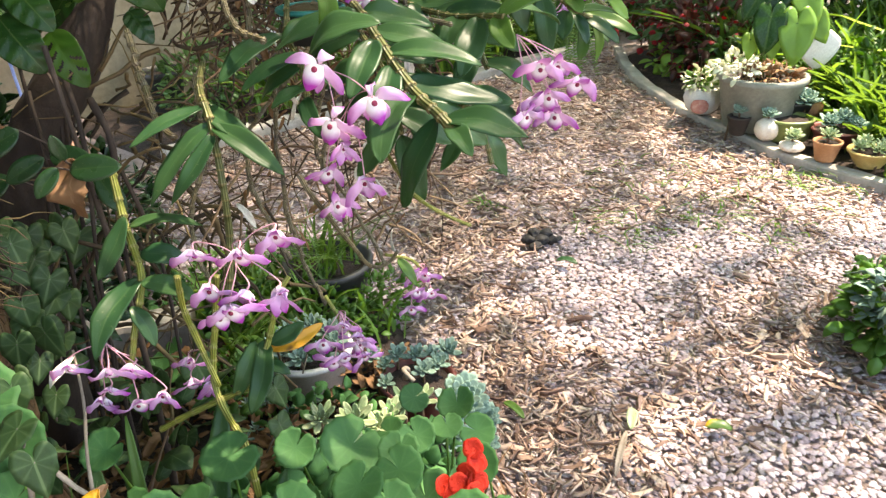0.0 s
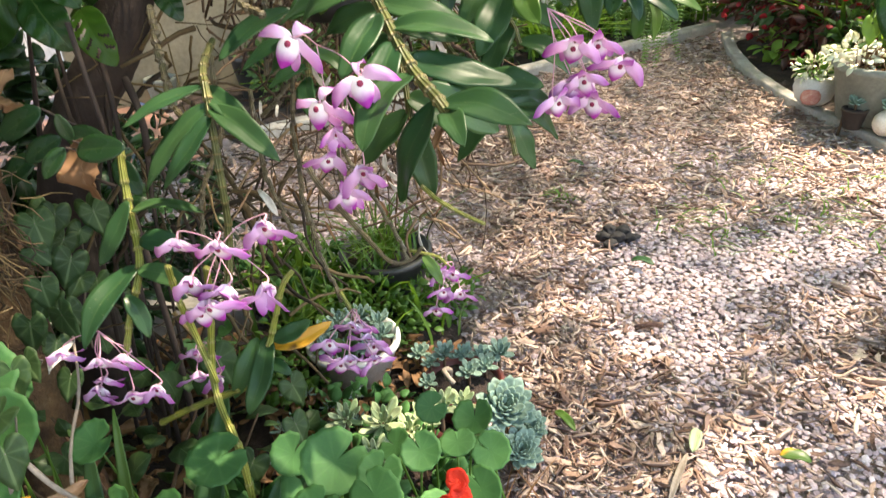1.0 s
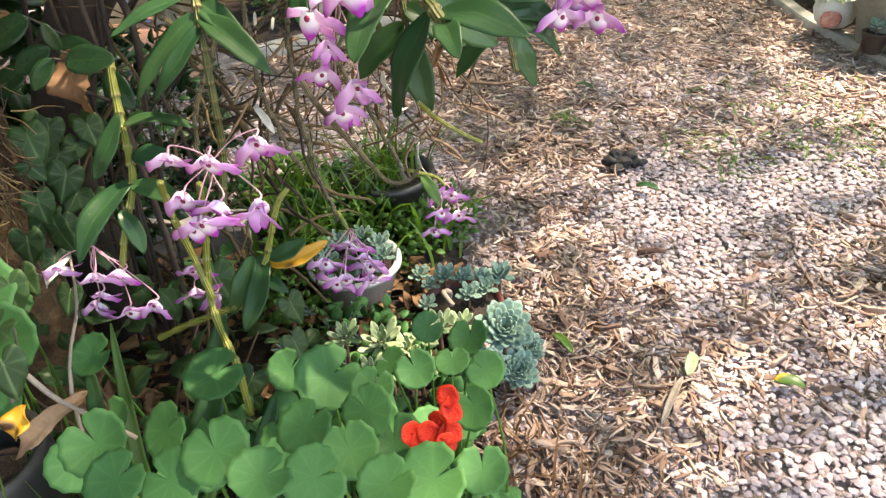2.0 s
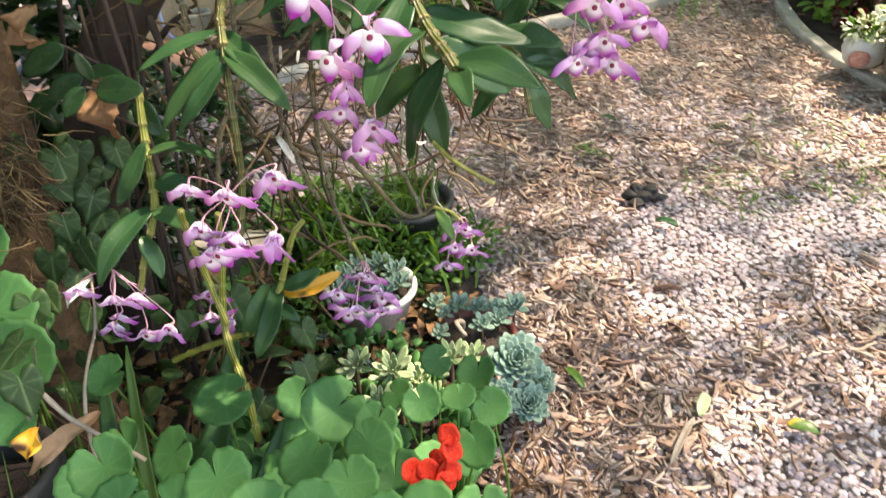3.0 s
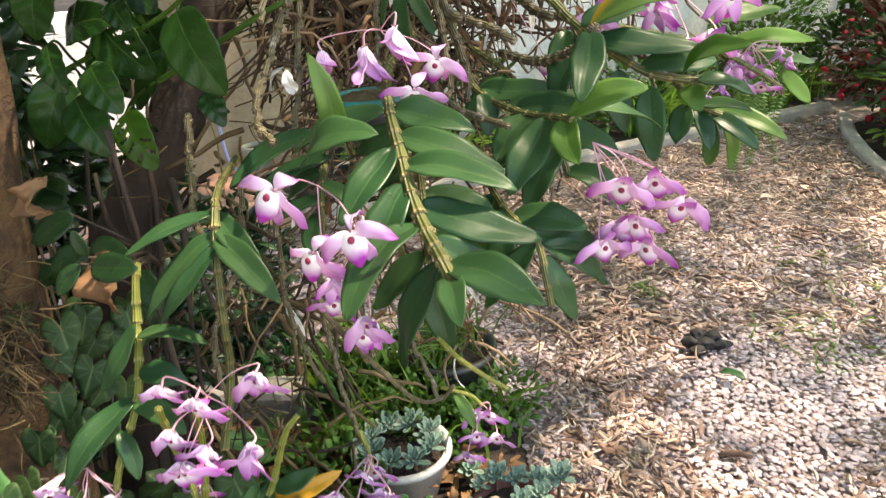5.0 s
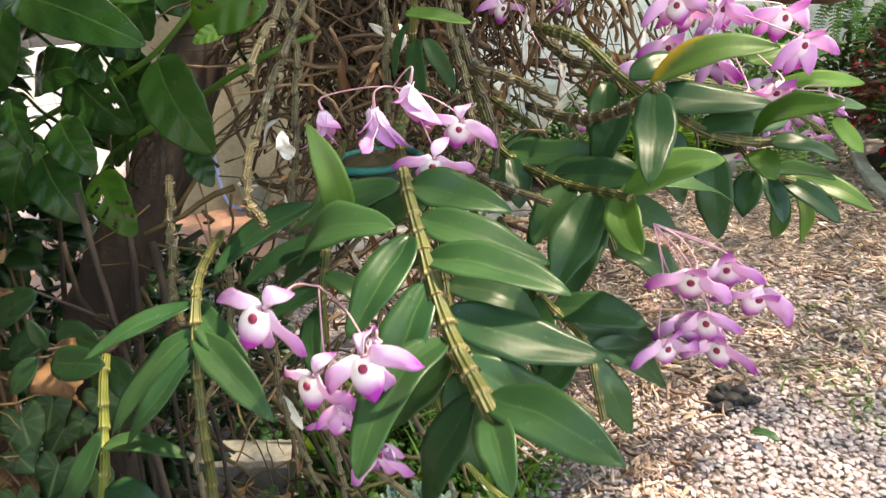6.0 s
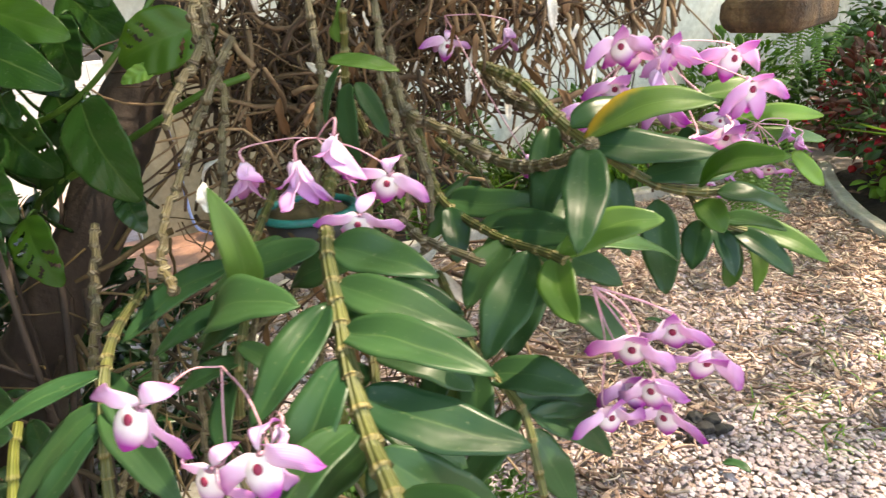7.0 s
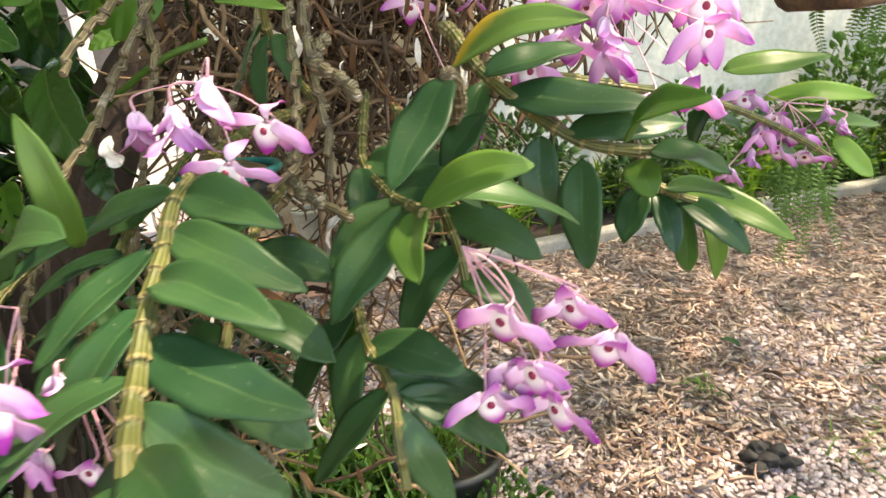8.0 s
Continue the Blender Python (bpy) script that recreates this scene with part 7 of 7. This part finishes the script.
fern_rr = random.Random(9)
fern = thing("hanging_fern", (0.40, 1.85, 0.92), "soft green fern fronds hanging above the path", "fern")
fl_, ribs_ = frond_mesh("fronds", [((0.40 + fern_rr.gauss(0, 0.045), 1.87 + fern_rr.gauss(0, 0.04), 0.90 + fern_rr.gauss(0, 0.02)), fern_rr.uniform(0.10, 0.22), (fern_rr.gauss(0, 0.3), fern_rr.gauss(0, 0.2), -0.8)) for _ in range(22)], 3, 0.016, 0.008)
part("fronds", fl_, HERB_LEAF, fern)
part("ribs", ribs_, GRASS_LEAF, fern)
fern2 = thing("slab_fern", (0.55, 2.24, 1.08), "green fern hanging from the wooden slab", "fern")
fl_, ribs_ = frond_mesh("fronds", [((0.52 + fern_rr.gauss(0, 0.04), 2.22 + fern_rr.gauss(0, 0.07), 1.085), fern_rr.uniform(0.06, 0.15), (fern_rr.gauss(0, 0.3), fern_rr.gauss(0, 0.2), -0.8)) for _ in range(9)], 4, 0.015, 0.007)
part("fronds", fl_, HERB_LEAF, fern2)
part("ribs", ribs_, GRASS_LEAF, fern2)

# white post, grey blocks on the garden wall and wire by the house's far end
tagged(part("post", box_mesh("post", 0.07, 0.07, 2.4, 0.004), WHITE_POT, None, "", Matrix.Translation((-3.98, 4.30, 1.15))), "white metal post with punched holes", "post")
block_wall = thing("wall_blocks", (-4.2, 5.0, 0.0), "grey block wall standing behind the white garden wall", "wall", kind="structure")
blk = box_mesh("block", 0.388, 0.14, 0.188, 0.006, 1)
blk.materials.append(GREY_BLOCK)
WDIR = (V(-1.9, 6.6, 0) - V(-8.0, 1.6, 0)).normalized()
WN = V(-WDIR.y, WDIR.x, 0)
turn = Matrix.Rotation(math.atan2(WDIR.y, WDIR.x), 4, "Z")
for i in range(7):
    for j in range(9):
        q = V(-5.0, 4.06, 0) + WDIR * 0.4 * (i + 0.5 * (j % 2)) + WN * 0.35 + V(0, 0, 0.094 + 0.2 * j)
        part("block", blk, None, block_wall, "", Matrix.Translation(q) @ turn)
part("core", box_mesh("core", 3.0, 0.10, 1.8, 0.0), CONCRETE, block_wall, "", Matrix.Translation(V(-5.0, 4.06, 0.9) + WDIR * 1.3 + WN * 0.35) @ turn)
for k in range(7):
    q = V(-5.2, 3.7, 0) + WDIR * 0.5 * k
    tagged(part("fence_wire", tube("fence_wire", [q + V(0, 0, 0.0), q + V(0, 0, 0.8), q + V(0, 0, 1.6)], 0.0018, 0.0018, 5, 2), GREY_BLOCK), "thin upright fence wire before the white wall", "wire", "fence wires")
for k in range(6):
    q = V(-5.3, 3.6, 0.3 + 0.22 * k)
    tagged(part("fence_wire", tube("fence_wire", [q, q + WDIR * 1.7, q + WDIR * 3.4], 0.0018, 0.0018, 5, 2), GREY_BLOCK), "thin level fence wire before the white wall", "wire", "fence wires")
for k, (x, y, z, r) in enumerate(((-6.5, 5.2, 1.3, 1.3), (-4.6, 6.8, 1.6, 1.4), (-2.6, 8.0, 1.5, 1.4), (-8.5, 3.2, 1.5, 1.5), (3.6, 7.6, 1.3, 1.4), (5.2, 5.2, 1.2, 1.4), (5.0, 2.4, 0.9, 1.1))):
    bush("large dark garden shrub beyond the walls", (x, y, z), r, 1500, 0.16, DARK_SHRUB, 400 + k, (1, 1, 1), "large_shrub", "shrub", 0.45, 5)
# shaded shrubs between the trunks and the patio
for k, (x, y, z, r, n, s_) in enumerate(((-1.25, 1.75, 0.50, 0.34, 700, 0.08), (-1.05, 2.05, 0.25, 0.26, 600, 0.06), (-1.45, 1.60, 1.05, 0.32, 500, 0.09), (-1.0, 1.55, 0.30, 0.24, 420, 0.07), (-1.05, 1.45, 0.85, 0.16, 160, 0.08))):
    bush("dark leafy shrub in the shade behind the trunk", (x, y, z), r, n, s_, CITRUS_LEAF, 420 + k, (1, 0.8, 1), "shade_shrub", "shrub", 0.5, 6)
tagged(part("blue_cord", tube("blue_cord", [tuple(along(-0.55, 1.10, 0.9)), tuple(along(-0.50, 1.10, 0.5)), tuple(along(-0.48, 1.08, 0.1)), tuple(along(-0.40, 1.02, 0.02))], 0.008, 0.008, 8, 6), BLUE_HOSE), "thin blue cord hanging down the beige wall", "cord")

# ---------------------------------------------------------------- on the path
clod = thing("dark_clod", (0.39, 2.335, 0.0), "dark knobbly clod of earth lying on the gravel", "clod")
for x, y, z, r in ((0.345, 2.335, 0.028, 0.026), (0.385, 2.325, 0.030, 0.028), (0.365, 2.350, 0.050, 0.024), (0.405, 2.350, 0.045, 0.025), (0.425, 2.340, 0.024, 0.024), (0.365, 2.295, 0.020, 0.024), (0.445, 2.350, 0.020, 0.018)):
    bm = bmesh.new()
    bmesh.ops.create_icosphere(bm, subdivisions=3, radius=r * 0.86, matrix=Matrix.Translation((x, y, z * 0.9)) @ Matrix.Diagonal((1.15, 1, 0.8, 1)))
    me = bpy.data.meshes.new("lump")
    bm.to_mesh(me)
    bm.free()
    part("lump", smooth(rough_up(rough_up(me, 0.009, 48), 0.003, 150)), DARK_LUMP, clod)
for label, b, t, w, mt in (("fresh green leaf fallen on the gravel", (0.420, 2.185, 0.022), (0.485, 2.150, 0.030), 0.034, ORCHID_LEAF), ("pale grey stick lying on the gravel", (0.42, 1.21, 0.028), (0.475, 1.35, 0.032), 0.015, PALE_TWIG),
                           ("pale green fallen leaf on the gravel", (0.485, 1.355, 0.03), (0.505, 1.425, 0.034), 0.026, PALE_SUCCULENT), ("yellow green dead leaf on the gravel", (0.66, 1.37, 0.022), (0.72, 1.36, 0.022), 0.034, HALF_YELLOW),
                           ("green curled leaf far on the gravel", (0.225, 2.995, 0.025), (0.290, 2.955, 0.03), 0.03, ORCHID_LEAF), ("olive dead leaf at the bed's edge", (0.20, 1.46, 0.03), (0.245, 1.40, 0.03), 0.022, ORCHID_LEAF_PALE)):
    L = (Vector(t) - Vector(b)).length
    kind = "stick" if "stick" in label else "fallen_leaf"
    tagged(part(kind, blade(kind, L, w, arch=0.12, fold=0.4, wave=0.06, seed=8, thick=0.002), mt, None, "", axes(b, t, V(0, 0, 1))), label, kind.replace("_", " "))
for label, at, n, sp in (("flat green weeds in the gravel", (0.98, 2.74, 0.012), 60, 0.8), ("feathery weed frond on the gravel", (1.15, 2.45, 0.012), 40, 0.5), ("mossy weed strip on the gravel", (0.67, 2.43, 0.012), 40, 0.4), ("tiny green weed in the gravel", (0.20, 2.66, 0.012), 16, 0.1), ("tiny weed seedlings in the gravel", (1.55, 2.80, 0.012), 50, 0.4)):
    tuft(label, at, n, sp, 0.05, 1.6, 0.006, HERB_LEAF, 200 + n, "weeds", "weeds")

# ---------------------------------------------------------------- unseen canopy overhead, its gaps placed to drop sun patches
def crown_leaves():
    """Simple folded leaves for the boughs high overhead."""
    return [([(0, 0, 0), (-0.22, 0.4, w), (-0.14, 0.75, w * 0.5), (0, 1, -0.08), (0.14, 0.75, w * 0.5), (0.22, 0.4, w), (0, 0.5, 0)], [(0, 6, 1), (1, 6, 2), (2, 6, 3), (3, 6, 4), (4, 6, 5), (5, 6, 0)], [(0.5, 0), (0, 0.4), (0.2, 0.75), (0.5, 1), (0.8, 0.75), (1, 0.4), (0.5, 0.5)]) for w in (0.05, 0.10)]


def crown():
    rr = random.Random(99)
    temp = crown_leaves()
    h = 4.2
    # places the sun is let through to: x, y, z, radius of the gap
    spots = ((1.30, 3.45, 0.0, 0.34), (1.33, 3.08, 0.0, 0.32), (1.52, 2.62, 0.0, 0.26), (1.85, 3.40, 0.3, 0.45), (1.55, 3.50, 0.4, 0.25), (2.5, 3.4, 0.3, 0.6), (0.30, 2.28, 0.0, 0.10), (0.85, 1.62, 0.0, 0.06), (0.62, 1.72, 0.0, 0.05), (0.50, 1.30, 0.0, 0.06), (0.36, 1.78, 0.0, 0.05), (0.20, 2.02, 0.0, 0.06), (0.55, 2.10, 0.0, 0.05), (1.0, 2.0, 0.0, 0.06), (0.22, 1.92, 0.0, 0.08),
             (0.60, 1.42, 0.0, 0.09), (1.22, 1.72, 0.3, 0.12), (-0.01, 0.93, 0.98, 0.06), (-0.03, 0.90, 1.02, 0.05), (-0.30, 1.12, 0.06, 0.08), (-0.47, 1.28, 0.06, 0.08), (-0.16, 1.18, 0.06, 0.06), (1.20, 2.83, 0.0, 0.20), (0.05, 0.70, 0.5, 0.10), (-0.08, 1.10, 0.28, 0.09), (0.05, 1.40, 0.15, 0.09), (0.10, 1.0, 0.98, 0.04), (-0.27, 0.92, 0.85, 0.09), (0.30, 1.32, 1.10, 0.13), (0.22, 1.10, 0.93, 0.06))
    gaps = []
    for x, y, z, r in spots:
        q = V(x, y, z) + SUN_DIR * ((h - z) / SUN_DIR.z)
        gaps.append((V(q.x, q.y, 0), r))
    rows = []
    for k in range(66000):
        x, y = rr.uniform(-1.6, 6.4), rr.uniform(-0.6, 9.0)
        z = h + rr.uniform(-0.35, 0.5)
        q = V(x, y, 0) - V(SUN_DIR.x, SUN_DIR.y, 0) / SUN_DIR.z * (z - h)
        if any((q - c).length < r for c, r in gaps):
            continue
        # kept closed to shade the far path, broken over its near end
        g = q - V(SUN_DIR.x, SUN_DIR.y, 0) / SUN_DIR.z * h
        if not (-3.0 < g.x < 2.4 and g.y > 2.15) and not (0.15 < g.x < 2.4 and g.y < 2.4) and (noise.noise(V(x * 1.1, y * 1.1, 4.0)) < -0.47 or noise.noise(V(x * 4.5, y * 4.5, 8.0)) < -0.40):
            continue
        if 0.10 < g.x < 2.4 and 0.0 < g.y < 4.2 and rr.random() < 0.30 * min(1.0, (4.2 - g.y) / 0.8):
            continue
        nrm = V(rr.gauss(0, 0.5), rr.gauss(0, 0.5), 1)
        rows.append((rr.randrange(2), face_pose((x, y, z), nrm, V(rr.gauss(0, 1), rr.gauss(0, 1), -0.2), rr.uniform(0.072, 0.118))))
    return scatter_mesh("crown", temp, rows)


def shade_boughs():
    """Unseen low foliage added to keep sky light off the planted bed."""
    rr = random.Random(101)
    temp = crown_leaves()
    rows = []
    for k in range(24000):
        x, y = rr.uniform(-3.0, -0.18), rr.uniform(-3.2, 4.0)
        z = 2.0 + rr.uniform(-0.25, 0.4)
        if x > -0.30 and y > 0.0:
            continue
        rows.append((rr.randrange(2), face_pose((x, y, z), V(rr.gauss(0, 0.5), rr.gauss(0, 0.5), 1), V(rr.gauss(0, 1), rr.gauss(0, 1), -0.2), rr.uniform(0.07, 0.13))))
    return scatter_mesh("bough", temp, rows)


part("crown", crown(), CANOPY_LEAF, garden_tree)
part("bough", shade_boughs(), CANOPY_LEAF, garden_tree)
# limbs out of view that carry the added canopy
rr_ = random.Random(12)
for k in range(9):
    a = -0.9 + 0.35 * k
    e = V(1.6 + 2.6 * math.cos(a), 2.8 + 2.6 * math.sin(a), 4.2)
    part("limb", tube("limb", [(-0.85, 1.35, 2.5), V(-0.85, 1.35, 2.8).lerp(e, 0.4) + V(0, 0, 0.15), e], 0.035, 0.010, 8, 6, 0.05, k), BARK, garden_tree)

# ---------------------------------------------------------------- gravel and wood chips of the path
def stone_template(seed):
    rr = random.Random(seed)
    bm = bmesh.new()
    bmesh.ops.create_icosphere(bm, subdivisions=1, radius=0.5)
    sx, sy, sz = rr.uniform(0.85, 1.15), rr.uniform(0.7, 0.98), rr.uniform(0.26, 0.44)
    for v in bm.verts:
        v.co *= 1 + rr.uniform(-0.32, 0.26)
        v.co = V(v.co.x * sx, v.co.y * sy, v.co.z * sz)
    verts = [tuple(v.co) for v in bm.verts]
    faces = [tuple(x.index for x in f.verts) for f in bm.faces]
    bm.free()
    return verts, faces, None


def chip_template(seed):
    """A curled splinter of bark, 1 long."""
    rr = random.Random(seed)
    n, c = 4, 2
    W, curl, bend = rr.choice((0.10, 0.13, 0.17, 0.22, 0.30)), rr.uniform(-0.06, 0.20), rr.uniform(-0.25, 0.38)
    top = []
    for j in range(n + 1):
        s = j / n
        w = W * (0.35 + 0.65 * math.sin(math.pi * min(1, max(0, s * 0.86 + rr.uniform(0.02, 0.12))))) / 2
        for i in range(c + 1):
            a = i - 1
            top.append((a * w * rr.uniform(0.6, 1.3) + 0.05 * math.sin(s * 5 + seed), s - 0.5 + rr.uniform(-0.04, 0.04), bend * (s - 0.5) ** 2 * 2 + curl * abs(a) + rr.uniform(-0.03, 0.03)))
    k = len(top)
    verts = top + [(x, y, z - 0.02) for x, y, z in top]
    faces = []
    for j in range(n):
        for i in range(c):
            q = (j * 3 + i, j * 3 + i + 1, j * 3 + i + 4, j * 3 + i + 3)
            faces += [q, tuple(k + t for t in reversed(q))]
    rim = [0, 1, 2, 5, 8, 11, 14, 13, 12, 9, 6, 3]
    for a, b in zip(rim, rim[1:] + rim[:1]):
        faces.append((b, a, k + a, k + b))
    return verts, faces, None


def in_path(x, y):
    """True on the gravel: right of the planted bed, before the house kerb, left of the pot bed."""
    off = (V(x, y, 0) - KERB_A).dot(KN)
    if off > 0.0 and (V(x, y, 0) - KERB_A).dot(KDIR) > -0.3:
        return False
    if y > 2.6 and x > np.interp(y, [2.6, 2.73, 3.04, 3.45, 3.78, 4.29, 4.75, 5.3], [1.84, 1.745, 1.52, 1.38, 1.265, 1.18, 1.17, 1.22]):
        return False
    if y < 1.72 and x < np.interp(y, [0.9, 1.3, 1.66, 1.72], [0.05, 0.09, -0.02, -0.06]):
        return False
    if x < -0.02 and y < np.interp(x, [-1.6, -1.3, -0.66, -0.55, -0.40, -0.14, 0.0], [1.50, 1.60, 1.74, 1.95, 2.06, 1.96, 1.66]):
        return False
    if off > 0.0 and (V(x, y, 0) - KERB_A).dot(KDIR) < -0.3:
        return False
    return True


def chip_share(x, y):
    """How much of the path's cover is bark rather than gravel."""
    edge = max(0.0, 1 - abs(x - (0.27 - 0.16 * (y - 1.2))) / 0.36)
    far = min(1.0, max(0.0, (y - 2.4) / 1.2))
    right = max(0.0, 1 - abs(x - 1.2) / 0.35) * (1 if y < 2.2 else 0)
    return min(0.95, 0.08 + 0.74 * edge + 0.72 * far + 0.22 * right + 0.45 * noise.noise(V(x * 1.7, y * 1.7, 3.0)))


def cover():
    rr = random.Random(21)
    stones, chips = [], []
    y = 0.55
    while y < 5.6:
        step = 0.0140 if y < 2.5 else 0.019 if y < 3.4 else 0.027
        x = -2.6
        while x < 2.4:
            px, py = x + rr.uniform(-0.6, 0.6) * step, y + rr.uniform(-0.6, 0.6) * step
            x += step
            # only what the garden's open side shows
            if px < -0.55 - 0.45 * py or px > 0.75 + 0.62 * py or not in_path(px, py):
                continue
            cs = chip_share(px, py)
            if rr.random() < cs * 0.62:
                L = rr.uniform(0.022, 0.060) * (1.35 if rr.random() < 0.14 else 1)
                ang = rr.gauss(0.7, 0.9) if rr.random() < 0.6 else rr.uniform(0, 6.28)
                m = Matrix.Translation((px, py, rr.uniform(0.008, 0.024))) @ Euler((rr.gauss(0, 0.26), rr.gauss(0, 0.4), ang)).to_matrix().to_4x4() @ Matrix.Diagonal((L * rr.uniform(0.7, 1.3), L, L, 1))
                chips.append((rr.randrange(16), m))
            elif rr.random() < 1.55 - cs:
                sz = rr.uniform(0.012, 0.024) * (1.3 if rr.random() < 0.08 else 1) * (step / 0.014) ** 0.6
                m = Matrix.Translation((px, py, rr.uniform(-0.003, 0.006))) @ Euler((rr.gauss(0, 0.2), rr.gauss(0, 0.2), rr.uniform(0, 6.28))).to_matrix().to_4x4() @ Matrix.Scale(sz, 4)
                stones.append((rr.randrange(10), m))
        y += step
    return stones, chips


def splinter_template(seed):
    """A thin torn fibre of bark, 1 long."""
    rr = random.Random(seed)
    w, bend, lift = rr.uniform(0.05, 0.12), rr.uniform(-0.10, 0.10), rr.uniform(-0.05, 0.14)
    rows = [(-0.5, 0.35, 0.0), (-0.1, 1.0, lift), (0.25, 0.8, lift), (0.5, 0.2, 0.0)]
    verts, faces = [], []
    for y, f, z in rows:
        x = bend * (1 - 4 * y * y)
        verts += [(x - w * f, y, z), (x, y, z + 0.05 * f), (x + w * f, y, z), (x, y, z - 0.05 * f)]
    for j in range(3):
        for i in range(4):
            i2 = (i + 1) % 4
            faces.append((j * 4 + i, j * 4 + i2, j * 4 + 4 + i2, j * 4 + 4 + i))
    faces += [(3, 2, 1, 0), (12, 13, 14, 15)]
    return verts, faces, None


def splinters():
    rr = random.Random(23)
    rows = []
    for k in range(60000):
        py = 0.6 + 4.6 * rr.random() ** 0.8
        px = rr.uniform(-0.55 - 0.45 * py, 0.75 + 0.62 * py)
        if not in_path(px, py) or rr.random() > chip_share(px, py) * 0.75:
            continue
        L = rr.uniform(0.016, 0.05) * (1.0 if py < 2.4 else 1.35)
        ang = rr.gauss(0.7, 0.9) if rr.random() < 0.5 else rr.uniform(0, 6.28)
        rows.append((rr.randrange(8), Matrix.Translation((px, py, rr.uniform(0.008, 0.022))) @ Euler((rr.gauss(0, 0.22), rr.gauss(0, 0.3), ang)).to_matrix().to_4x4() @ Matrix.Scale(L, 4)))
    return rows


STONES, CHIPS = cover()
gravel_mesh = scatter_mesh("gravel", [stone_template(k) for k in range(10)], STONES)
gravel_mesh.polygons.foreach_set("use_smooth", [False] * len(gravel_mesh.polygons))
tagged(part("gravel", gravel_mesh, STONE), "loose pinkish grey gravel stones of the garden path", "gravel", kind="stuff")
tagged(part("wood_chips", scatter_mesh("wood_chips", [chip_template(40 + k) for k in range(16)], CHIPS), CHIP), "curled brown bark chips strewn over the path", "wood chips", kind="stuff")
tagged(part("bark_splinters", scatter_mesh("bark_splinters", [splinter_template(70 + k) for k in range(8)], splinters()), CHIP), "thin brown splinters of bark among the gravel", "bark splinters", kind="stuff")
